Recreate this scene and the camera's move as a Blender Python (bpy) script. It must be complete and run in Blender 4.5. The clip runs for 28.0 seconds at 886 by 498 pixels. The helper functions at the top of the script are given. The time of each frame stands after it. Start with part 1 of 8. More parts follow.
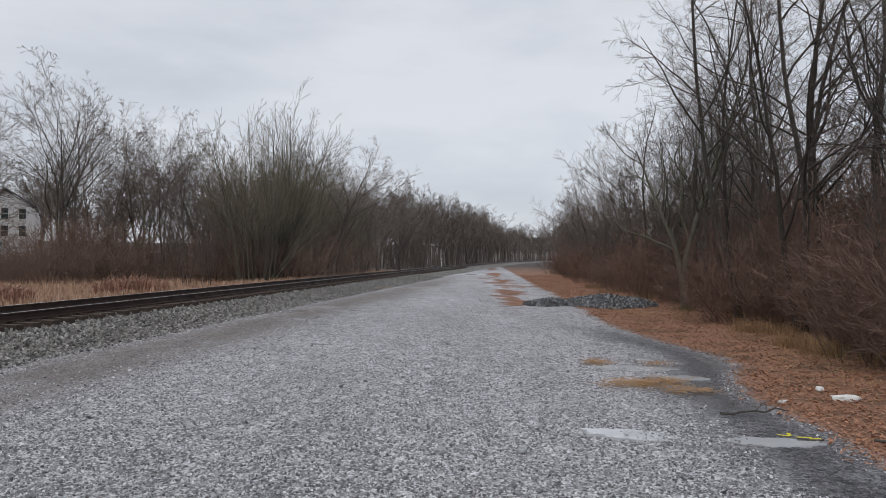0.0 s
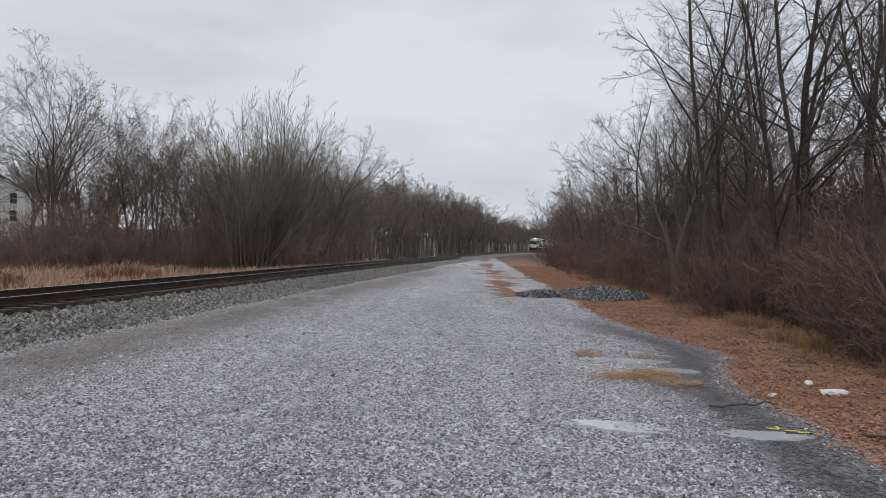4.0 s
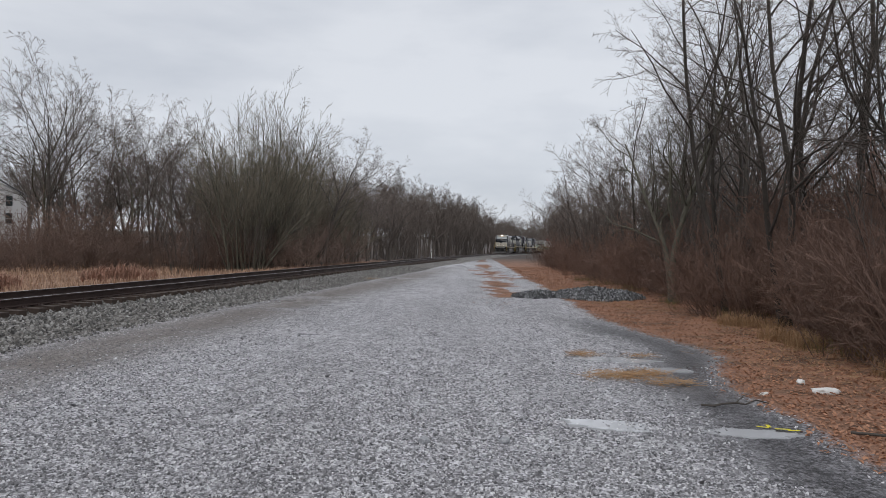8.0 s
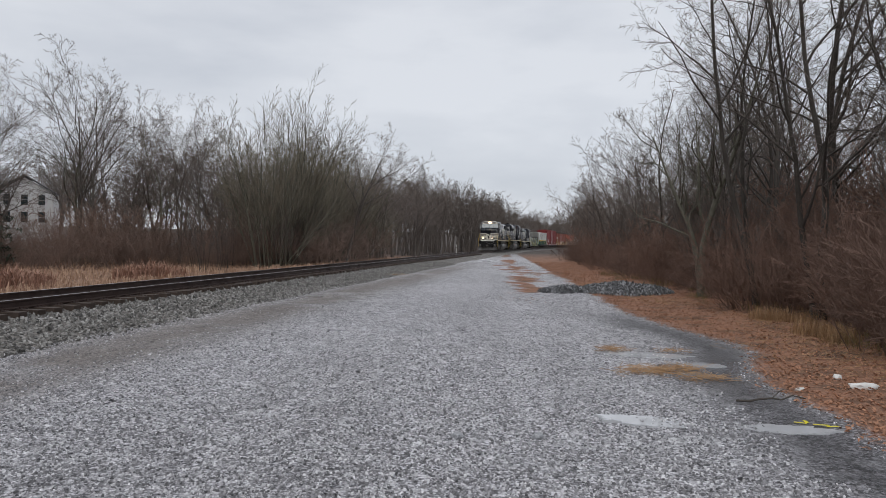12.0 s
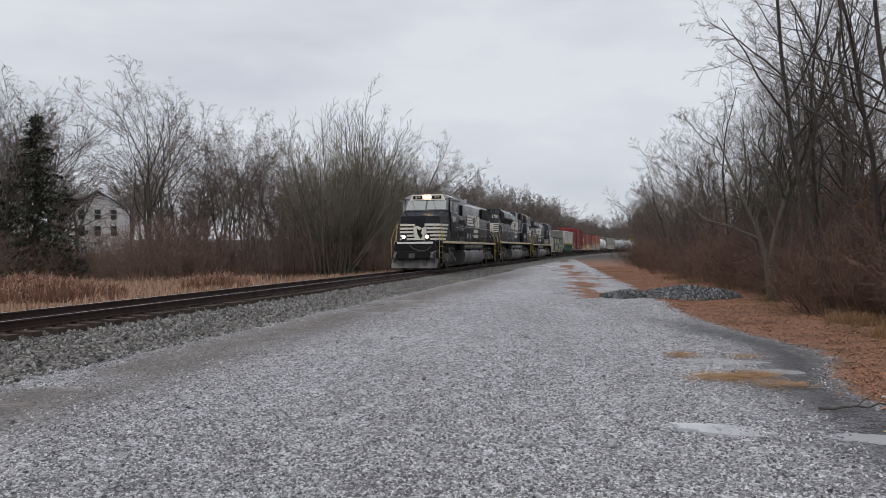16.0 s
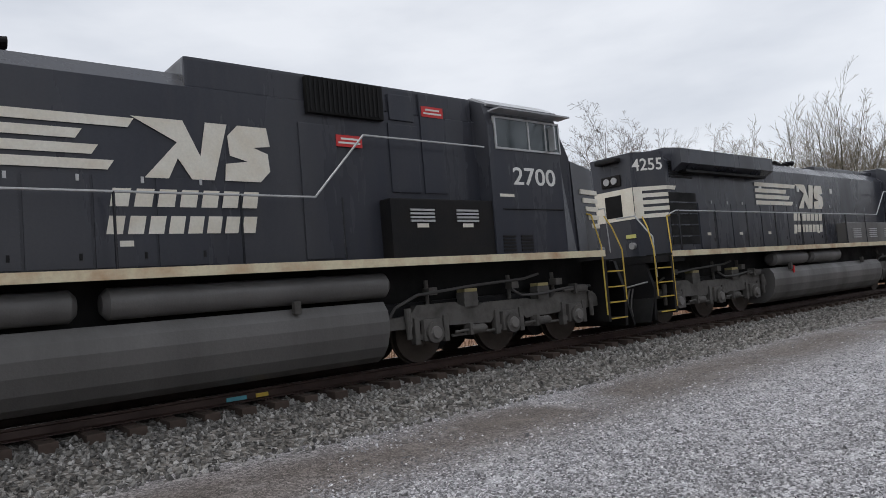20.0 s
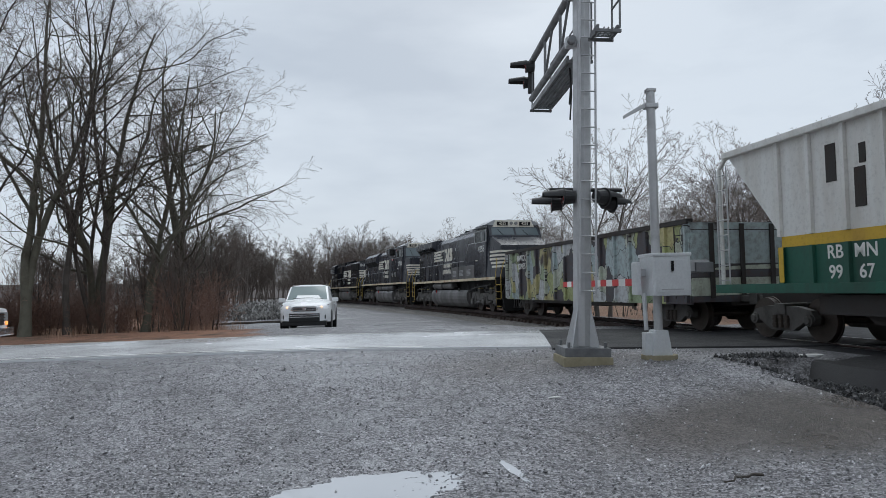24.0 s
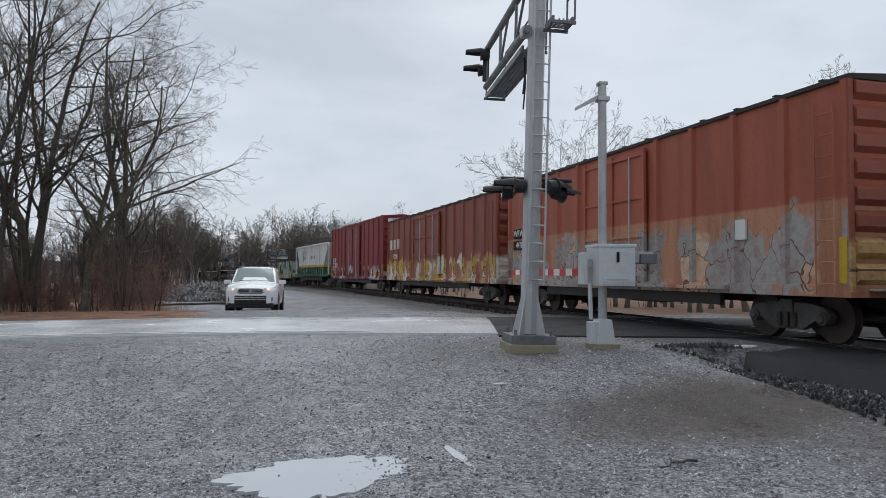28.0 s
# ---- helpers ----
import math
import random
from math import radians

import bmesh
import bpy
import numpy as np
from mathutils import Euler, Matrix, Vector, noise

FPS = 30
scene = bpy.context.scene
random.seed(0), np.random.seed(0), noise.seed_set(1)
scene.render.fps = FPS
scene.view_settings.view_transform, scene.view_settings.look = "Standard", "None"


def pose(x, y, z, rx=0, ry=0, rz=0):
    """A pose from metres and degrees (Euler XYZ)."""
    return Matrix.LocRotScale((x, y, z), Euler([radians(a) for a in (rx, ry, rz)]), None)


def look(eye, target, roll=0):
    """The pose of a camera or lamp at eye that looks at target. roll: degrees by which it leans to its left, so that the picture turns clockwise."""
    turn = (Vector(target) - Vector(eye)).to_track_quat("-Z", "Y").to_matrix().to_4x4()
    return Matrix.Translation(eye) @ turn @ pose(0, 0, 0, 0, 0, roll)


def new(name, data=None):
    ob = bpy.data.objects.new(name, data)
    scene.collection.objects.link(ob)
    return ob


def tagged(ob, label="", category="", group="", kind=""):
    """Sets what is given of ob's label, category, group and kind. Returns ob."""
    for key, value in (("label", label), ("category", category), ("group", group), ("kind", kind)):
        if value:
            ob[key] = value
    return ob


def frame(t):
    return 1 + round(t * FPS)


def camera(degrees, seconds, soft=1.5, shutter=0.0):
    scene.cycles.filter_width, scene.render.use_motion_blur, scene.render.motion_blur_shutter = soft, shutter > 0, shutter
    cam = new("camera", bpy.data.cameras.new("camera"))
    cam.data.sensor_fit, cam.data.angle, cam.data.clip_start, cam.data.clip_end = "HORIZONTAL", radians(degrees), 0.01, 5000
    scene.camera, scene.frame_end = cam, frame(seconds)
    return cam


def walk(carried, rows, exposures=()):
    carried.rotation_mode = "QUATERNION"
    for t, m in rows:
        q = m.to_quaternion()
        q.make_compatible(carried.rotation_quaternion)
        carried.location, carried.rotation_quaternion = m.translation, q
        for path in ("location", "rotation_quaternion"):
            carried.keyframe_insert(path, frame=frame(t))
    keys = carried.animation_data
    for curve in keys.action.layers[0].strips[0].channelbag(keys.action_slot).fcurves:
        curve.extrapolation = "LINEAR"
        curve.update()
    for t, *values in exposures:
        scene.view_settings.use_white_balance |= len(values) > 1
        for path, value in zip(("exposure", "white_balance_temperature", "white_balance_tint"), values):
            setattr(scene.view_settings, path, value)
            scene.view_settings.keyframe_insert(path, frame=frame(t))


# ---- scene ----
# camera: seconds, place, tilt, lean, heading
PATH = [
    (0, -0.025, 0.005, 1.740, 90.59, -0.47, -0.00),
    (0.5, -0.029, -0.002, 1.740, 90.37, -0.66, -0.29),
    (1, -0.030, 0.002, 1.740, 90.24, -0.85, -0.43),
    (1.5, -0.031, -0.002, 1.740, 90.16, -0.91, -0.42),
    (2, -0.031, 0.001, 1.740, 90.15, -0.91, -0.37),
    (2.5, -0.030, 0.001, 1.740, 90.08, -0.92, -0.36),
    (3, -0.031, 0.008, 1.740, 89.95, -1.03, -0.41),
    (3.5, -0.028, 0.013, 1.740, 89.79, -1.14, -0.49),
    (5.5, -0.026, 0.004, 1.740, 89.86, -1.24, -0.72),
    (6, -0.012, -0.009, 1.740, 89.77, -1.21, -0.80),
    (6.5, -0.012, -0.017, 1.740, 89.70, -1.17, -0.86),
    (7, -0.001, -0.026, 1.740, 89.72, -1.08, -0.84),
    (7.5, 0.008, -0.034, 1.740, 89.76, -1.11, -0.86),
    (8, 0.021, -0.027, 1.740, 89.89, -0.99, -0.79),
    (8.5, 0.001, -0.007, 1.740, 89.95, -0.82, -0.65),
    (9, -0.011, 0.002, 1.740, 89.93, -0.76, -0.58),
    (9.5, 0.008, -0.006, 1.740, 89.91, -0.74, -0.46),
    (10, 0.005, -0.012, 1.740, 89.88, -0.68, -0.16),
    (10.5, -0.008, -0.022, 1.740, 89.84, -0.58, 0.25),
    (11, -0.018, -0.026, 1.740, 89.75, -0.55, 0.66),
    (11.5, -0.026, -0.022, 1.740, 89.61, -0.53, 0.94),
    (12, -0.050, -0.026, 1.740, 89.49, -0.57, 1.17),
    (12.5, -0.123, -0.039, 1.740, 89.56, -0.36, 1.45),
    (14.5, -0.196, -0.011, 1.740, 89.35, -0.68, 3.98),
    (15, -0.162, 0.002, 1.740, 89.40, -0.50, 4.80),
    (15.5, -0.158, -0.008, 1.740, 89.70, -0.03, 5.25),
    (16, -0.150, -0.010, 1.740, 90.03, 0.40, 5.76),
    (16.5, -0.129, -0.020, 1.740, 90.13, 0.75, 6.40),
    (17, -0.105, -0.016, 1.740, 90.26, 1.01, 7.06),
    (17.5, -0.127, -0.009, 1.740, 90.37, 1.23, 7.81),
    (18, -0.131, -0.013, 1.740, 90.48, 1.74, 8.73),
    (18.5, -0.126, -0.009, 1.740, 90.61, 2.33, 10.37),
    (19, -0.137, -0.021, 1.740, 90.99, 2.91, 14.00),
    (19.5, -0.204, -0.080, 1.740, 91.63, 3.53, 21.88),
    (19.75, -0.202, -0.065, 1.740, 92.64, 4.17, 32.30),
    (20, -0.200, -0.050, 1.740, 93.66, 4.77, 42.74),
    (20.25, -0.200, -0.050, 1.740, 94.79, 4.33, 58.66),
    (20.5, -0.200, -0.050, 1.740, 96.01, 3.97, 77.22),
    (20.75, -0.200, -0.050, 1.740, 95.94, 3.87, 94.29),
    (21, -0.200, -0.050, 1.740, 95.74, 3.58, 109.48),
    (21.25, -0.200, -0.050, 1.740, 95.46, 3.18, 122.73),
    (21.5, -0.200, -0.050, 1.740, 95.13, 2.72, 133.99),
    (21.75, -0.200, -0.050, 1.740, 94.81, 2.27, 143.23),
    (22, -0.200, -0.050, 1.740, 94.52, 1.87, 150.39),
    (22.25, -0.200, -0.050, 1.740, 94.32, 1.58, 155.42),
    (22.5, -0.200, -0.050, 1.740, 94.25, 1.48, 158.27),
    (23, -0.200, -0.050, 1.740, 94.01, 1.30, 160.83),
    (23.5, -0.200, -0.050, 1.740, 93.60, 1.10, 162.00),
    (24, -0.200, -0.050, 1.740, 93.31, 1.00, 162.65),
    (24.5, -0.200, -0.050, 1.740, 92.98, 0.79, 162.75),
    (25, -0.200, -0.050, 1.740, 92.65, 0.65, 162.42),
    (25.5, -0.200, -0.050, 1.740, 92.56, 0.61, 162.01),
    (26, -0.200, -0.050, 1.740, 92.63, 0.41, 161.61),
    (26.5, -0.200, -0.050, 1.740, 92.69, 0.22, 161.12),
    (27, -0.200, -0.050, 1.740, 92.58, 0.01, 160.59),
    (27.5, -0.200, -0.050, 1.740, 92.36, -0.07, 160.01),
    (28, -0.200, -0.050, 1.740, 92.13, -0.35, 158.51),
]
cam = camera(64.6, 28.0, soft=0.4)
walk(cam, [(t, pose(x, y, z, a, b, c)) for t, x, y, z, a, b, c in PATH],
     exposures=[(0, 0.0, 6560, 10), (18.5, 0.02, 6600, 10), (19.0, 0.08, 6580, 10), (20.0, 0.22, 6600, 10), (20.5, 0.45, 6820, 10), (21.2, 0.32, 6600, 10), (22.5, -0.04, 6150, 6), (28, -0.04, 6220, 7)])
# ---- sky and light: a bright, high overcast in late winter
world = bpy.data.worlds.new("overcast")
scene.world = world
world.use_nodes = True
wn, wl = world.node_tree.nodes, world.node_tree.links
wn.clear()
w_out = wn.new("ShaderNodeOutputWorld")
w_bg = wn.new("ShaderNodeBackground")
w_sky = wn.new("ShaderNodeTexSky")
w_sky.sky_type, w_sky.sun_disc = "NISHITA", False
w_sky.sun_elevation, w_sky.sun_rotation = radians(34), radians(200)
w_dim = wn.new("ShaderNodeVectorMath")
w_dim.operation = "SCALE"
w_dim.inputs["Scale"].default_value = 0.10
wl.new(w_sky.outputs[0], w_dim.inputs[0])
w_co = wn.new("ShaderNodeTexCoord")
w_map = wn.new("ShaderNodeMapping")
w_map.inputs["Scale"].default_value = (1.0, 1.0, 3.2)
wl.new(w_co.outputs["Generated"], w_map.inputs[0])
w_noise = wn.new("ShaderNodeTexNoise")
w_noise.inputs["Scale"].default_value, w_noise.inputs["Detail"].default_value = 2.3, 6
w_noise.inputs["Roughness"].default_value = 0.5
wl.new(w_map.outputs[0], w_noise.inputs["Vector"])
w_ramp = wn.new("ShaderNodeValToRGB")
w_ramp.color_ramp.elements[0].position, w_ramp.color_ramp.elements[0].color = 0.34, (0.50, 0.535, 0.60, 1)
w_ramp.color_ramp.elements[1].position, w_ramp.color_ramp.elements[1].color = 0.60, (0.66, 0.69, 0.745, 1)
wl.new(w_noise.outputs[0], w_ramp.inputs[0])
w_mix = wn.new("ShaderNodeMix")
w_mix.data_type = "RGBA"
w_mix.inputs[0].default_value = 0.94
wl.new(w_dim.outputs[0], w_mix.inputs[6])
wl.new(w_ramp.outputs[0], w_mix.inputs[7])
wl.new(w_mix.outputs[2], w_bg.inputs["Color"])
w_bg.inputs["Strength"].default_value = 1.10
wl.new(w_bg.outputs[0], w_out.inputs[0])

sun = new("sun", bpy.data.lights.new("sun", "SUN"))
sun.data.energy, sun.data.angle, sun.data.color = 1.0, radians(40), (1, 0.98, 0.95)
sun.matrix_world = look((0, 0, 0), (0.18, 0.5, -0.85))


# ---- materials
def blend(nt, fac, a, b, kind="MIX"):
    m = nt.nodes.new("ShaderNodeMix")
    m.data_type, m.blend_type = "RGBA", kind
    for socket, v in ((m.inputs[0], fac), (m.inputs[6], a), (m.inputs[7], b)):
        if isinstance(v, bpy.types.NodeSocket):
            nt.links.new(v, socket)
        else:
            socket.default_value = v if not isinstance(v, tuple) else (*v, 1)[:4]
    return m.outputs[2]


def fuzz(nt, co, scale, detail=4, rough=0.55, lo=0.35, hi=0.65, stretch=None):
    """Noise from 0 to 1, sharpened between lo and hi."""
    if stretch:
        mp = nt.nodes.new("ShaderNodeMapping")
        mp.inputs["Scale"].default_value = stretch
        nt.links.new(co, mp.inputs[0])
        co = mp.outputs[0]
    n = nt.nodes.new("ShaderNodeTexNoise")
    n.inputs["Scale"].default_value, n.inputs["Detail"].default_value, n.inputs["Roughness"].default_value = scale, detail, rough
    nt.links.new(co, n.inputs["Vector"])
    r = nt.nodes.new("ShaderNodeMapRange")
    r.inputs[1].default_value, r.inputs[2].default_value = lo, hi
    nt.links.new(n.outputs[0], r.inputs[0])
    return r.outputs[0]


def calc(nt, op, a, b=0.0):
    m = nt.nodes.new("ShaderNodeMath")
    m.operation, m.use_clamp = op, True
    for socket, v in ((m.inputs[0], a), (m.inputs[1], b)):
        if isinstance(v, bpy.types.NodeSocket):
            nt.links.new(v, socket)
        else:
            socket.default_value = v
    return m.outputs[0]


def bare(name):
    m = bpy.data.materials.new(name)
    m.use_nodes = True
    nt = m.node_tree
    return m, nt, nt.nodes["Principled BSDF"]


def relief(nt, bsdf, height, strength=0.3, distance=0.02):
    b = nt.nodes.new("ShaderNodeBump")
    b.inputs["Strength"].default_value, b.inputs["Distance"].default_value = strength, distance
    nt.links.new(height, b.inputs["Height"])
    nt.links.new(b.outputs[0], bsdf.inputs["Normal"])


def place_of(nt, world_space=False):
    if world_space:
        return nt.nodes.new("ShaderNodeNewGeometry").outputs["Position"]
    return nt.nodes.new("ShaderNodeTexCoord").outputs["Object"]


def surface(name, col, dirt=None, rough=0.6, metal=0.0, dirt_amt=0.5, dirt_scale=1.5, grain=25, grain_amt=0.25, bump=0.15, streak=False, vary=0.0, island=False):
    """Colour with stains of a second colour, fine grain and relief."""
    m, nt, b = bare(name)
    co = place_of(nt)
    dirt = dirt or tuple(c * 0.5 for c in col)
    st = fuzz(nt, co, dirt_scale, 6, 0.6, 0.42, 0.72, (1, 1, 0.16) if streak else None)
    c = blend(nt, calc(nt, "MULTIPLY", st, dirt_amt), col, dirt)
    g = fuzz(nt, co, grain, 3, 0.6, 0.3, 0.7)
    c = blend(nt, calc(nt, "MULTIPLY", g, grain_amt), c, tuple(x * 0.55 for x in col))
    if vary or island:
        if island:
            rnd = nt.nodes.new("ShaderNodeNewGeometry").outputs["Random Per Island"]
        else:
            rnd = nt.nodes.new("ShaderNodeObjectInfo").outputs["Random"]
        c = blend(nt, calc(nt, "MULTIPLY", rnd, vary), c, tuple(x * 0.4 for x in col))
    nt.links.new(c, b.inputs["Base Color"])
    b.inputs["Roughness"].default_value, b.inputs["Metallic"].default_value = rough, metal
    r = nt.nodes.new("ShaderNodeMapRange")
    r.inputs[3].default_value, r.inputs[4].default_value = max(0.05, rough - 0.12), min(1, rough + 0.15)
    nt.links.new(st, r.inputs[0])
    nt.links.new(r.outputs[0], b.inputs["Roughness"])
    if bump:
        relief(nt, b, g, bump, 0.01)
    return m


def glowing(name, col, power):
    m, nt, b = bare(name)
    b.inputs["Base Color"].default_value = (*col, 1)
    b.inputs["Emission Color"].default_value = (*col, 1)
    b.inputs["Emission Strength"].default_value = power
    return m


def glassy(name, col, rough=0.04):
    m, nt, b = bare(name)
    b.inputs["Base Color"].default_value = (*col, 1)
    b.inputs["Roughness"].default_value = rough
    b.inputs["Specular IOR Level"].default_value = 0.9
    return m


M = {}
M["loco_black"] = surface("loco_black", (0.011, 0.012, 0.017), (0.030, 0.030, 0.032), 0.25, dirt_amt=0.35, dirt_scale=0.8, streak=True, grain_amt=0.2, bump=0.03)
M["loco_faded"] = surface("loco_faded", (0.042, 0.045, 0.057), (0.09, 0.089, 0.09), 0.30, dirt_amt=0.45, dirt_scale=1.1, streak=True, grain_amt=0.2, bump=0.03)
for key, gloss in (("loco_black", 0.42), ("loco_faded", 0.32)):
    M[key].node_tree.nodes["Principled BSDF"].inputs["Specular IOR Level"].default_value = gloss
M["frame_black"] = surface("frame_black", (0.009, 0.009, 0.010), (0.032, 0.028, 0.025), 0.65, dirt_amt=0.6, dirt_scale=1.2)
M["truck_grime"] = surface("truck_grime", (0.105, 0.098, 0.09), (0.035, 0.032, 0.029), 0.8, dirt_amt=0.7, dirt_scale=2.5)
M["tank_grime"] = surface("tank_grime", (0.135, 0.13, 0.126), (0.045, 0.042, 0.04), 0.45, dirt_amt=0.6, dirt_scale=0.8, streak=True)
M["stripe"] = surface("deck_stripe", (0.74, 0.66, 0.46), (0.40, 0.17, 0.07), 0.6, dirt_amt=0.85, dirt_scale=1.6, grain=18)
M["axle_cap"] = surface("axle_cap", (0.19, 0.18, 0.17), (0.08, 0.07, 0.06), 0.7, dirt_amt=0.6)
M["yellow_dust"] = surface("yellow_dust", (0.34, 0.29, 0.13), (0.16, 0.14, 0.10), 0.8, dirt_amt=0.7)
M["hose"] = surface("hose", (0.05, 0.048, 0.046), (0.09, 0.082, 0.075), 0.7)
M["tread_worn"] = surface("tread_worn", (0.05, 0.045, 0.04), (0.12, 0.09, 0.05), 0.75, dirt_scale=4)
M["hopper_plate"] = surface("notice_yellow", (0.62, 0.60, 0.20), (0.4, 0.38, 0.15), 0.6)
M["cream"] = surface("cream", (0.80, 0.77, 0.68), (0.55, 0.44, 0.28), 0.6, dirt_amt=0.35, dirt_scale=2.0)
M["white_paint"] = surface("white_paint", (0.80, 0.80, 0.77), (0.55, 0.50, 0.42), 0.5, dirt_amt=0.3)
M["yellow"] = surface("yellow", (0.60, 0.42, 0.06), (0.36, 0.25, 0.08), 0.5, dirt_amt=0.3)
M["red"] = surface("red", (0.60, 0.03, 0.03), rough=0.5, dirt_amt=0.2)
M["grey_roof"] = surface("grey_roof", (0.42, 0.43, 0.45), (0.20, 0.20, 0.21), 0.45, dirt_amt=0.5)
M["plow_dust"] = surface("plow_dust", (0.16, 0.155, 0.15), (0.04, 0.036, 0.033), 0.7, dirt_amt=0.8, dirt_scale=1.6, streak=True)
M["black"] = surface("black", (0.008, 0.008, 0.008), rough=0.7)
M["glass"] = glassy("glass", (0.045, 0.06, 0.065))
M["screen"] = glassy("windscreen_glass", (0.09, 0.12, 0.13), 0.05)
for key in ("frame_black", "black"):
    M[key].node_tree.nodes["Principled BSDF"].inputs["Specular IOR Level"].default_value = 0.2
M["lens"] = glowing("headlight_lens", (1.0, 0.66, 0.36), 11)
M["lens_off"] = glassy("lens_off", (0.3, 0.3, 0.3), 0.1)
M["rail"] = surface("rail_rust", (0.055, 0.032, 0.026), (0.02, 0.013, 0.012), 0.6, 0.3, dirt_amt=0.5)
M["rail_top"] = surface("rail_top", (0.62, 0.61, 0.62), (0.40, 0.36, 0.35), 0.38, 0.7, dirt_amt=0.3)
M["tie"] = surface("tie_wood", (0.075, 0.050, 0.038), (0.03, 0.022, 0.018), 0.85, dirt_amt=0.6, dirt_scale=3, vary=0.5)
M["wheel"] = surface("wheel_steel", (0.07, 0.055, 0.045), (0.03, 0.025, 0.02), 0.55, 0.4)
M["tread"] = surface("wheel_tread", (0.5, 0.5, 0.5), (0.3, 0.3, 0.3), 0.3, 1.0)
M["galv"] = surface("galvanised", (0.52, 0.525, 0.53), (0.36, 0.365, 0.37), 0.45, 0.35, dirt_scale=4, dirt_amt=0.5, grain_amt=0.15, bump=0.03)
M["case"] = surface("case_grey", (0.70, 0.72, 0.73), (0.50, 0.51, 0.52), 0.5, 0.2, dirt_amt=0.4)
M["concrete"] = surface("concrete", (0.34, 0.30, 0.20), (0.20, 0.17, 0.10), 0.9, dirt_scale=5)
M["signal_black"] = surface("signal_black", (0.02, 0.02, 0.021), (0.06, 0.06, 0.06), 0.6)
M["bark"] = surface("bark", (0.085, 0.073, 0.062), (0.042, 0.035, 0.03), 0.9, dirt_scale=3, dirt_amt=0.7, vary=0.35, bump=0.5)
# bark for the far trees, lightened to put the distance haze into its colour
M["bark_far_haze"] = surface("bark_far_haze", (0.15, 0.13, 0.115), (0.075, 0.064, 0.056), 0.9, dirt_scale=3, dirt_amt=0.6, vary=0.4, bump=0.4)
M["bark_green"] = surface("bark_green", (0.14, 0.132, 0.098), (0.07, 0.064, 0.05), 0.9, dirt_scale=3, dirt_amt=0.7, vary=0.35, bump=0.5)
M["twig"] = surface("twig", (0.165, 0.135, 0.117), (0.085, 0.067, 0.058), 0.9, vary=0.45, bump=0)
M["twig_green"] = surface("twig_green", (0.24, 0.21, 0.155), (0.13, 0.112, 0.084), 0.9, vary=0.35, bump=0)
M["twig_red"] = surface("twig_red", (0.27, 0.165, 0.125), (0.14, 0.082, 0.065), 0.9, vary=0.8, bump=0)
M["grass_tan"] = surface("grass_tan", (0.50, 0.33, 0.225), (0.34, 0.20, 0.14), 0.9, island=True, vary=0.45, bump=0)
M["tussock"] = surface("tussock", (0.42, 0.235, 0.165), (0.26, 0.135, 0.10), 0.9, island=True, vary=0.6, bump=0)
M["straw"] = surface("straw", (0.44, 0.27, 0.14), (0.27, 0.14, 0.07), 0.85, island=True, vary=0.5, bump=0)
M["leaf"] = surface("dead_leaf", (0.50, 0.255, 0.15), (0.25, 0.115, 0.07), 0.8, island=True, vary=0.7, bump=0)
M["grass_olive"] = surface("grass_olive", (0.24, 0.18, 0.07), (0.12, 0.095, 0.04), 0.9, island=True, vary=0.6, bump=0)
# far twigs, paler than the near ones: haze painted into the colour
M["twig_far_haze"] = surface("twig_far_haze", (0.22, 0.18, 0.16), (0.12, 0.10, 0.09), 0.9, vary=0.4, bump=0)
M["twig_brown"] = surface("twig_brown", (0.29, 0.20, 0.16), (0.15, 0.10, 0.085), 0.9, vary=0.6, bump=0)
M["conifer"] = surface("conifer", (0.075, 0.085, 0.062), (0.04, 0.048, 0.036), 0.9, vary=0.3, bump=0)
M["rubber"] = surface("rubber", (0.018, 0.018, 0.018), rough=0.85)
M["car_white"] = surface("car_white", (0.90, 0.905, 0.91), (0.82, 0.82, 0.82), 0.22, dirt_amt=0.15, grain_amt=0, bump=0)
M["chrome"] = surface("chrome", (0.75, 0.75, 0.76), (0.6, 0.6, 0.6), 0.12, 1.0, grain_amt=0.05, bump=0)
M["plastic_black"] = surface("plastic_black", (0.015, 0.015, 0.016), rough=0.45)
M["car_glass"] = glassy("car_glass", (0.035, 0.045, 0.045))
# same glass with the sky's reflection painted in as a pale grey-green
M["car_screen"] = glassy("car_windscreen_sky", (0.30, 0.36, 0.35))
M["amber"] = glowing("amber_lamp", (1.0, 0.35, 0.08), 1.2)
M["car_lamp"] = glowing("car_lamp", (1.0, 0.58, 0.36), 1.5)


# ---- mesh helpers
def part(name, bm, material, parent=None, label=""):
    me = bpy.data.meshes.new(name)
    bm.to_mesh(me)
    bm.free()
    return from_mesh(name, me, material, parent, label)


def from_mesh(name, me, material, parent=None, label=""):
    for m in material if isinstance(material, (list, tuple)) else (material,):
        me.materials.append(m)
    ob = new(name, me)
    ob.parent = parent
    if label:
        ob["label"] = label
    return ob


def quads(name, verts, faces, material, parent=None, label="", smooth=False):
    me = bpy.data.meshes.new(name)
    me.from_pydata(verts, [], faces)
    if smooth:
        me.shade_smooth()
    return from_mesh(name, me, material, parent, label)


def thing(name, label, category, group="", kind=""):
    return tagged(new(name), label, category, group, kind)


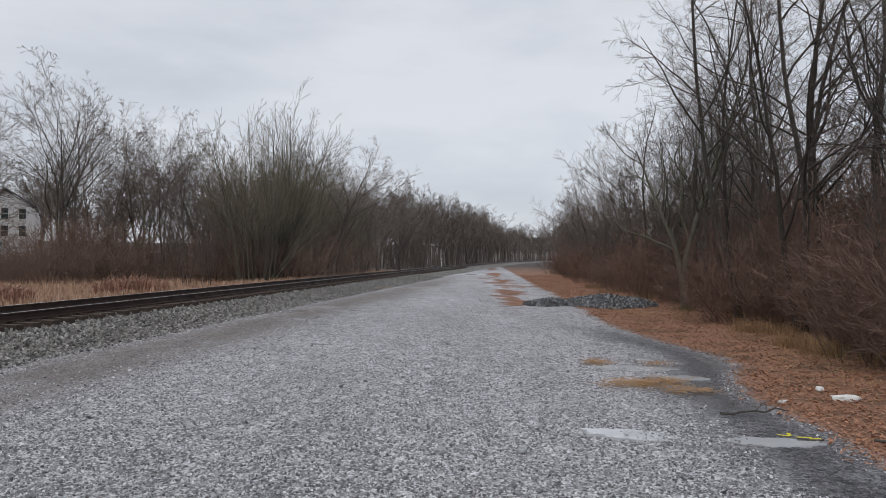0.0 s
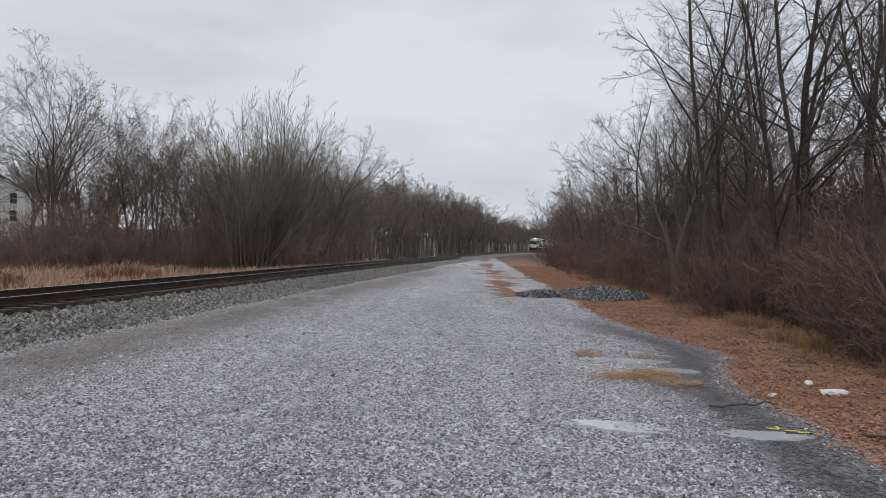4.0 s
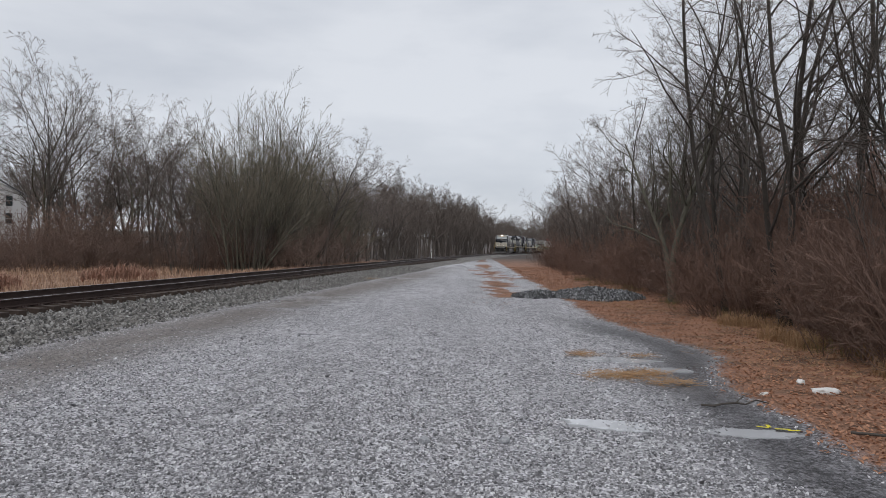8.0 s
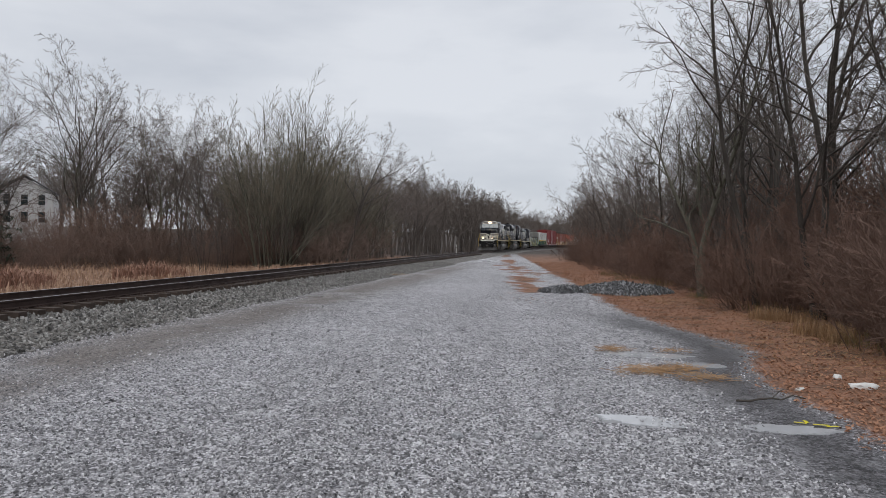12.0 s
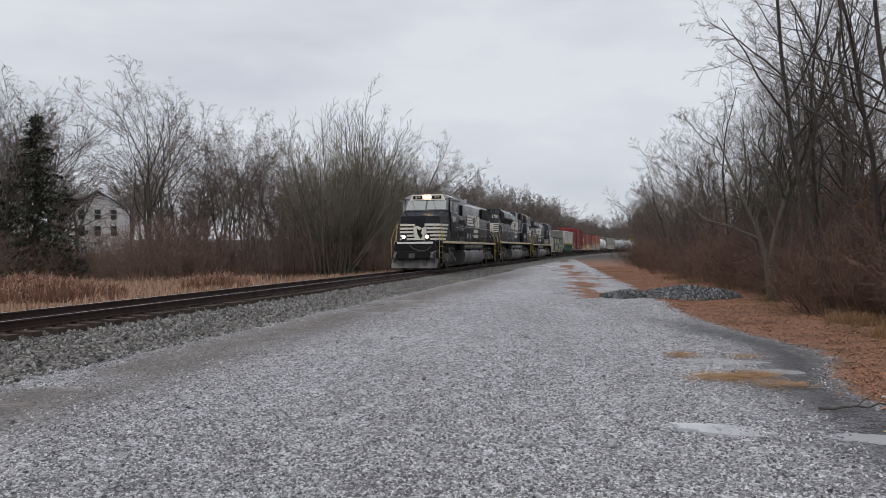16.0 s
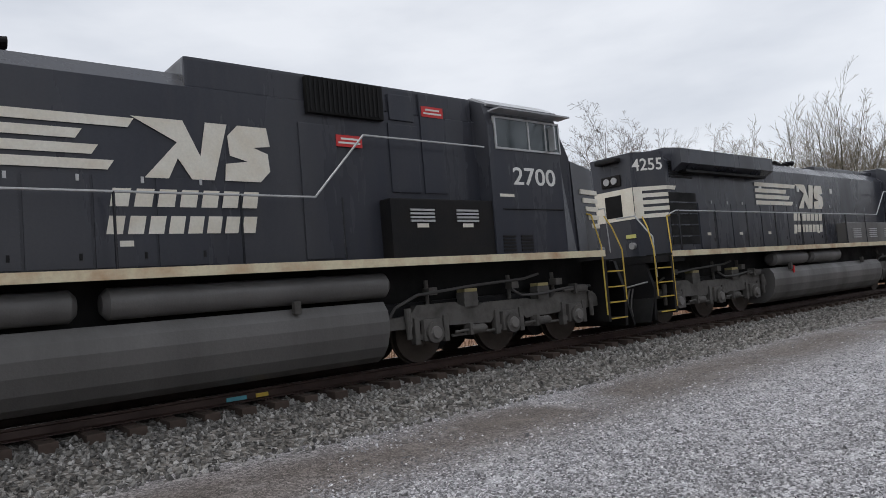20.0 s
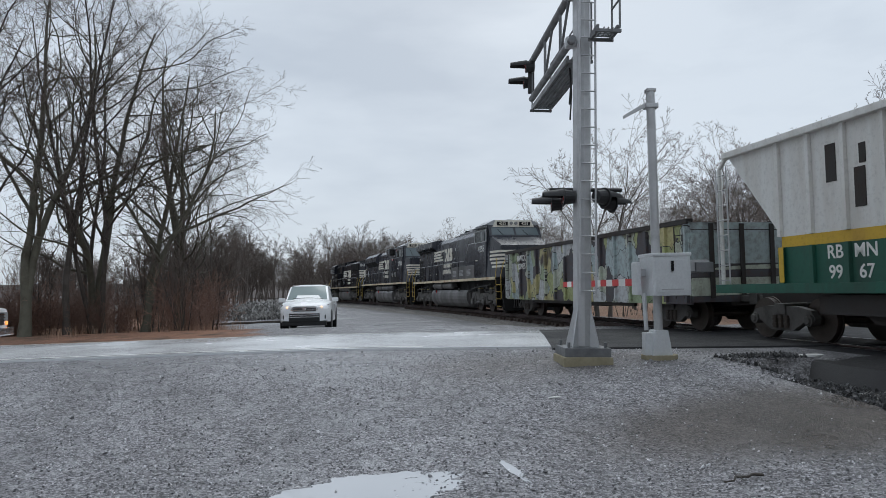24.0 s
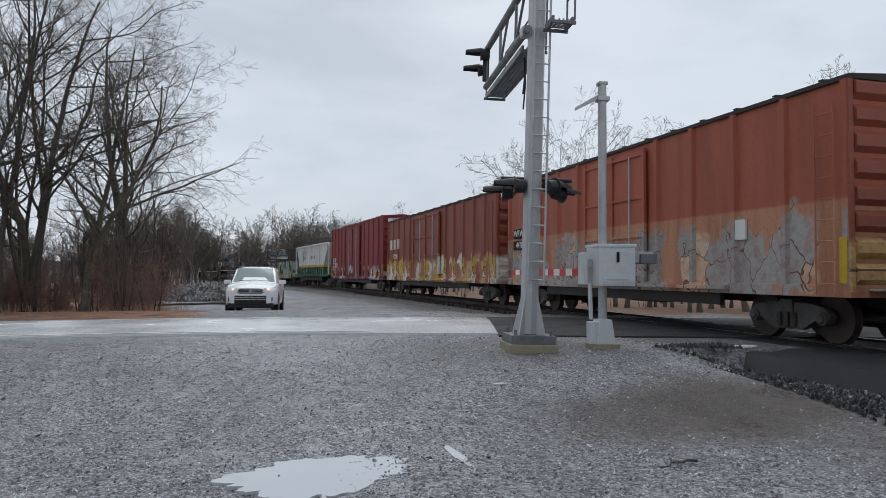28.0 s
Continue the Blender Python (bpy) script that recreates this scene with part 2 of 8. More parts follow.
def box(bm, x0, x1, y0, y1, z0, z1, bevel=0.0):
    """A box, with bevelled edges if asked for. Returns its vertices."""
    r = bmesh.ops.create_cube(bm, size=1)["verts"]
    for v in r:
        v.co = ((x0 + x1) / 2 + v.co.x * (x1 - x0), (y0 + y1) / 2 + v.co.y * (y1 - y0), (z0 + z1) / 2 + v.co.z * (z1 - z0))
    if bevel:
        es = list({e for v in r for e in v.link_edges})
        bmesh.ops.bevel(bm, geom=es, offset=bevel, segments=2, affect="EDGES", profile=0.7)
    return r


def rod(bm, a, b, r, n=8, r2=None, caps=True):
    """A round bar from a to b."""
    a, b = Vector(a), Vector(b)
    d = b - a
    m = Matrix.Translation((a + b) / 2) @ d.to_track_quat("Z", "Y").to_matrix().to_4x4()
    bmesh.ops.create_cone(bm, cap_ends=caps, segments=n, radius1=r, radius2=r if r2 is None else r2, depth=d.length, matrix=m)


def bent(bm, pts, r, n=6):
    for a, b in zip(pts, pts[1:]):
        rod(bm, a, b, r, n)


def prism(bm, outline, y0, y1, axis="y"):
    """An outline of (x, z) pairs drawn out along y (or of (y, z) pairs along x)."""
    def at(p, w):
        return (p[0], w, p[1]) if axis == "y" else (w, p[0], p[1]) if axis == "x" else (p[0], p[1], w)
    lo, hi = [bm.verts.new(at(p, y0)) for p in outline], [bm.verts.new(at(p, y1)) for p in outline]
    n = len(outline)
    bm.faces.new(lo)
    bm.faces.new(hi[::-1])
    for i in range(n):
        bm.faces.new((lo[i], hi[i], hi[(i + 1) % n], lo[(i + 1) % n]))
    bmesh.ops.recalc_face_normals(bm, faces=bm.faces)


def solid(bm, front, back):
    """A solid between two four-sided faces, given corner by corner."""
    a, b = [bm.verts.new(v) for v in front], [bm.verts.new(v) for v in back]
    bm.faces.new(a)
    bm.faces.new(b[::-1])
    for i in range(4):
        bm.faces.new((a[i], b[i], b[(i + 1) % 4], a[(i + 1) % 4]))
    bmesh.ops.recalc_face_normals(bm, faces=bm.faces)


def lettering(name, words, size, m, material, parent, depth=0.004):
    """Raised letters on a surface: m stands them up at their middle."""
    cu = bpy.data.curves.new(name, "FONT")
    cu.body, cu.size, cu.extrude, cu.align_x, cu.align_y = words, size, depth, "CENTER", "CENTER"
    cu.resolution_u = 3
    cu.offset = size * 0.012
    tmp = bpy.data.objects.new(name, cu)
    me = bpy.data.meshes.new_from_object(tmp)
    bpy.data.objects.remove(tmp)
    bpy.data.curves.remove(cu)
    me.name = name
    me.transform(m)
    me.materials.clear()
    return from_mesh(name, me, material, parent)


# ---- the track's line: straight ahead nearly, curving away behind
TH, FOOT = radians(-7.31), Vector((-11.29, 1.37))
K_AHEAD, K_BACK, RAIL_Z = 1 / 2832.0, 1 / 573.0, 0.512
BEND, K_FAR = 147.7, 1 / 752.0


def along(s, u=0.0):
    """The place s metres along the track and u metres to its right, and the heading there (radians, left of +y)."""
    x, y, h = FOOT.x, FOOT.y, TH
    for a, k in ((min(s, BEND), K_AHEAD if s > 0 else K_BACK), (s - BEND, K_FAR)):
        if k == K_FAR and a <= 0:
            break
        f, l = math.sin(k * a) / k, (1 - math.cos(k * a)) / k
        x, y, h = x - math.sin(h) * f + math.cos(h) * l, y + math.cos(h) * f + math.sin(h) * l, h - k * a
    return x + math.cos(h) * u, y + math.sin(h) * u, h


def offset_of(x, y):
    """The place (s, u) on the track of a point of the plan."""
    dx, dy = x - FOOT.x, y - FOOT.y
    s = -math.sin(TH) * dx + math.cos(TH) * dy
    for _ in range(3):
        px, py, h = along(s)
        s += -math.sin(h) * (x - px) + math.cos(h) * (y - py)
    px, py, h = along(s)
    return s, math.cos(h) * (x - px) + math.sin(h) * (y - py)


def smooth(a, b, v):
    v = min(1.0, max(0.0, (v - a) / (b - a)))
    return v * v * (3 - 2 * v)



# ---- road: level with the rails at the crossing
ROAD = [(-60, -6.0, 0.20), (-30, -9.7, 0.40), (-18, -12.5, 0.485), (-11.5, -14.7, 0.50), (-7.2, -16.5, 0.50), (-3.5, -18.3, 0.47), (0, -19.4, 0.42), (5, -20.3, 0.36), (15, -21.4, 0.30), (40, -23.9, 0.2), (90, -28.4, 0.1)]
ROAD_HALF = 2.8


def road_at(x):
    for a, b in zip(ROAD, ROAD[1:]):
        if a[0] <= x <= b[0]:
            f = (x - a[0]) / (b[0] - a[0])
            return a[1] + (b[1] - a[1]) * f, a[2] + (b[2] - a[2]) * f
    return (ROAD[0][1], ROAD[0][2]) if x < ROAD[0][0] else (ROAD[-1][1], ROAD[-1][2])


def ground_z(x, y):
    n = noise.noise((x * 0.35, y * 0.35, 0)) * 0.025 + noise.noise((x * 0.06, y * 0.06, 5)) * 0.05
    z = n * smooth(1.0, 6.0, abs(x) + abs(y))
    # wheel ruts along the yard
    s, u = offset_of(x, y)
    z += 0.02 * math.sin(u * 2.1 + noise.noise((x * 0.1, y * 0.1, 9)) * 2) * (1 if 4 < u < 16 else 0)
    # the bank up to the track and the road
    if -120 < x < 60 and -60 < y < 40:
        ry, rz = road_at(x)
        d = abs(y - ry)
        near = 1 - smooth(ROAD_HALF + 2.8, ROAD_HALF + 9.2, d)
        z = z * (1 - near) + (rz - 0.035) * near
        if y < ry - ROAD_HALF:
            z += 0.17 * smooth(ROAD_HALF + 2, ROAD_HALF + 7, d) * (1 - smooth(30, 60, -y))
    if abs(u) < 4.2 and not (-60 < x < 60 and abs(y - road_at(x)[0]) < ROAD_HALF + 3):
        z = min(z, 0.10) if abs(u) > 2.4 else min(z, 0.0)
    if u < -4:
        z -= 0.25 * smooth(4, 9, -u)
    # the verge under the wood
    if y > 0:
        z += 0.25 * smooth(9.5, 14, x - 0.09 * y)
    # hills of the far distance
    r = math.hypot(x, y)
    z += 26 * smooth(500, 1700, r)
    return z


def spread(lo, hi, step, far):
    mid = [lo + i * step for i in range(int((hi - lo) / step) + 1)]
    out, d, p = [], step, hi
    while p < far:
        d *= 1.17
        p += d
        out.append(p)
    low, d, p = [], step, lo
    while p > -far:
        d *= 1.22
        p -= d
        low.append(p)
    return low[::-1] + mid + out


XS, YS = spread(-14, 13, 0.3, 3000), spread(-32, 46, 0.3, 3000)


def smooth_down(hi, lo, v):
    """1 below lo, 0 above hi."""
    return 1 - smooth(lo, hi, v)


def patches(x, y):
    """Shares of leaf litter, mud, tawny field and wet at a point of the ground."""
    s, u = offset_of(x, y)
    wob = noise.noise((x * 0.5, y * 0.5, 3)) * 0.9 + noise.noise((x * 1.9, y * 1.9, 7)) * 0.35
    edge = 3.75 + 0.055 * max(0, y - 9) + (0.9 * math.exp(-((y - 12.5) / 2.5) ** 2))
    leaf = smooth(-0.25, 0.25, x - edge + wob * 0.35) * smooth(-14, -4, y)
    # tongues of litter across the yard, farther on
    if y > 20:
        leaf = max(leaf, smooth(0.05, 0.4, wob + 0.45 - abs(x - 2.6 - 0.055 * (y - 24)) * 0.5) * smooth(20, 24, y))
    if y < -22:
        leaf = max(leaf, smooth(-1, 1, x + 1.6 + 0.10 * (y + 24) + wob) * smooth(21.8, 23.2, -y))
    mud = math.exp(-((u - 4.5) / 1.2) ** 2) * smooth(-0.6, 0.4, wob + 0.3) * (1 - smooth(40, 70, s)) * smooth(-9, -4, y)
    mud = max(mud, smooth(0.15, 0.9, math.exp(-(((x + 6.6) / 2.8) ** 2 + ((y + 6.8) / 1.5) ** 2)) + wob * 0.25))
    mud = max(mud, 0.6 * math.exp(-((y + 11.4) / 1.3) ** 2) * smooth(-9, -7, x) * (1 - smooth(-4.5, -2.5, x)))
    field = smooth(3.6, 5.5, -u + wob)
    if y < -24 and x > 4:
        field = max(field, smooth(4, 9, x))
    if x > 16 or math.hypot(x, y) > 150:
        field = max(field, smooth(9, 16, x) if y > -14 else 0, smooth(130, 220, math.hypot(x, y)))
    wet = smooth(0.1, 0.6, noise.noise((x * 0.22, y * 0.16, 13)) + noise.noise((x * 0.9, y * 0.9, 17)) * 0.5)
    dark = 0.9 * math.exp(-((x - edge + 0.50 + wob * 0.25) / 0.62) ** 2) * smooth(2, 4, y) * (1 - smooth(15, 19, y))
    if y < 2:
        # darker, wetter stone towards the crossing, dark ballast beside the rails
        dark = max(dark, 0.46 * smooth_down(-2, -5, y) + 0.18 * wob, 0.8 * smooth_down(4.6, 3.4, u + wob * 0.5) * smooth_down(-4.5, -6.5, y))
        if y < road_at(x)[0] - ROAD_HALF:
            dark = max(dark, 0.62 + 0.2 * wob)
    dark = min(1, max(0, dark))
    far = smooth(70, 130, math.hypot(x, y))
    return min(1, leaf), min(1, mud), min(1, field), min(1, wet), min(1, dark), far


def ground_material():
    m, nt, b = bare("gravel_yard")
    co = place_of(nt, True)
    at = {}
    for k in ("leaf", "mud", "field", "wet", "dark", "far"):
        a = nt.nodes.new("ShaderNodeAttribute")
        a.attribute_name = k
        at[k] = a.outputs["Fac"]
    wob = nt.nodes.new("ShaderNodeTexNoise")
    wob.inputs["Scale"].default_value = 18
    nt.links.new(co, wob.inputs["Vector"])
    add = nt.nodes.new("ShaderNodeMixRGB")
    add.blend_type, add.inputs[0].default_value = "ADD", 0.05
    nt.links.new(co, add.inputs[1])
    nt.links.new(wob.outputs[1], add.inputs[2])

    def chips(scale, stops):
        """Chips of stone, each of one grey, with dark gaps between them."""
        v = nt.nodes.new("ShaderNodeTexVoronoi")
        v.inputs["Scale"].default_value = scale
        nt.links.new(add.outputs[0], v.inputs["Vector"])
        sep = nt.nodes.new("ShaderNodeSeparateColor")
        nt.links.new(v.outputs["Color"], sep.inputs[0])
        ramp = nt.nodes.new("ShaderNodeValToRGB")
        el = ramp.color_ramp.elements
        for i, (p, g) in enumerate(stops):
            k = el[i] if i < 2 else el.new(p)
            k.position, k.color = p, (g * 1.01, g * 0.985, g * 1.035, 1)
        nt.links.new(sep.outputs[0], ramp.inputs[0])
        gap = nt.nodes.new("ShaderNodeMapRange")
        gap.inputs[1].default_value, gap.inputs[2].default_value = 0.42, 0.75
        nt.links.new(v.outputs["Distance"], gap.inputs[0])
        return blend(nt, calc(nt, "MULTIPLY", gap.outputs[0], 0.85), ramp.outputs[0], (0.035, 0.034, 0.036)), v.outputs["Distance"], sep
    small, d_small, sep = chips(46, ((0.0, 0.10), (1.0, 1.0), (0.3, 0.50), (0.7, 0.84), (0.88, 1.0)))
    large, d_large, sep_l = chips(27, ((0.0, 0.04), (1.0, 1.0), (0.3, 0.42), (0.65, 0.80), (0.85, 1.0)))
    some = nt.nodes.new("ShaderNodeMath")
    some.operation = "GREATER_THAN"
    some.inputs[1].default_value = 0.45
    nt.links.new(sep_l.outputs[1], some.inputs[0])
    c = blend(nt, calc(nt, "MULTIPLY", some.outputs[0], 0.9), small, large)
    fine = fuzz(nt, co, 70, 3, 0.6, 0.3, 0.75)
    c = blend(nt, calc(nt, "MULTIPLY", fine, 0.45), c, (0.5, 0.5, 0.52), "MULTIPLY")
    # clusters of darker and paler stone, wheel tracks along the yard
    tuft = fuzz(nt, co, 5.5, 5, 0.75, 0.42, 0.60)
    c = blend(nt, calc(nt, "MULTIPLY", tuft, 0.32), c, (0.40, 0.40, 0.42), "MULTIPLY")
    pale = fuzz(nt, co, 3.4, 5, 0.75, 0.50, 0.66, (1.0, 0.6, 1.0))
    c = blend(nt, calc(nt, "MULTIPLY", pale, 0.46), c, (0.80, 0.81, 0.84), "SCREEN")
    big = fuzz(nt, co, 0.5, 5, 0.6, 0.4, 0.7)
    c = blend(nt, calc(nt, "MULTIPLY", big, 0.25), c, (0.55, 0.55, 0.56), "MULTIPLY")
    rut = fuzz(nt, co, 0.7, 6, 0.65, 0.46, 0.66, (1.0, 0.12, 1.0))
    c = blend(nt, calc(nt, "MULTIPLY", rut, 0.50), c, (0.55, 0.54, 0.53), "MULTIPLY")
    c = blend(nt, calc(nt, "MULTIPLY", at["wet"], 0.18), c, (0.55, 0.56, 0.58))
    c = blend(nt, calc(nt, "MULTIPLY", at["mud"], 0.85), c, (0.42, 0.35, 0.29), "MULTIPLY")
    c = blend(nt, calc(nt, "MULTIPLY", at["mud"], 0.35), c, blend(nt, fine, (0.15, 0.122, 0.095), (0.055, 0.045, 0.037)))
    c = blend(nt, calc(nt, "MULTIPLY", at["dark"], 0.95), c, (0.13, 0.13, 0.135), "MULTIPLY")
    lf = fuzz(nt, co, 13, 4, 0.7, 0.35, 0.65)
    litter = blend(nt, lf, (0.19, 0.095, 0.06), (0.44, 0.225, 0.135))
    litter = blend(nt, fuzz(nt, co, 1.1, 5, 0.6, 0.45, 0.7), litter, (0.085, 0.055, 0.036))
    thick = nt.nodes.new("ShaderNodeMapRange")
    thick.inputs[1].default_value, thick.inputs[2].default_value = 0.75, 1.05
    gap = nt.nodes.new("ShaderNodeMath")
    gap.operation = "ADD"
    nt.links.new(at["leaf"], gap.inputs[0])
    nt.links.new(calc(nt, "MULTIPLY", fuzz(nt, co, 2.6, 6, 0.7, 0.3, 0.62), 0.55), gap.inputs[1])
    nt.links.new(gap.outputs[0], thick.inputs[0])
    cover = calc(nt, "MULTIPLY", thick.outputs[0], at["leaf"])
    c = blend(nt, cover, c, litter)
    fl = blend(nt, fuzz(nt, co, 0.35, 6, 0.65, 0.35, 0.65), (0.40, 0.255, 0.165), (0.31, 0.165, 0.11))
    fl = blend(nt, fuzz(nt, co, 9, 3, 0.6, 0.3, 0.7), fl, (0.14, 0.085, 0.055))
    c = blend(nt, at["field"], c, fl)
    c = blend(nt, at["far"], c, blend(nt, fuzz(nt, co, 0.05, 5, 0.6, 0.35, 0.65), (0.055, 0.045, 0.042), (0.09, 0.07, 0.06)))
    nt.links.new(c, b.inputs["Base Color"])
    r = blend(nt, at["wet"], (0.50, 0.50, 0.50), (0.24, 0.24, 0.24))
    r = blend(nt, cover, r, (0.85, 0.85, 0.85))
    r = blend(nt, at["field"], r, (0.95, 0.95, 0.95))
    nt.links.new(r, b.inputs["Roughness"])
    h = blend(nt, 0.5, d_small, d_large)
    relief(nt, b, blend(nt, 0.2, h, fine), 1.0, 0.03)
    return m


M["ground"] = ground_material()


def make_ground():
    vs = [(x, y, ground_z(x, y)) for y in YS for x in XS]
    n = len(XS)
    fs = [(j * n + i, j * n + i + 1, (j + 1) * n + i + 1, (j + 1) * n + i) for j in range(len(YS) - 1) for i in range(n - 1)]
    ob = quads("ground", vs, fs, M["ground"], smooth=True)
    vals = np.array([patches(v[0], v[1]) for v in vs], dtype=np.float32)
    for i, k in enumerate(("leaf", "mud", "field", "wet", "dark", "far")):
        a = ob.data.attributes.new(k, "FLOAT", "POINT")
        a.data.foreach_set("value", vals[:, i].copy())
    tagged(ob, "wet grey gravel yard with leaf litter, mud and tawny field", "ground", kind="structure")


make_ground()


def sweep(name, line, profile, material, closed=False, smooth_faces=False, parent=None):
    """A profile of (u, z) pairs carried along a list of (x, y, heading, z)."""
    vs = []
    for x, y, h, z in line:
        for u, w in profile:
            vs.append((x + math.cos(h) * u, y + math.sin(h) * u, z + w))
    n = len(profile)
    fs = []
    for j in range(len(line) - 1):
        for i in range(n if closed else n - 1):
            k = (i + 1) % n
            fs.append((j * n + i, j * n + k, (j + 1) * n + k, (j + 1) * n + i))
    ob = quads(name, vs, fs, material, parent, smooth=smooth_faces)
    bm = bmesh.new()
    bm.from_mesh(ob.data)
    bmesh.ops.recalc_face_normals(bm, faces=bm.faces)
    bm.to_mesh(ob.data)
    bm.free()
    return ob


def track_line(a, b, step):
    n = int((b - a) / step)
    out = []
    for i in range(n + 1):
        s = a + (b - a) * i / n
        x, y, h = along(s)
        out.append((x, y, h, 0.0))
    return out


def stone_material(name, dark, pale, warm):
    m, nt, b = bare(name)
    co = place_of(nt, True)
    rnd = nt.nodes.new("ShaderNodeNewGeometry").outputs["Random Per Island"]
    ramp = nt.nodes.new("ShaderNodeValToRGB")
    e = ramp.color_ramp.elements
    e[0].color, e[1].color = (*dark, 1), (*pale, 1)
    k = e.new(0.6)
    k.color = (*warm, 1)
    nt.links.new(rnd, ramp.inputs[0])
    f = fuzz(nt, co, 60, 4, 0.6, 0.3, 0.7)
    c = blend(nt, calc(nt, "MULTIPLY", f, 0.5), ramp.outputs[0], tuple(v * 0.6 for v in dark))
    nt.links.new(c, b.inputs["Base Color"])
    b.inputs["Roughness"].default_value = 0.6
    relief(nt, b, f, 0.4, 0.008)
    return m


def ballast_material():
    m, nt, b = bare("ballast_bed")
    co = place_of(nt, True)
    v = nt.nodes.new("ShaderNodeTexVoronoi")
    v.inputs["Scale"].default_value = 17
    nt.links.new(co, v.inputs["Vector"])
    sep = nt.nodes.new("ShaderNodeSeparateColor")
    nt.links.new(v.outputs["Color"], sep.inputs[0])
    ramp = nt.nodes.new("ShaderNodeValToRGB")
    e = ramp.color_ramp.elements
    e[0].color, e[1].color = (0.03, 0.028, 0.026, 1), (0.44, 0.42, 0.40, 1)
    k = e.new(0.6)
    k.color = (0.20, 0.18, 0.16, 1)
    nt.links.new(sep.outputs[0], ramp.inputs[0])
    g = fuzz(nt, co, 55, 3, 0.6, 0.3, 0.7)
    c = blend(nt, calc(nt, "MULTIPLY", g, 0.5), ramp.outputs[0], (0.06, 0.055, 0.05))
    nt.links.new(c, b.inputs["Base Color"])
    b.inputs["Roughness"].default_value = 0.75
    relief(nt, b, v.outputs["Distance"], 1.0, 0.05)
    return m


M["ballast"] = ballast_material()
M["stones"] = stone_material("ballast_stone", (0.07, 0.067, 0.064), (0.50, 0.488, 0.468), (0.23, 0.218, 0.20))
M["stones_dark"] = stone_material("wet_ballast_stone", (0.02, 0.02, 0.021), (0.14, 0.14, 0.145), (0.045, 0.044, 0.044))
M["stones"].node_tree.nodes["Principled BSDF"].inputs["Roughness"].default_value = 0.5
M["heap"] = stone_material("heap_stone", (0.03, 0.031, 0.034), (0.48, 0.49, 0.51), (0.15, 0.153, 0.16))
M["chips"] = stone_material("slate_chip", (0.11, 0.108, 0.113), (0.96, 0.95, 0.975), (0.44, 0.432, 0.45))

BED = [(-3.6, -0.30), (-3.2, 0.0), (-2.3, 0.17), (-1.7, 0.245), (-1.3, 0.255), (-1.2, 0.245), (-0.7, 0.28), (0.7, 0.28), (1.1, 0.24), (1.3, 0.20), (1.7, 0.185), (2.3, 0.12), (3.1, 0.02), (3.5, -0.12)]
bed = sweep("track_bed", track_line(-330, 420, 2.0), BED, M["ballast"], smooth_faces=True)
tagged(bed, "grey crushed-stone ballast bank under the rails", "ballast", kind="structure")


def make_track():
    prof = [(-0.068, 0), (0.068, 0), (0.068, 0.012), (0.012, 0.035), (0.010, 0.125), (0.036, 0.140), (0.036, 0.166), (0.028, 0.172), (-0.028, 0.172), (-0.036, 0.166), (-0.036, 0.140), (-0.010, 0.125), (-0.012, 0.035), (-0.068, 0.012)]
    line = [(x, y, h, RAIL_Z - 0.172) for x, y, h, z in track_line(-330, 420, 1.5)]
    for side in (-0.7535, 0.7535):
        r = sweep("rail", line, [(side + u, z) for u, z in prof], [M["rail"], M["rail_top"]], closed=True)
        for p in r.data.polygons:
            if p.normal.z > 0.9 and p.center.z > RAIL_Z - 0.003:
                p.material_index = 1
        tagged(r, "rusty steel rail with a bright worn head", "rail", "rails of the track", kind="structure")


make_track()

# the road, its pale stretch painted with sky sheen, the dark crossing and the white edge lines
# near-white base colour carries the sky's reflection on the wet asphalt
M["asphalt_sky_sheen"] = surface("asphalt_sky_sheen", (0.84, 0.845, 0.855), (0.62, 0.625, 0.635), 0.22, dirt_scale=0.35, grain=120, grain_amt=0.35, bump=0.2)
M["asphalt_dark"] = surface("asphalt_dark", (0.020, 0.020, 0.022), (0.042, 0.042, 0.045), 0.72, dirt_scale=0.9, grain=120, grain_amt=0.4, bump=0.25)


M["asphalt_dark"].node_tree.nodes["Principled BSDF"].inputs["Specular IOR Level"].default_value = 0.25


def road_line(x0, x1, step=1.0):
    n = max(2, int(abs(x1 - x0) / step))
    pts = []
    for i in range(n + 1):
        x = x0 + (x1 - x0) * i / n
        y, z = road_at(x)
        y2, _ = road_at(x + 0.5)
        y1, _ = road_at(x - 0.5)
        pts.append((x, y, math.atan2(y2 - y1, 1.0) - math.pi / 2 + math.pi, z))
    return pts


SEAM = -7.9
R = ROAD_HALF
road = sweep("road", road_line(SEAM, 90), [(-R, -0.15), (-R, 0), (0, 0.03), (R, 0), (R, -0.15)], M["asphalt_sky_sheen"])
tagged(road, "wet asphalt road with worn surface, pale sky sheen painted in", "road", kind="structure")
road2 = sweep("road", road_line(-60, SEAM), [(-R - 0.5, -0.15), (-R - 0.4, 0), (0, 0.02), (R + 0.4, 0), (R + 0.5, -0.15)], M["asphalt_dark"])
tagged(road2, "dark new asphalt over the level crossing", "road", kind="structure")
apron_line = [(*along(-6.4 - 0.5 * i), (-0.40, -0.16, -0.04)[i] if i < 3 else 0.0) for i in range(16)]
apron = sweep("crossing_apron", apron_line, [(0.95, 0.30), (0.95, 0.475), (2.0, 0.46), (2.75, 0.40), (3.1, 0.05)], M["asphalt_dark"])
tagged(apron, "dark asphalt apron beside the rails at the crossing", "road", kind="structure")
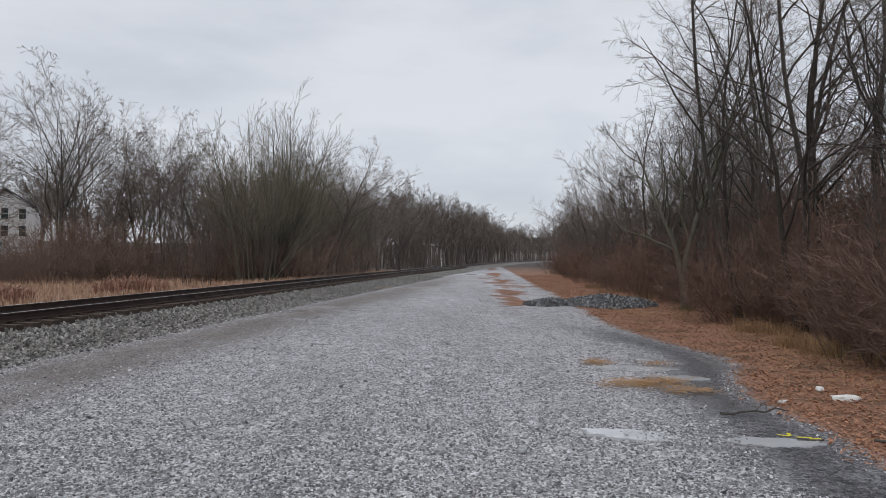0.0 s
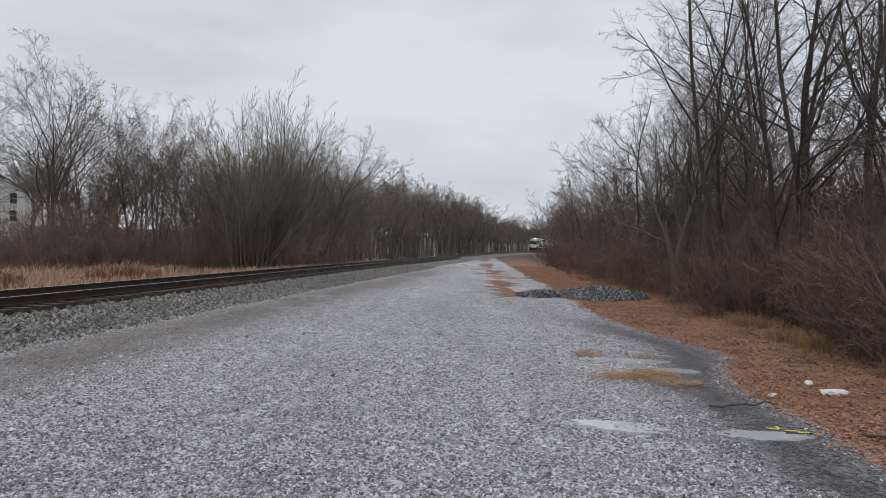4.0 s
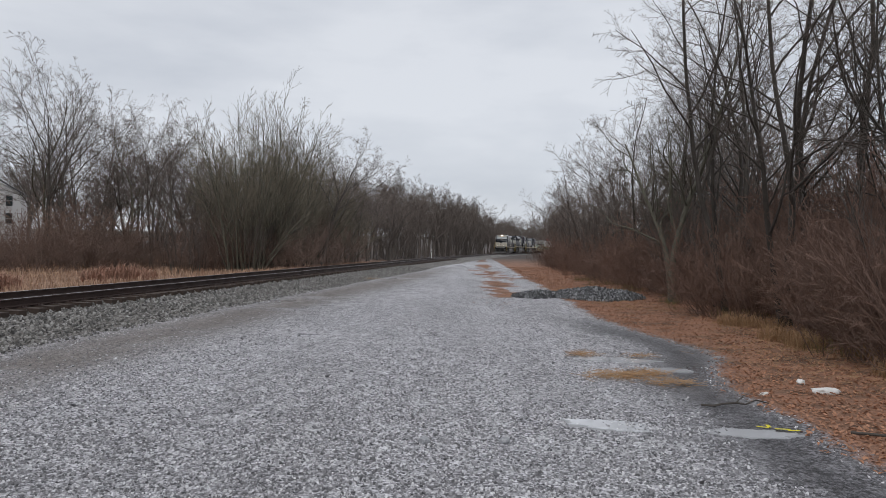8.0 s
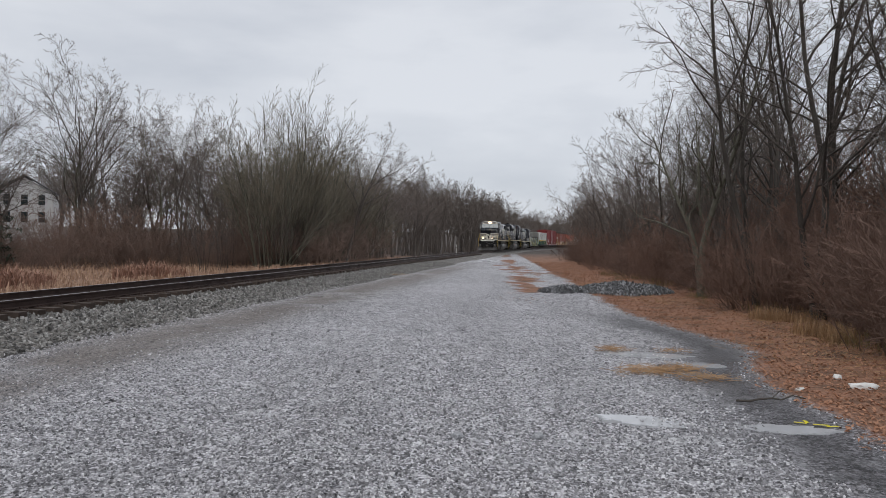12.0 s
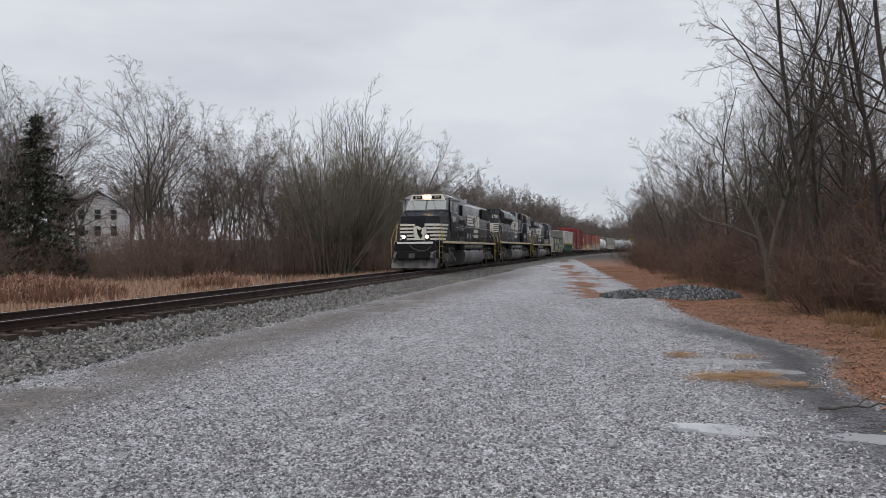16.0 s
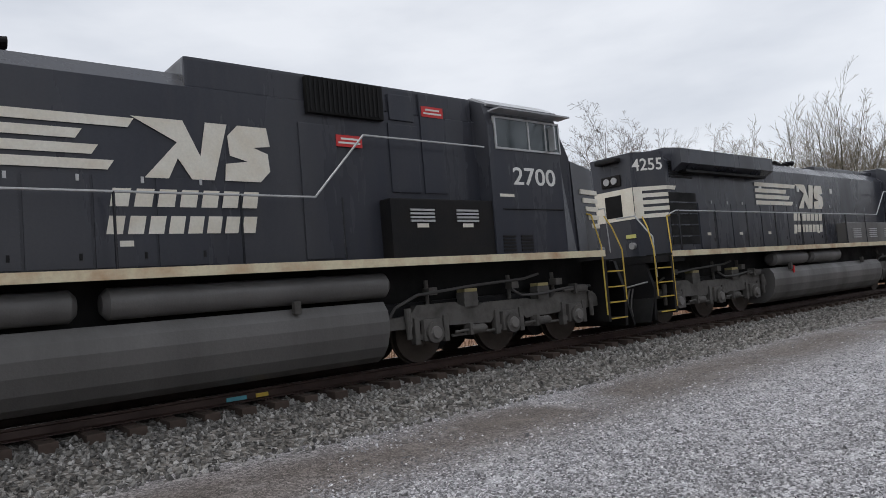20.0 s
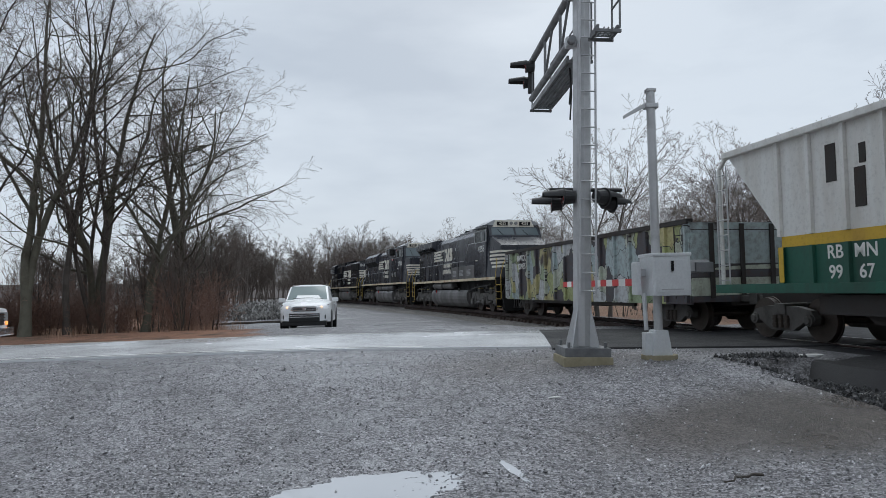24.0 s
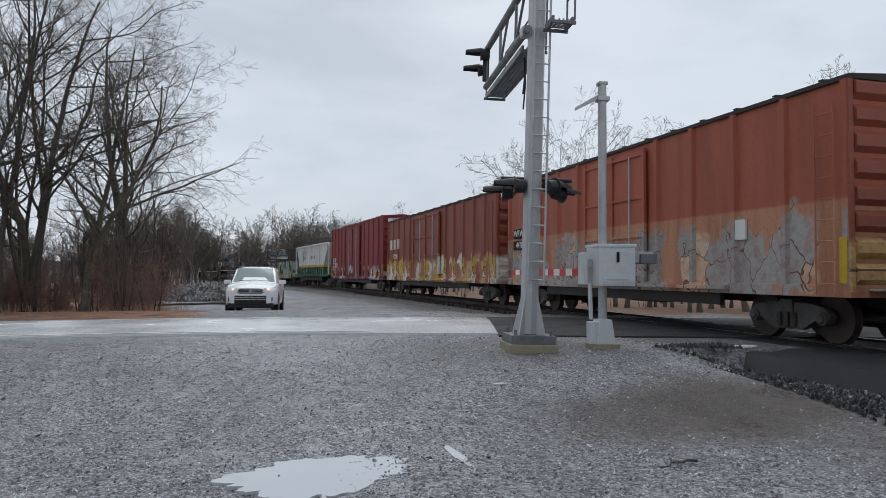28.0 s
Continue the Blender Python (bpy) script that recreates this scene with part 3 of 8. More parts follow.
for side in (-R + 0.25, R - 0.25):
    ln = sweep("road_line", road_line(-5.5, 60), [(side - 0.06, 0.012), (side + 0.06, 0.012)], M["white_paint"])
    tagged(ln, "white edge line painted on the road", "road marking", kind="structure")


def bmesh_data(name, bm, material):
    me = bpy.data.meshes.new(name)
    bm.to_mesh(me)
    bm.free()
    me.materials.append(material)
    return me


def make_ties():
    bm = bmesh.new()
    box(bm, -1.30, 1.30, -0.115, 0.115, -0.17, 0.0, 0.012)
    tie = bmesh_data("tie", bm, M["tie"])
    bm = bmesh.new()
    for u in (-0.7535, 0.7535):
        box(bm, u - 0.17, u + 0.17, -0.09, 0.09, 0.0, 0.012)
        for d in (-0.1, 0.1):
            rod(bm, (u + d, 0.05, 0.01), (u + d, 0.05, 0.045), 0.014, 6)
            rod(bm, (u + d, -0.05, 0.01), (u + d, -0.05, 0.045), 0.014, 6)
    plate = bmesh_data("tie_plate", bm, M["rail"])
    rng = random.Random(4)
    for i in range(290):
        s = -58 + i * 0.52
        x, y, h = along(s)
        if abs(y - road_at(x)[0]) < ROAD_HALF + 0.2:
            continue
        o = new("tie", tie)
        o.parent = bed
        o.matrix_basis = pose(x + rng.uniform(-0.05, 0.05), y, RAIL_Z - 0.185 + rng.uniform(-0.006, 0.0), 0, 0, math.degrees(h) + rng.uniform(-1, 1))
        if -20 < s < 45:
            q = new("tie_plate", plate)
            q.parent = o


make_ties()


# ---- the train. Each vehicle: x to its right, y to its front, z up from the rail heads.
def boxes(name, material, parent, *list_of_boxes, bevel=0.0, label=""):
    bm = bmesh.new()
    for b in list_of_boxes:
        box(bm, *b, bevel=bevel)
    return part(name, bm, material, parent, label)


def rods(name, material, parent, *list_of_rods, n=8, label=""):
    """Round bars: each a radius and two or more points."""
    bm = bmesh.new()
    for r, *pts in list_of_rods:
        bent(bm, pts, r, n)
    return part(name, bm, material, parent, label)


def shape(name, material, parent, outline, y0, y1, axis="y", label=""):
    bm = bmesh.new()
    prism(bm, outline, y0, y1, axis)
    return part(name, bm, material, parent, label)


def side_plate(name, material, parent, side, x, pts, depth=0.008, label=""):
    """A flat shape on a vehicle's side: pts are (y, z); side is -1 (left) or 1."""
    bm = bmesh.new()
    prism(bm, pts, side * x, side * (x + depth), axis="x")
    return part(name, bm, material, parent, label)


def side_words(name, words, size, side, x, y, z, material, parent, wide=1.0):
    m = Matrix(((0, 0, side, side * x), (side * wide, 0, 0, y), (0, 1, 0, z), (0, 0, 0, 1)))
    return lettering(name, words, size, m, material, parent)


def end_words(name, words, size, way, y, x, z, material, parent):
    m = Matrix(((-way, 0, 0, x), (0, 0, way, y), (0, 1, 0, z), (0, 0, 0, 1)))
    return lettering(name, words, size, m, material, parent)


WHEELS = {}
SPIN = []


def wheel_mesh(r):
    if r not in WHEELS:
        bm = bmesh.new()
        for s in (-1, 1):
            rod(bm, (s * 0.70, 0, 0), (s * 0.815, 0, 0), r, 28)
            rod(bm, (s * 0.665, 0, 0), (s * 0.70, 0, 0), r + 0.028, 28)
            rod(bm, (s * 0.815, 0, 0), (s * 0.822, 0, 0), r * 0.86, 24, r * 0.5)
            rod(bm, (s * 0.82, 0, 0), (s * 0.90, 0, 0), 0.11, 12)
            for k in range(3):
                a = k * math.tau / 3
                c, d = math.cos(a) * r * 0.5, math.sin(a) * r * 0.5
                rod(bm, (s * 0.815, c, d), (s * 0.826, c, d), 0.05, 8)
        rod(bm, (-0.9, 0, 0), (0.9, 0, 0), 0.085, 12)
        me = bpy.data.meshes.new("wheelset")
        bm.to_mesh(me)
        bm.free()
        me.materials.append(M["wheel"])
        WHEELS[r] = me
    return WHEELS[r]


def wheelset(parent, y, r, spin=True):
    ob = new("wheelset", wheel_mesh(r))
    ob.parent = parent
    ob.location = (0, y, r)
    if spin:
        SPIN.append((ob, y, r))
    return ob


FREIGHT_TRUCK = {}


def freight_truck(parent, yc, spin=True):
    """A two-axle freight truck: cast side frames, a spring group in each, bolster between."""
    if not FREIGHT_TRUCK:
        G = M["truck_grime"]
        parts = []
        for s in (-1, 1):
            bm = bmesh.new()
            x0, x1 = (0.93, 1.08) if s > 0 else (-1.08, -0.93)
            prism(bm, [(-1.05, 0.50), (-0.92, 0.66), (-0.5, 0.74), (0.5, 0.74), (0.92, 0.66), (1.05, 0.50), (1.0, 0.40), (0.72, 0.42), (0.36, 0.22), (-0.36, 0.22), (-0.72, 0.42), (-1.0, 0.40)], x0, x1, axis="x")
            parts.append(("side_frame", bmesh_data("side_frame", bm, G)))
            for k in range(3):
                y = -0.19 + 0.19 * k
                bm = bmesh.new()
                for j in range(5):
                    rod(bm, (s * 1.09, y, 0.27 + j * 0.055), (s * 1.09, y, 0.325 + j * 0.055), 0.075 if j % 2 else 0.06, 10)
                parts.append(("spring", bmesh_data("spring", bm, M["wheel"])))
            for y in (-0.89, 0.89):
                bm = bmesh.new()
                rod(bm, (s * 0.92, y, 0.457), (s * 1.13, y, 0.457), 0.125, 14)
                rod(bm, (s * 1.13, y, 0.457), (s * 1.17, y, 0.457), 0.095, 14, 0.07)
                parts.append(("axle_cap", bmesh_data("axle_cap", bm, G)))
        bm = bmesh.new()
        box(bm, -1.12, 1.12, -0.17, 0.17, 0.56, 0.80, 0.02)
        parts.append(("bolster", bmesh_data("bolster", bm, G)))
        FREIGHT_TRUCK["parts"] = parts
    t = new("truck")
    t.parent, t.location = parent, (0, yc, 0)
    for nm, me in FREIGHT_TRUCK["parts"]:
        o = new(nm, me)
        o.parent = t
    for d in (-0.89, 0.89):
        wheelset(parent, yc + d, 0.457, spin)
    return t


def coupler(parent, y, way):
    boxes("coupler", M["truck_grime"], parent, (-0.09, 0.09, min(y, y - way * 0.7), max(y, y - way * 0.7), 0.78, 0.94), (-0.16, 0.16, y - 0.14, y + 0.14, 0.72, 1.0), bevel=0.02)


LOCO_TRUCK = {}


def loco_truck(parent, yc, spacing):
    """A three-axle truck: cast side frames, journal boxes, springs, brake cylinders and hoses."""
    sp = spacing
    if sp not in LOCO_TRUCK:
        G, K = M["truck_grime"], M["frame_black"]
        parts = []

        def add(name, bm, material=G):
            parts.append((name, bmesh_data(name, bm, material)))
        for s in (-1, 1):
            x = s * 1.12
            a, b = x - 0.08, x + 0.08
            bm = bmesh.new()
            prism(bm, [(-sp - 0.95, 0.66), (-sp - 0.90, 0.86), (-sp - 0.45, 0.90), (-sp - 0.30, 1.06), (-sp + 0.62, 1.06), (-sp + 0.80, 0.96), (-0.80, 0.96), (-0.62, 1.00), (0.55, 1.00), (0.75, 0.96), (sp - 0.7, 0.96), (sp - 0.5, 1.06), (sp + 0.55, 1.06), (sp + 0.80, 0.96), (sp + 0.92, 0.80), (sp + 0.90, 0.68), (sp + 0.45, 0.66), (sp + 0.3, 0.78), (sp - 0.3, 0.78), (sp - 0.45, 0.64), (0.5, 0.60), (0.32, 0.78), (-0.32, 0.78), (-0.5, 0.60), (-sp + 0.45, 0.64), (-sp + 0.3, 0.78), (-sp - 0.3, 0.78), (-sp - 0.45, 0.66)], a, b, axis="x")
            add("side_frame", bm)
            for y in (-sp, 0, sp):
                bm = bmesh.new()
                box(bm, min(x, x + s * 0.16), max(x, x + s * 0.16), y - 0.23, y + 0.23, 0.40, 0.80, 0.07)
                rod(bm, (x + s * 0.10, y, 0.55), (x + s * 0.22, y, 0.55), 0.19, 18)
                for d in (-0.34, 0.34):
                    box(bm, min(x - s * 0.02, x + s * 0.12), max(x - s * 0.02, x + s * 0.12), y + d - 0.06, y + d + 0.06, 0.36, 0.84, 0.02)
                    box(bm, min(x, x + s * 0.10), max(x, x + s * 0.10), min(y + d, y), max(y + d, y), 0.44, 0.54, 0.01)
                add("journal_box", bm)
                bm = bmesh.new()
                rod(bm, (x + s * 0.22, y, 0.55), (x + s * 0.27, y, 0.55), 0.12, 16, 0.10)
                add("axle_cap", bm, M["axle_cap"])
            for y in (-sp + 1.0, sp - 0.95):
                bm = bmesh.new()
                for k in range(5):
                    box(bm, min(x - s * 0.1, x + s * 0.12), max(x - s * 0.1, x + s * 0.12), y - 0.17 - 0.012 * (k % 2), y + 0.17 + 0.012 * (k % 2), 0.95 + k * 0.055, 1.005 + k * 0.055)
                add("rubber_spring", bm)
                bm = bmesh.new()
                box(bm, min(x - s * 0.1, x + s * 0.13), max(x - s * 0.1, x + s * 0.13), y - 0.16, y + 0.16, 1.225, 1.29, 0.01)
                add("spring_seat", bm, M["yellow_dust"])
            for y in (-sp - 0.55, sp + 0.55):
                bm = bmesh.new()
                rod(bm, (x + s * 0.14, y, 0.48), (x + s * 0.14, y, 0.80), 0.05, 10)
                rod(bm, (x + s * 0.14, y, 0.78), (x + s * 0.14, y, 1.02), 0.065, 10)
                add("damper", bm)
            for y, w in ((-sp * 0.5 + 0.05, 1), (sp * 0.5 - 0.1, 1), (sp + 0.2, 0)):
                bm = bmesh.new()
                z = 0.52 if w else 1.10
                rod(bm, (x + s * 0.13, y - 0.16, z), (x + s * 0.13, y + 0.20, z), 0.085, 14)
                rod(bm, (x + s * 0.13, y + 0.20, z), (x + s * 0.13, y + 0.26, z), 0.085, 14, 0.05)
                rod(bm, (x + s * 0.13, y - 0.52, z - 0.02), (x + s * 0.13, y - 0.16, z), 0.03, 8)
                box(bm, min(x, x + s * 0.2), max(x, x + s * 0.2), y - 0.2, y - 0.12, z - 0.10, z + 0.12, 0.01)
                add("brake_cylinder", bm)
            bm = bmesh.new()
            rod(bm, (x + s * 0.06, -sp + 0.5, 0.44), (x + s * 0.06, sp - 0.5, 0.46), 0.028, 8)
            add("brake_rod", bm)
            for k, pts in enumerate((((0.05, -sp - 1.0, 0.75), (0.12, -sp - 0.8, 1.05), (0.12, -sp - 0.3, 1.24), (0.12, -0.9, 1.34), (0.1, 0.5, 1.40), (0.05, 1.0, 1.48)), ((0.14, 0.1, 1.20), (0.16, 0.35, 1.07), (0.16, 0.9, 1.06), (0.14, sp - 0.2, 1.14), (0.12, sp + 0.6, 1.14)))):
                bm = bmesh.new()
                bent(bm, [(x + s * p, y, z) for p, y, z in pts], 0.028, 7)
                add("air_hose", bm, M["hose"])
            for y in (-sp + 0.1, 0.25, sp - 0.4):
                bm = bmesh.new()
                rod(bm, (x - s * 0.1, y, 1.02), (x - s * 0.1, y, 1.5), 0.04, 8)
                box(bm, x - 0.1, x + 0.1, y - 0.10, y + 0.10, 1.22, 1.36, 0.02)
                add("sand_pipe", bm)
        bm = bmesh.new()
        box(bm, -0.98, 0.98, -sp - 0.8, sp + 0.8, 0.70, 1.12, 0.04)
        add("bolster", bm, K)
        for y in (-sp + 0.55, 0.55, sp - 0.55):
            bm = bmesh.new()
            rod(bm, (-0.6, y, 0.52), (0.6, y, 0.52), 0.36, 16)
            add("traction_motor", bm, K)
        LOCO_TRUCK[sp] = parts
    t = new("truck")
    t.parent, t.location = parent, (0, yc, 0)
    for nm, me in LOCO_TRUCK[sp]:
        o = new(nm, me)
        o.parent = t
    for d in (-spacing, 0, spacing):
        wheelset(parent, yc + d, 0.533)
    return t


def steps(parent, y, way):
    """The corner step wells: dark back plates, four treads with a yellow nosing."""
    for s in (-1, 1):
        boxes("step_back", M["frame_black"], parent, (s * 1.16 - 0.32, s * 1.16 + 0.32, y - 0.04, y + 0.04, 0.30, 1.70))
        boxes("step_side", M["frame_black"], parent, (s * 0.84 - 0.02, s * 0.84 + 0.02, min(y, y + way * 0.75), max(y, y + way * 0.75), 0.35, 1.70))
        for z in (0.34, 0.70, 1.05, 1.40):
            t = boxes("step_tread", M["tread_worn"], parent, (s * 1.16 - 0.31, s * 1.16 + 0.31, min(y + way * 0.04, y + way * 0.64), max(y + way * 0.04, y + way * 0.64), z, z + 0.03))
            boxes("nosing", M["yellow"], t, (s * 1.485 - 0.012, s * 1.485 + 0.012, min(y + way * 0.05, y + way * 0.64), max(y + way * 0.05, y + way * 0.64), z + 0.006, z + 0.034), label="worn yellow nosing")


def rail_line(parent, name, material, pts, posts, r=0.018, deck=1.72):
    """A handrail through pts, with posts down to the deck."""
    for s in (-1, 1):
        rods(name, material, parent, (r, *[(s * x, y, z) for x, y, z in pts]), n=6)
        for y, z in posts:
            rods("handrail_post", M["loco_black"], parent, (0.02, (s * 1.5, y, deck), (s * 1.5, y, z)), n=6)


def emblem(parent, side, x, y0, w, z0, h, slant=0.18):
    """Four speed stripes, two slanted blocks and two rows of blocks, in the line's cream. It runs from y0 towards the rear for side -1."""
    d = side
    for i in range(4):
        zb = z0 + h * (0.10 + 0.235 * i)
        k = [0.50, 0.46, 0.42, 0.56][i] * w
        side_plate("stripe", M["cream"], parent, side, x, [(y0, zb), (y0 + d * k, zb), (y0 + d * (k + h * 0.1), zb + h * 0.155), (y0 + d * 0.02, zb + h * 0.155)])
    a = y0 + d * w * 0.60
    side_plate("emblem_block", M["cream"], parent, side, x, [(a + d * w * 0.00, z0 + h * 0.0), (a + d * w * 0.10, z0 + h * 0.62), (a - d * w * 0.03, z0 + h), (a + d * w * 0.12, z0 + h), (a + d * w * 0.17, z0 + h * 0.4), (a + d * w * 0.19, z0 + h), (a + d * w * 0.26, z0 + h), (a + d * w * 0.21, z0), (a + d * w * 0.14, z0), (a + d * w * 0.10, z0 + h * 0.35), (a + d * w * 0.07, z0)])
    b = a + d * w * 0.245
    side_plate("emblem_block", M["cream"], parent, side, x, [(b, z0), (b + d * w * 0.12, z0), (b + d * w * 0.155, z0 + h * 0.2), (b + d * w * 0.15, z0 + h * 0.52), (b + d * w * 0.10, z0 + h * 0.62), (b + d * w * 0.16, z0 + h * 0.66), (b + d * w * 0.15, z0 + h), (b + d * w * 0.05, z0 + h), (b + d * w * 0.015, z0 + h * 0.8), (b + d * w * 0.02, z0 + h * 0.45), (b + d * w * 0.08, z0 + h * 0.36), (b + d * w * 0.005, z0 + h * 0.3)])
    for row, n in ((0, 7), (1, 8)):
        t = z0 - 0.16 - 0.38 * row
        c0, cw = y0 + d * w * 0.50, w * 0.46 / n
        for i in range(n):
            c = c0 + d * (i * cw - row * 0.06)
            side_plate("word_block", M["cream"], parent, side, x, [(c, t - 0.25), (c + d * cw * 0.76, t - 0.25), (c + d * (cw * 0.76 + 0.05), t), (c + d * 0.05, t)])


def louvres(parent, side, x, y, z, w, h, n, material):
    bm = bmesh.new()
    for i in range(n):
        zz = z + h * i / n
        box(bm, min(side * x, side * (x + 0.03)), max(side * x, side * (x + 0.03)), y - w / 2, y + w / 2, zz, zz + h / n * 0.55)
    return part("louvre", bm, material, parent)


def locomotive(number, label, style):
    """A six-axle diesel locomotive, its cab towards +y. style: the shapes in which the three differ."""
    L = style["length"]
    e = L / 2 - 0.75
    ef = style["front"]
    loco = thing("locomotive", label, "locomotive", "locomotives of the train")
    K = M[style["paint"]]
    D = style["deck"]
    # frame, deck edge and pilots
    boxes("frame", M["black"], loco, (-0.85, 0.85, -e, ef, 0.98, D - 0.02), (-1.52, 1.52, -e + 0.75, ef - 0.75, D - 0.06, D))
    for s in (-1, 1):
        boxes("deck_stripe", M["stripe"], loco, (s * 1.52 - 0.02, s * 1.52 + 0.02, -e + 0.75, ef - 0.75, D - 0.10, D + 0.04), label="cream stripe along the deck edge")
    for way in (-1, 1):
        E = ef if way > 0 else e
        y = way * (E + 0.02)
        shape("pilot", M["frame_black"], loco, [(-1.38, 0.16), (1.38, 0.16), (1.42, 0.95), (1.2, 1.66), (-1.2, 1.66), (-1.42, 0.95)], y - 0.05, y + 0.05)
        shape("plow", M["plow_dust"] if style["lit"] else M["black"], loco, [(way * (E + 0.10), 0.70), (way * (E + 0.34), 0.14), (way * (E + 0.28), 0.12), (way * (E + 0.04), 0.70)], -1.40, 1.40, axis="x")
        coupler(loco, way * (E + 0.70), way)
        steps(loco, way * (E - 0.72), way)
        for x in (-0.85, -0.75, -0.65, 0.55, 0.65, 0.75, 0.85):
            rods("air_hose", M["hose"], loco, (0.022, (x, way * (E + 0.1), 0.95), (x + 0.03, way * (E + 0.24), 0.72), (x + 0.06, way * (E + 0.34), 0.5), (x + 0.12, way * (E + 0.38), 0.28)), n=6)
        rods("control_cable", M["hose"], loco, (0.035, (-1.0, way * (E + 0.08), 1.40), (-0.75, way * (E + 0.2), 1.18), (-0.4, way * (E + 0.24), 1.12), (0.1, way * (E + 0.22), 1.30), (0.3, way * (E + 0.1), 1.48)), n=8, label="looped black cable")
        rods("uncoupling_lever", M["galv"], loco, (0.018, (-1.3, way * (E + 0.12), 1.1), (-0.4, way * (E + 0.2), 0.95), (0.4, way * (E + 0.2), 0.95), (1.3, way * (E + 0.12), 1.1)), n=6)
        for s in (-1, 1):
            rods("grab_rail", M["yellow"], loco, (0.017, (s * 1.47, way * (E - 0.02), 0.75), (s * 1.47, way * (E - 0.02), 1.9), (s * 1.30, way * (E - 0.1), 2.45), (s * 1.15, way * (E - 0.15), 2.72)), n=6, label="yellow grab rail")
            rods("grab_rail", M["yellow"], loco, (0.017, (s * 1.47, way * (E - 0.78), 0.45), (s * 1.47, way * (E - 0.78), 2.0), (s * 1.36, way * (E - 0.9), 2.72), (s * 1.36, way * (E - 1.05), 2.74)), n=6, label="yellow grab rail")
    # fuel tank and air reservoirs
    t0, t1 = style["tank"]
    shape("fuel_tank", M["tank_grime"], loco, [(x, z) for x, z in ((-1.40, 1.02), (-1.28, 1.18), (1.28, 1.18), (1.40, 1.02), (1.43, 0.84), (1.41, 0.64), (1.33, 0.42), (1.19, 0.25), (1.0, 0.15), (-1.0, 0.15), (-1.19, 0.25), (-1.33, 0.42), (-1.41, 0.64), (-1.43, 0.84))], t0, t1)
    for s in (-1, 1):
        for a, b in style["reservoirs"]:
            bm = bmesh.new()
            rod(bm, (s * 1.18, a + 0.08, 1.46), (s * 1.18, b - 0.08, 1.46), 0.215, 20)
            rod(bm, (s * 1.18, a, 1.46), (s * 1.18, a + 0.08, 1.46), 0.13, 20, 0.215)
            rod(bm, (s * 1.18, b - 0.08, 1.46), (s * 1.18, b, 1.46), 0.215, 20, 0.13)
            r = part("air_reservoir", bm, M["tank_grime"], loco)
            r.data.shade_smooth()
            r.data.set_sharp_from_angle(angle=0.6)
    for s in (-1, 1):
        for y in (t0 + 1.2, t1 - 1.7):
            boxes("filler_cap", M["truck_grime"], loco, (s * 1.38 - 0.05, s * 1.38 + 0.05, y - 0.06, y + 0.06, 1.1, 1.3), bevel=0.02)
    for y in (t0 + 1.3,):
        for s in (-1, 1):
            boxes("fuel_mark", M["red"], loco, (s * 1.4 - 0.03, s * 1.4 + 0.03, y, y + 0.07, 0.98, 1.2))
    for yc in style["trucks"]:
        loco_truck(loco, yc, style["axle"])
    # hood in sections, with doors
    hw = style["hood_half"]
    zt = style["hood_top"]
    h0, h1 = style["hood"]
    shape("hood", K, loco, [(-hw, D), (hw, D), (hw, zt - 0.28), (hw - 0.30, zt), (-hw + 0.30, zt), (-hw, zt - 0.28)], h0, h1)
    n = style["doors"]
    d0, d1 = style["door_span"]
    for s in (-1, 1):
        for i in range(n):
            a = d0 + (d1 - d0) * i / n
            w = (d1 - d0) / n
            boxes("hood_door", K, loco, (s * hw - 0.022, s * hw + 0.022, a + 0.02, a + w - 0.02, D + 0.08, D + 1.33), bevel=0.004)
            for z in (2.05, 3.1):
                boxes("latch", M["galv"] if z > 3 else M["frame_black"], loco, (s * hw - 0.03, s * hw + 0.03, a + w * 0.8 - 0.02, a + w * 0.8 + 0.02, z, z + 0.09))
        for i in range(0, n, 2):
            a = d0 + (d1 - d0) * (i + 0.5) / n
            boxes("notice_plate", M["cream"], loco, (s * hw - 0.028, s * hw + 0.028, a - 0.09, a + 0.09, 2.22, 2.30))
    # the emblem, the number
    for s in (-1, 1):
        y0, w, z0, h = style["emblem"]
        emblem(loco, s, hw + 0.020, y0 if s < 0 else y0 - w, w, z0, h)
    # the cab, its raked front and the wide nose before it
    c0, c1, n1 = style["cab"]
    ct = style["cab_top"]
    ch = 1.53
    nz = style["nose_top"]
    wb = nz + style.get("brow", 0.50)
    shape("cab", K, loco, [(-ch, D), (ch, D), (ch, ct - 0.62), (ch - 0.12, ct - 0.18), (ch - 0.5, ct), (-ch + 0.5, ct), (-ch + 0.12, ct - 0.18), (-ch, ct - 0.62)], c0, c1)
    shape("cab_roof", M["grey_roof"], loco, [(-ch + 0.02, ct - 0.20), (-ch + 0.46, ct + 0.03), (ch - 0.46, ct + 0.03), (ch - 0.02, ct - 0.20), (ch - 0.10, ct - 0.23), (-ch + 0.10, ct - 0.23)], c0 + 0.1, c1 + 0.04, label="pale grey cab roof")
    for x, y, w in ((-0.15, c0 + 0.55, 0.28), (0.45, c0 + 1.1, 0.16), (-0.6, c0 + 1.35, 0.2), (0.1, c0 + 1.7, 0.14)):
        boxes("roof_fitting", M["galv"], loco, (x - w, x + w, y - w * 0.7, y + w * 0.7, ct + 0.01, ct + 0.09), bevel=0.02)
    bm = bmesh.new()
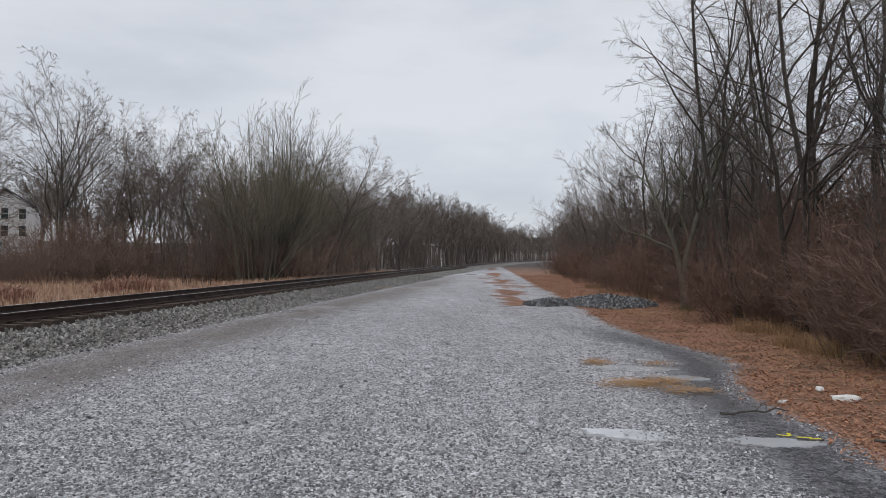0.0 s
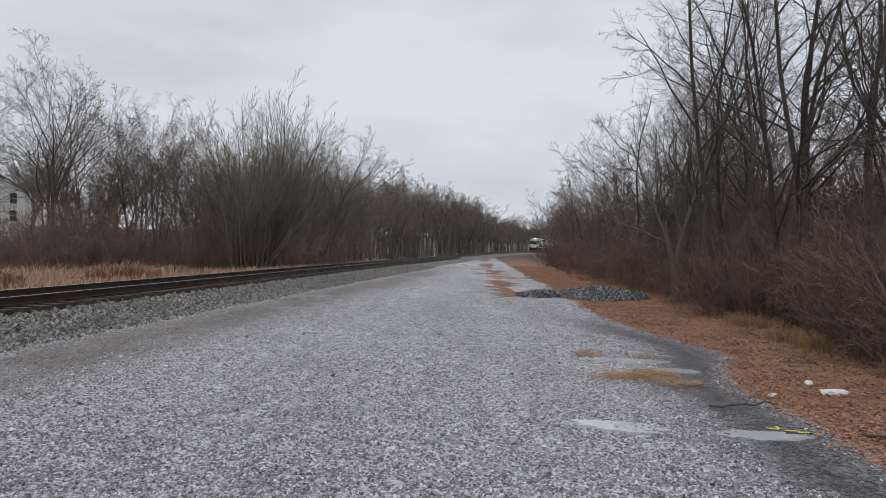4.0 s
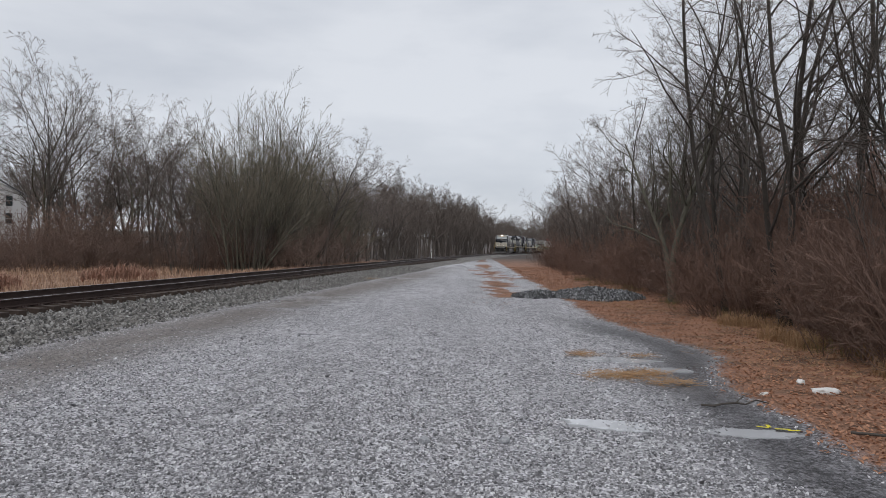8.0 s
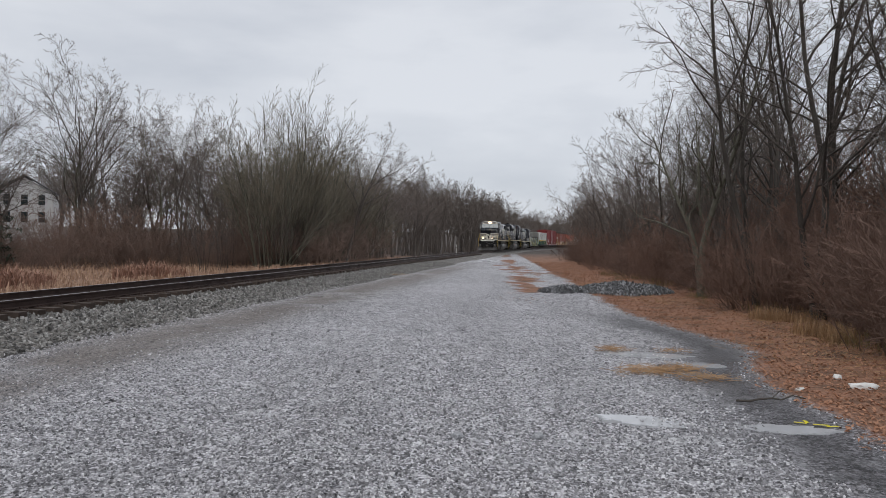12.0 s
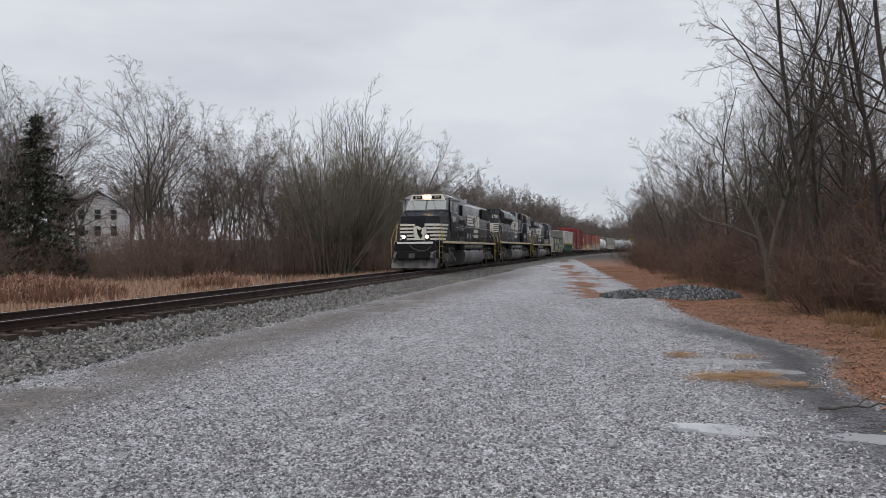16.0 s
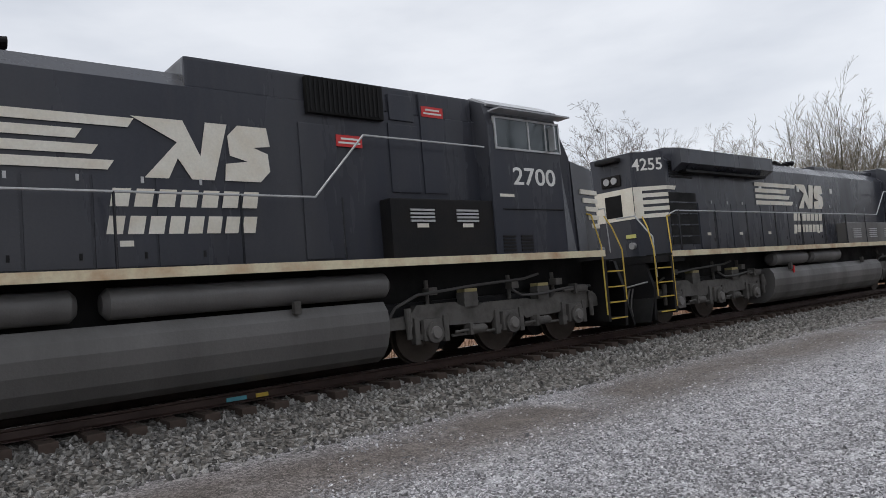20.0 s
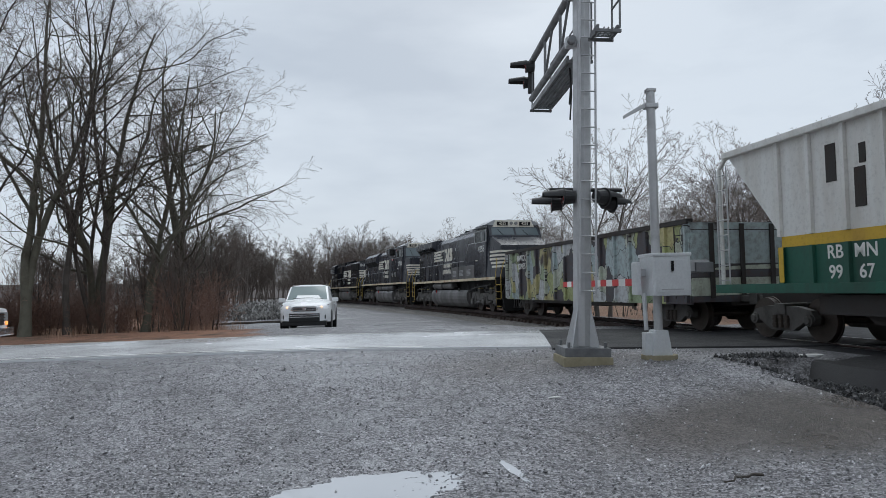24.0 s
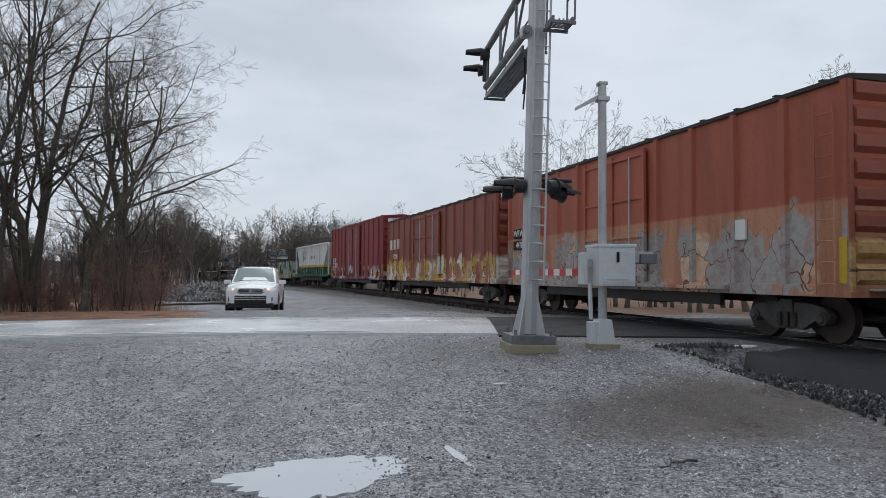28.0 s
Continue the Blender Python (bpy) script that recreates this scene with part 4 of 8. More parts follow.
    solid(bm, [(-1.44, c1 + 0.40, D), (1.44, c1 + 0.40, D), (1.44, c1 + 0.40, wb), (-1.44, c1 + 0.40, wb)], [(-ch + 0.01, c1, D), (ch - 0.01, c1, D), (ch - 0.16, c1, ct - 0.2), (-ch + 0.16, c1, ct - 0.2)])
    part("cab_front", bm, K, loco)
    bm = bmesh.new()
    solid(bm, [(-1.26, n1, D), (1.26, n1, D), (1.22, n1, nz - 0.06), (-1.22, n1, nz - 0.06)], [(-1.47, c1 + 0.42, D), (1.47, c1 + 0.42, D), (1.42, c1 + 0.42, wb - 0.02), (-1.42, c1 + 0.42, wb - 0.02)])
    bmesh.ops.bevel(bm, geom=list(bm.edges), offset=0.05, segments=2, affect="EDGES")
    part("nose", bm, K, loco)
    boxes("nose_door", K, loco, (-0.30, 0.30, n1 - 0.02, n1 + 0.018, D + 0.1, nz - 0.2), bevel=0.008)
    for x in (-0.405, 0.405):
        boxes("grab_handle", M["galv"], loco, (x - 0.015, x + 0.015, n1, n1 + 0.05, 2.0, 2.7))
    # cream band with the number boards and lamps over the windscreen
    bm = bmesh.new()
    solid(bm, [(-1.12, c1 + 0.12, ct - 0.34), (1.12, c1 + 0.12, ct - 0.34), (0.98, c1 + 0.06, ct + 0.03), (-0.98, c1 + 0.06, ct + 0.03)], [(-1.36, c1 - 0.2, ct - 0.30), (1.36, c1 - 0.2, ct - 0.30), (1.05, c1 - 0.2, ct + 0.04), (-1.05, c1 - 0.2, ct + 0.04)])
    part("brow", bm, M["cream"], loco, "cream band over the windscreen")
    for s in (-1, 1):
        boxes("number_board", M["frame_black"], loco, (s * 0.62 - 0.30, s * 0.62 + 0.30, c1 + 0.09, c1 + 0.14, ct - 0.26, ct - 0.06), bevel=0.01)
        end_words("board_number", number, 0.19, 1, c1 + 0.142, s * 0.62, ct - 0.16, M["cream"], loco)
    for a, b in ((-1.30, -0.05), (0.05, 1.30)):
        bm = bmesh.new()
        y0, y1 = c1 + 0.40, c1 + 0.10
        za, zb = wb + 0.06, ct - 0.37
        k = (zb - za) / (ct - 0.2 - wb)
        ya, yb = c1 + 0.40 * (1 - (za - wb) / (ct - 0.2 - wb)) + 0.012, c1 + 0.40 * (1 - (zb - wb) / (ct - 0.2 - wb)) + 0.012
        solid(bm, [(a, ya, za), (b, ya, za), (b * 0.96, yb, zb), (a * 0.96, yb, zb)], [(a, ya - 0.04, za), (b, ya - 0.04, za), (b * 0.96, yb - 0.04, zb), (a * 0.96, yb - 0.04, zb)])
        part("windscreen", bm, M["screen"], loco, "pale windscreen that mirrors the sky")
        rods("wiper", M["black"], loco, (0.012, ((a + b) / 2, ya + 0.03, za - 0.02), ((a + b) / 2 + 0.25, yb + 0.05, zb - 0.08)), n=5)
    for x in (-0.13, 0.13):
        bm = bmesh.new()
        rod(bm, (x, c1 + 0.06, ct - 0.14), (x, c1 + 0.16, ct - 0.14), 0.082, 16)
        part("headlight", bm, M["lens"] if style["lit"] else M["lens_off"], loco, "lit headlight" if style["lit"] else "")
    # stripes wrapped round the nose, with a cream panel on its face
    def nose_half(y):
        return 1.262 + (1.472 - 1.262) * (n1 - y) / (n1 - c1 - 0.42)
    zc, step = style.get("stripe_z", nz - 1.16), style.get("stripe_step", 0.19)
    for i in range(5):
        z = zc + i * step
        y0 = max(c1 + 0.45, n1 - style["wrap"] - 0.10 * i)
        shape("nose_stripe", M["cream"], loco, [(-nose_half(y0), y0), (-1.262, n1 + 0.012), (1.262, n1 + 0.012), (nose_half(y0), y0), (nose_half(y0) - 0.1, y0), (1.16, n1 - 0.1), (-1.16, n1 - 0.1), (-nose_half(y0) + 0.1, y0)], z, z + step * 0.56, axis="z")
    shape("nose_panel", M["cream"], loco, [(-0.34, zc), (0.30, zc), (0.42, zc + 0.80), (0.10, zc + 0.86), (-0.12, zc + 0.72), (-0.42, zc + 0.82)], n1 + 0.010, n1 + 0.024)
    shape("nose_mark", M["black"], loco, [(-0.05, zc + 0.05), (0.13, zc + 0.35), (0.20, zc + 0.72), (0.02, zc + 0.60), (-0.16, zc + 0.68), (-0.08, zc + 0.42), (-0.18, zc + 0.28)], n1 + 0.020, n1 + 0.034)
    for x in (-0.72, 0.72):
        bm = bmesh.new()
        rod(bm, (x, ef - 0.06, 1.98), (x, ef + 0.04, 1.98), 0.095, 16)
        part("ditch_light", bm, M["lens"] if style["lit"] else M["lens_off"], loco, "lit ditch light" if style["lit"] else "")
        boxes("ditch_light_box", M["frame_black"], loco, (x - 0.14, x + 0.14, ef - 0.20, ef - 0.05, D, 2.12), bevel=0.02)
    boxes("anticlimber", M["white_paint"] if style["lit"] else M["frame_black"], loco, (-1.1, 1.1, ef - 0.04, ef + 0.10, 1.56, 1.68), bevel=0.02)
    # cab side windows with their drip rail, and the number
    for s in (-1, 1):
        ym = (c0 + c1) / 2 + 0.1
        boxes("window_frame", M["galv"], loco, *[(s * ch - 0.03, s * ch + 0.03, a, b, z0, z1) for a, b, z0, z1 in ((ym - 0.95, ym + 0.95, ct - 1.10, ct - 1.06), (ym - 0.95, ym + 0.95, ct - 0.48, ct - 0.44), (ym - 0.97, ym - 0.93, ct - 1.10, ct - 0.44), (ym + 0.93, ym + 0.97, ct - 1.10, ct - 0.44), (ym - 0.02, ym + 0.02, ct - 1.10, ct - 0.44), (ym + 0.50, ym + 0.54, ct - 1.10, ct - 0.44))])
        boxes("side_window", M["glass"], loco, (s * ch - 0.015, s * ch + 0.012, ym - 0.93, ym + 0.93, ct - 1.06, ct - 0.48))
        boxes("sun_shade", M["grey_roof"], loco, (s * (ch + 0.12) - 0.16, s * (ch + 0.12) + 0.16, ym - 1.05, ym + 1.05, ct - 0.36, ct - 0.33), label="pale awning over the cab window")
        boxes("mirror", M["galv"], loco, (s * (ch + 0.1) - 0.08, s * (ch + 0.1) + 0.08, ym + 0.62, ym + 0.66, ct - 1.05, ct - 0.55))
        side_words("cab_number", number, style["number_size"], s, ch + 0.004, ym + 0.1, style["number_z"], M["white_paint"], loco, style.get("wide", 1.0))
        boxes("cab_handrail", M["frame_black"], loco, (s * ch - 0.025, s * ch + 0.025, ym - 0.9, ym + 0.9, ct - 2.30, ct - 2.285))
        boxes("small_print", M["cream"], loco, (s * ch - 0.004, s * ch + 0.004, ym - 0.95 if s > 0 else ym - 0.95, ym - 0.55, ct - 2.05, ct - 1.99))
        for i in range(2):
            louvres(loco, s, ch - 0.01, ym - 0.5 + 0.5 * i - 0.3, 1.95, 0.34, 0.34, 5, M["frame_black"])
    # front handrails
    for s in (-1, 1):
        rods("nose_handrail", M["galv"], loco, (0.014, (s * 0.55, ef - 0.1, D), (s * 0.55, ef - 0.1, D + 1.05), (s * 1.15, ef - 0.1, D + 1.05), (s * 1.2, ef - 0.1, D)), n=6)
    # walkway handrail along the hood
    rz = D + 1.06
    pts = [(1.5, c0 - 0.1, rz + (style.get("rail_up", 0.9) if style["high_rail"] else 0)), (1.5, c0 - style["rise"][0], rz + (style.get("rail_up", 0.9) if style["high_rail"] else 0)), (1.5, c0 - style["rise"][1], rz), (1.5, -e + 1.1, rz), (1.47, -e + 0.8, rz - 0.1)]
    posts = [(c0 - 3.4 - i * 1.75, rz) for i in range(int((c0 - 3.4 + e - 1.0) / 1.75) + 1)]
    rail_line(loco, "handrail", M["galv"], pts, posts, deck=D)
    # equipment boxes on the walkway beside the cab
    for s in (-1, 1):
        for a, b, z1 in style["lockers"]:
            boxes("equipment_box", M["frame_black"], loco, (min(s * hw, s * 1.5), max(s * hw, s * 1.5), a, b, D, z1), bevel=0.03)
            for k in (0.28, 0.72):
                louvres(loco, s, 1.5, a + (b - a) * k, z1 - 0.42, (b - a) * 0.22, 0.26, 4, M["galv"])
                boxes("notice_plate", M["cream"], loco, (s * 1.5 - 0.008, s * 1.5 + 0.008, a + (b - a) * k - 0.13, a + (b - a) * k + 0.13, z1 - 0.52, z1 - 0.45))
        for y, z in style["warnings"]:
            boxes("warning_plate", M["red"], loco, (s * (hw + 0.03) - 0.010, s * (hw + 0.03) + 0.010, y - 0.26, y + 0.26, z, z + 0.20), label="red warning plate")
            for w, h in ((0.17, 0.12), (0.22, 0.05)):
                boxes("warning_text", M["white_paint"], loco, (s * (hw + 0.036) - 0.008, s * (hw + 0.036) + 0.008, y - w, y + w, z + h, z + h + 0.033))
    style["extra"](loco, K, hw, zt, e)
    return loco


def horn(parent, y, z):
    bm = bmesh.new()
    rod(bm, (0, y, z - 0.3), (0, y, z), 0.03, 8)
    rod(bm, (-0.25, y, z), (0.25, y, z), 0.03, 8)
    for x, w in ((-0.22, 1), (-0.08, -1), (0.08, 1), (0.22, 1), (0.0, -1)):
        rod(bm, (x, y, z + 0.04), (x, y + w * 0.42, z + 0.04), 0.035, 10, 0.09)
    part("horn", bm, M["black"], parent)


def fan(parent, y, z, r=0.62):
    bm = bmesh.new()
    rod(bm, (0, y, z), (0, y, z + 0.10), r, 28)
    rod(bm, (0, y, z + 0.10), (0, y, z + 0.13), r * 0.9, 28, r * 0.8)
    part("roof_fan", bm, M["frame_black"], parent)


def tail(parent, number, y, hw, zt, K):
    """The long hood's end: canted corners with the number and the stripes, lamps, end door."""
    c, d = 0.50, 0.75
    ye = y - d
    ln = math.hypot(c, d)
    shape("hood_end", K, parent, [(-hw, y), (hw, y), (hw - c, ye), (-hw + c, ye)], 1.72, zt - 0.03, axis="z")
    boxes("end_panel", M["cream"], parent, (-hw + c + 0.02, hw - c - 0.02, ye - 0.010, ye + 0.02, 2.74, 3.56), label="cream panel round the end door")
    boxes("end_door", M["black"], parent, (-0.26, 0.26, ye - 0.020, ye + 0.02, 2.84, 3.42), bevel=0.01)
    boxes("lamp_plate", M["frame_black"], parent, (-0.30, 0.30, ye - 0.05, ye + 0.02, 3.66, 3.96), bevel=0.03)
    for x in (-0.12, 0.12):
        bm = bmesh.new()
        rod(bm, (x, ye - 0.08, 3.81), (x, ye - 0.04, 3.81), 0.095, 16)
        part("headlight", bm, M["lens_off"], parent)
    for x in (-0.5, 0.5):
        bm = bmesh.new()
        rod(bm, (x, ye - 0.10, 2.05), (x, ye + 0.02, 2.05), 0.09, 14)
        part("ditch_light", bm, M["lens_off"], parent)
    boxes("end_lamp_hood", M["frame_black"], parent, (-0.35, 0.35, ye - 0.22, ye, 4.28, 4.40), bevel=0.04)
    for s in (-1, 1):
        for i in range(5):
            z = 2.74 + i * 0.178
            q = -0.02 + 0.10 * i
            # over the canted corner, then a short way along the side
            shape("hood_stripe", M["cream"], parent, [(s * hw, y), (s * (hw - c * 0.86), y - d * 0.86), (s * (hw - c * 0.86 + 0.008), y - d * 0.86 - 0.006), (s * (hw + 0.008), y - 0.006)], z, z + 0.105, axis="z")
            if q > 0.04:
                side_plate("hood_stripe", M["cream"], parent, s, hw, [(y - 0.006, z), (y + q, z), (y + q + 0.06, z + 0.105), (y - 0.006, z + 0.105)], 0.008)
        shape("corner_panel", M["cream"], parent, [(s * (hw - c * 0.74), y - d * 0.74), (s * (hw - c), ye), (s * (hw - c + 0.009), ye - 0.007), (s * (hw - c * 0.74 + 0.009), y - d * 0.74 - 0.007)], 2.74, 3.56, axis="z")
        tx, ty = c / ln, s * d / ln
        m = Matrix(((tx, 0, ty, s * (hw - c * 0.5) + ty * 0.003), (ty, 0, -tx, y - d * 0.5 - tx * 0.003), (0, 1, 0, 4.12), (0, 0, 0, 1)))
        lettering("hood_number", number, 0.44, m @ Matrix.Diagonal((0.95, 1, 1, 1)), M["white_paint"], parent)
        boxes("vent_panel", M["black"], parent, (s * hw - 0.012, s * hw + 0.012, y + 0.05, y + 1.36, 2.0, 3.38), bevel=0.01)
        for k in range(4):
            boxes("vent_bar", K, parent, (s * (hw + 0.012) - 0.012, s * (hw + 0.012) + 0.012, y + 0.05, y + 1.36, 2.2 + k * 0.3, 2.235 + k * 0.3))
        louvres(parent, s, hw, y + 0.72, zt - 0.72, 1.1, 0.46, 7, M["frame_black"])
        rods("end_handrail", M["galv"], parent, (0.02, (s * 0.30, ye - 0.35, 2.78), (s * 0.85, ye - 0.35, 2.78), (s * 1.28, ye - 0.30, 2.2), (s * 1.30, ye - 0.30, 1.2)), n=6)
    boxes("end_deck", M["frame_black"], parent, (-1.45, 1.45, ye - 0.70, y, 1.56, 1.72))
    boxes("marker_plate", M["hopper_plate"], parent, (0.30, 0.60, ye - 0.02, ye + 0.02, 2.25, 2.35))


def extra_a(loco, K, hw, zt, e):
    # first locomotive: intake panels behind the cab, long radiator box, three fans
    for s in (-1, 1):
        for z0, z1 in ((1.95, 2.65), (2.75, 3.35)):
            boxes("intake_panel", K, loco, (s * 1.5 - 0.02, s * 1.5 + 0.02, 2.25, 4.45, z0, z1), bevel=0.02)
            boxes("intake_grille", M["black"], loco, (s * 1.525 - 0.01, s * 1.525 + 0.01, 2.45, 4.25, z0 + 0.12, z1 - 0.2))
            boxes("notice_plate", M["cream"], loco, (s * 1.53 - 0.006, s * 1.53 + 0.006, 3.2, 3.4, z1 - 0.12, z1 - 0.04))
        boxes("intake_housing", K, loco, (min(s * 0.9, s * 1.47), max(s * 0.9, s * 1.47), 2.2, 4.5, 1.72, 3.45), bevel=0.03)
        boxes("radiator_grille", M["black"], loco, (s * (hw + 0.05) - 0.07, s * (hw + 0.05) + 0.07, -9.1, -5.1, 3.60, 4.36), bevel=0.02)
        boxes("side_opening", M["black"], loco, (s * hw - 0.015, s * hw + 0.015, 2.4, 4.3, 3.55, 4.2))
        boxes("air_box", K, loco, (s * (hw + 0.06) - 0.07, s * (hw + 0.06) + 0.07, 0.4, 2.0, 3.5, 4.25), bevel=0.02)
        louvres(loco, s, hw, 1.0, 2.1, 0.5, 0.5, 5, M["galv"])
        louvres(loco, s, hw, 0.0, 2.1, 0.5, 0.5, 5, M["galv"])
    boxes("roof_hump", K, loco, (-1.02, 1.02, -0.2, 4.5, zt - 0.25, zt + 0.16), (-0.9, 0.9, -1.1, -0.2, zt - 0.2, zt + 0.28), bevel=0.03)
    for y in (-5.6, -7.3, -9.0):
        fan(loco, y, zt)
    horn(loco, -1.2, zt + 0.3)
    boxes("exhaust_stack", M["frame_black"], loco, (-0.3, 0.3, -2.6, -1.6, zt, zt + 0.12))
    tail(loco, "1814", -9.2, hw, zt, K)


def extra_b(loco, K, hw, zt, e):
    # second locomotive: wide flared radiators, raised intake, tall hood behind the cab
    for s in (-1, 1):
        shape("radiator", K, loco, [(s * hw, 3.66), (s * 1.50, 4.10), (s * 1.50, 4.52), (s * 1.05, zt + 0.02), (s * hw * 0.5, zt + 0.02), (s * hw * 0.5, 3.66)], -7.9, -2.1)
        shape("radiator_grille", M["black"], loco, [(s * (hw + 0.02), 3.62), (s * 1.495, 4.07), (s * 1.47, 4.10), (s * hw, 3.66)], -7.7, -2.3)
        boxes("intake_grille", M["black"], loco, (s * (hw + 0.05) - 0.06, s * (hw + 0.05) + 0.06, 3.15, 4.67, 4.36, zt + 0.14), bevel=0.02)
        for i in range(16):
            y = 3.20 + i * 0.09
            boxes("grille_bar", M["frame_black"], loco, (min(s * (hw + 0.1), s * (hw + 0.125)), max(s * (hw + 0.1), s * (hw + 0.125)), y, y + 0.035, 4.40, zt + 0.10))
        for a, b, z0, z1 in ((3.0, 3.7, 1.95, 4.2), (4.85, 5.4, 4.42, 4.9), (5.55, 6.1, 3.1, 4.98), (4.8, 5.45, 3.1, 4.35)):
            boxes("cabinet_door", K, loco, (s * hw - 0.03, s * hw + 0.03, a, b, z0, z1), bevel=0.012)
        bm = bmesh.new()
        rod(bm, (s * hw, -7.38, 3.0), (s * (hw + 0.05), -7.38, 3.0), 0.30, 20)
        part("blower", bm, M["frame_black"], loco)
        bm = bmesh.new()
        for k in range(16):
            a, b = math.tau * k / 16, math.tau * (k + 1) / 16
            rod(bm, (s * (hw + 0.06), -7.38 + 0.29 * math.cos(a), 3.0 + 0.29 * math.sin(a)), (s * (hw + 0.06), -7.38 + 0.29 * math.cos(b), 3.0 + 0.29 * math.sin(b)), 0.02, 5)
            if k % 3 == 0:
                rod(bm, (s * (hw + 0.06), -7.38, 3.0), (s * (hw + 0.06), -7.38 + 0.29 * math.cos(a), 3.0 + 0.29 * math.sin(a)), 0.012, 5)
        rod(bm, (s * (hw + 0.05), -7.38, 3.0), (s * (hw + 0.07), -7.38, 3.0), 0.15, 16)
        part("blower_guard", bm, M["galv"], loco)
    boxes("raised_intake", K, loco, (-hw + 0.02, hw - 0.02, 1.2, 6.9, zt - 0.3, zt + 0.20), bevel=0.05)
    boxes("intake_lid", M["frame_black"], loco, (-hw + 0.15, hw - 0.15, 1.3, 3.0, zt + 0.15, zt + 0.20))
    horn(loco, -1.3, zt + 0.30)
    tail(loco, "2700", -9.2, hw, zt, K)


def extra_c(loco, K, hw, zt, e):
    # third locomotive: overhanging radiator wings at the hood's end, stepped hood
    for s in (-1, 1):
        shape("radiator_wing", K, loco, [(s * hw, 3.92), (s * 1.46, 4.12), (s * 1.46, 4.50), (s * 1.0, zt + 0.10), (s * hw * 0.4, zt + 0.10), (s * hw * 0.4, 3.92)], -8.7, -3.6)
        boxes("wing_vent", M["black"], loco, (s * 1.2 - 0.2, s * 1.2 + 0.2, -8.4, -4.0, 3.90, 3.96))
        boxes("low_locker", M["tank_grime"], loco, (min(s * hw, s * 1.5), max(s * hw, s * 1.5), 1.4, 6.2, 1.72, 2.55), bevel=0.03, label="brake dust on the low lockers")
        for i in range(3):
            louvres(loco, s, 1.5, 2.2 + 1.5 * i, 2.0, 0.7, 0.36, 5, M["galv"])
            boxes("notice_plate", M["white_paint"], loco, (s * hw - 0.026, s * hw + 0.026, -4 + 2.6 * i, -3.86 + 2.6 * i, 3.6, 3.78))
    boxes("roof_box", K, loco, (-0.8, 0.8, 1.0, 6.4, zt - 0.2, zt + 0.16), bevel=0.06)
    boxes("exhaust_stack", M["frame_black"], loco, (-0.4, 0.4, -1.4, -0.4, zt, zt + 0.18))
    fan(loco, -7.5, zt + 0.08, 0.9)
    horn(loco, 0.2, zt + 0.3)
    tail(loco, "4255", -9.0, hw, zt, K)


LOCO_1 = dict(paint="loco_black", deck=1.70, length=21.65, tank=(-4.7, 2.0), reservoirs=[(-4.6, -1.3), (-1.1, 1.9)], trucks=(6.95, -7.03), axle=2.04, hood_half=1.12, hood_top=4.58, hood=(-9.2, 4.6), doors=9, door_span=(-7.8, 0.3), emblem=(0.1, 4.6, 2.86, 0.86), front=9.35, wrap=0.9, cab=(4.55, 6.55, 8.35), cab_top=4.66, nose_top=3.30, brow=0.36, stripe_z=1.80, stripe_step=0.215, lit=True, number_z=3.10, wide=1.0, number_size=0.52, number_dy=0.2, high_rail=False, rise=(0.3, 2.3), lockers=[(0.2, 2.1, 2.5)], warnings=[], extra=extra_a)
LOCO_2 = dict(paint="loco_faded", deck=1.86, length=23.07, tank=(-3.0, 4.35), reservoirs=[(-2.9, -0.4), (-0.1, 4.5)], trucks=(7.42, -7.13), axle=2.0, hood_half=1.18, hood_top=4.84, hood=(-9.2, 6.95), doors=10, door_span=(-6.7, 1.5), emblem=(2.45, 4.75, 3.18, 0.86), front=11.05, wrap=0.35, cab=(6.95, 9.05, 10.55), cab_top=5.08, brow=0.10, rail_up=1.08, wide=1.3, number_z=3.44, stripe_z=2.42, nose_top=3.85, lit=False, number_size=0.50, number_dy=0, high_rail=True, rise=(2.9, 3.9), lockers=[(4.5, 6.95, 2.95)], warnings=[(3.95, 3.85), (5.85, 4.55)], extra=extra_b)
LOCO_3 = dict(paint="loco_faded", deck=1.78, length=22.23, tank=(-4.2, 4.4), reservoirs=[(-3.9, -1.6), (-1.3, 1.0)], trucks=(7.2, -7.2), axle=2.0, hood_half=1.14, hood_top=4.50, hood=(-9.0, 6.6), doors=10, door_span=(-7.6, 1.2), emblem=(0.5, 4.8, 3.05, 0.80), front=10.6, wrap=0.9, cab=(6.5, 8.45, 10.0), cab_top=4.78, nose_top=3.45, lit=False, number_z=3.33, wide=1.2, number_size=0.46, number_dy=0, high_rail=True, rise=(1.2, 2.2), lockers=[], warnings=[], extra=extra_c)


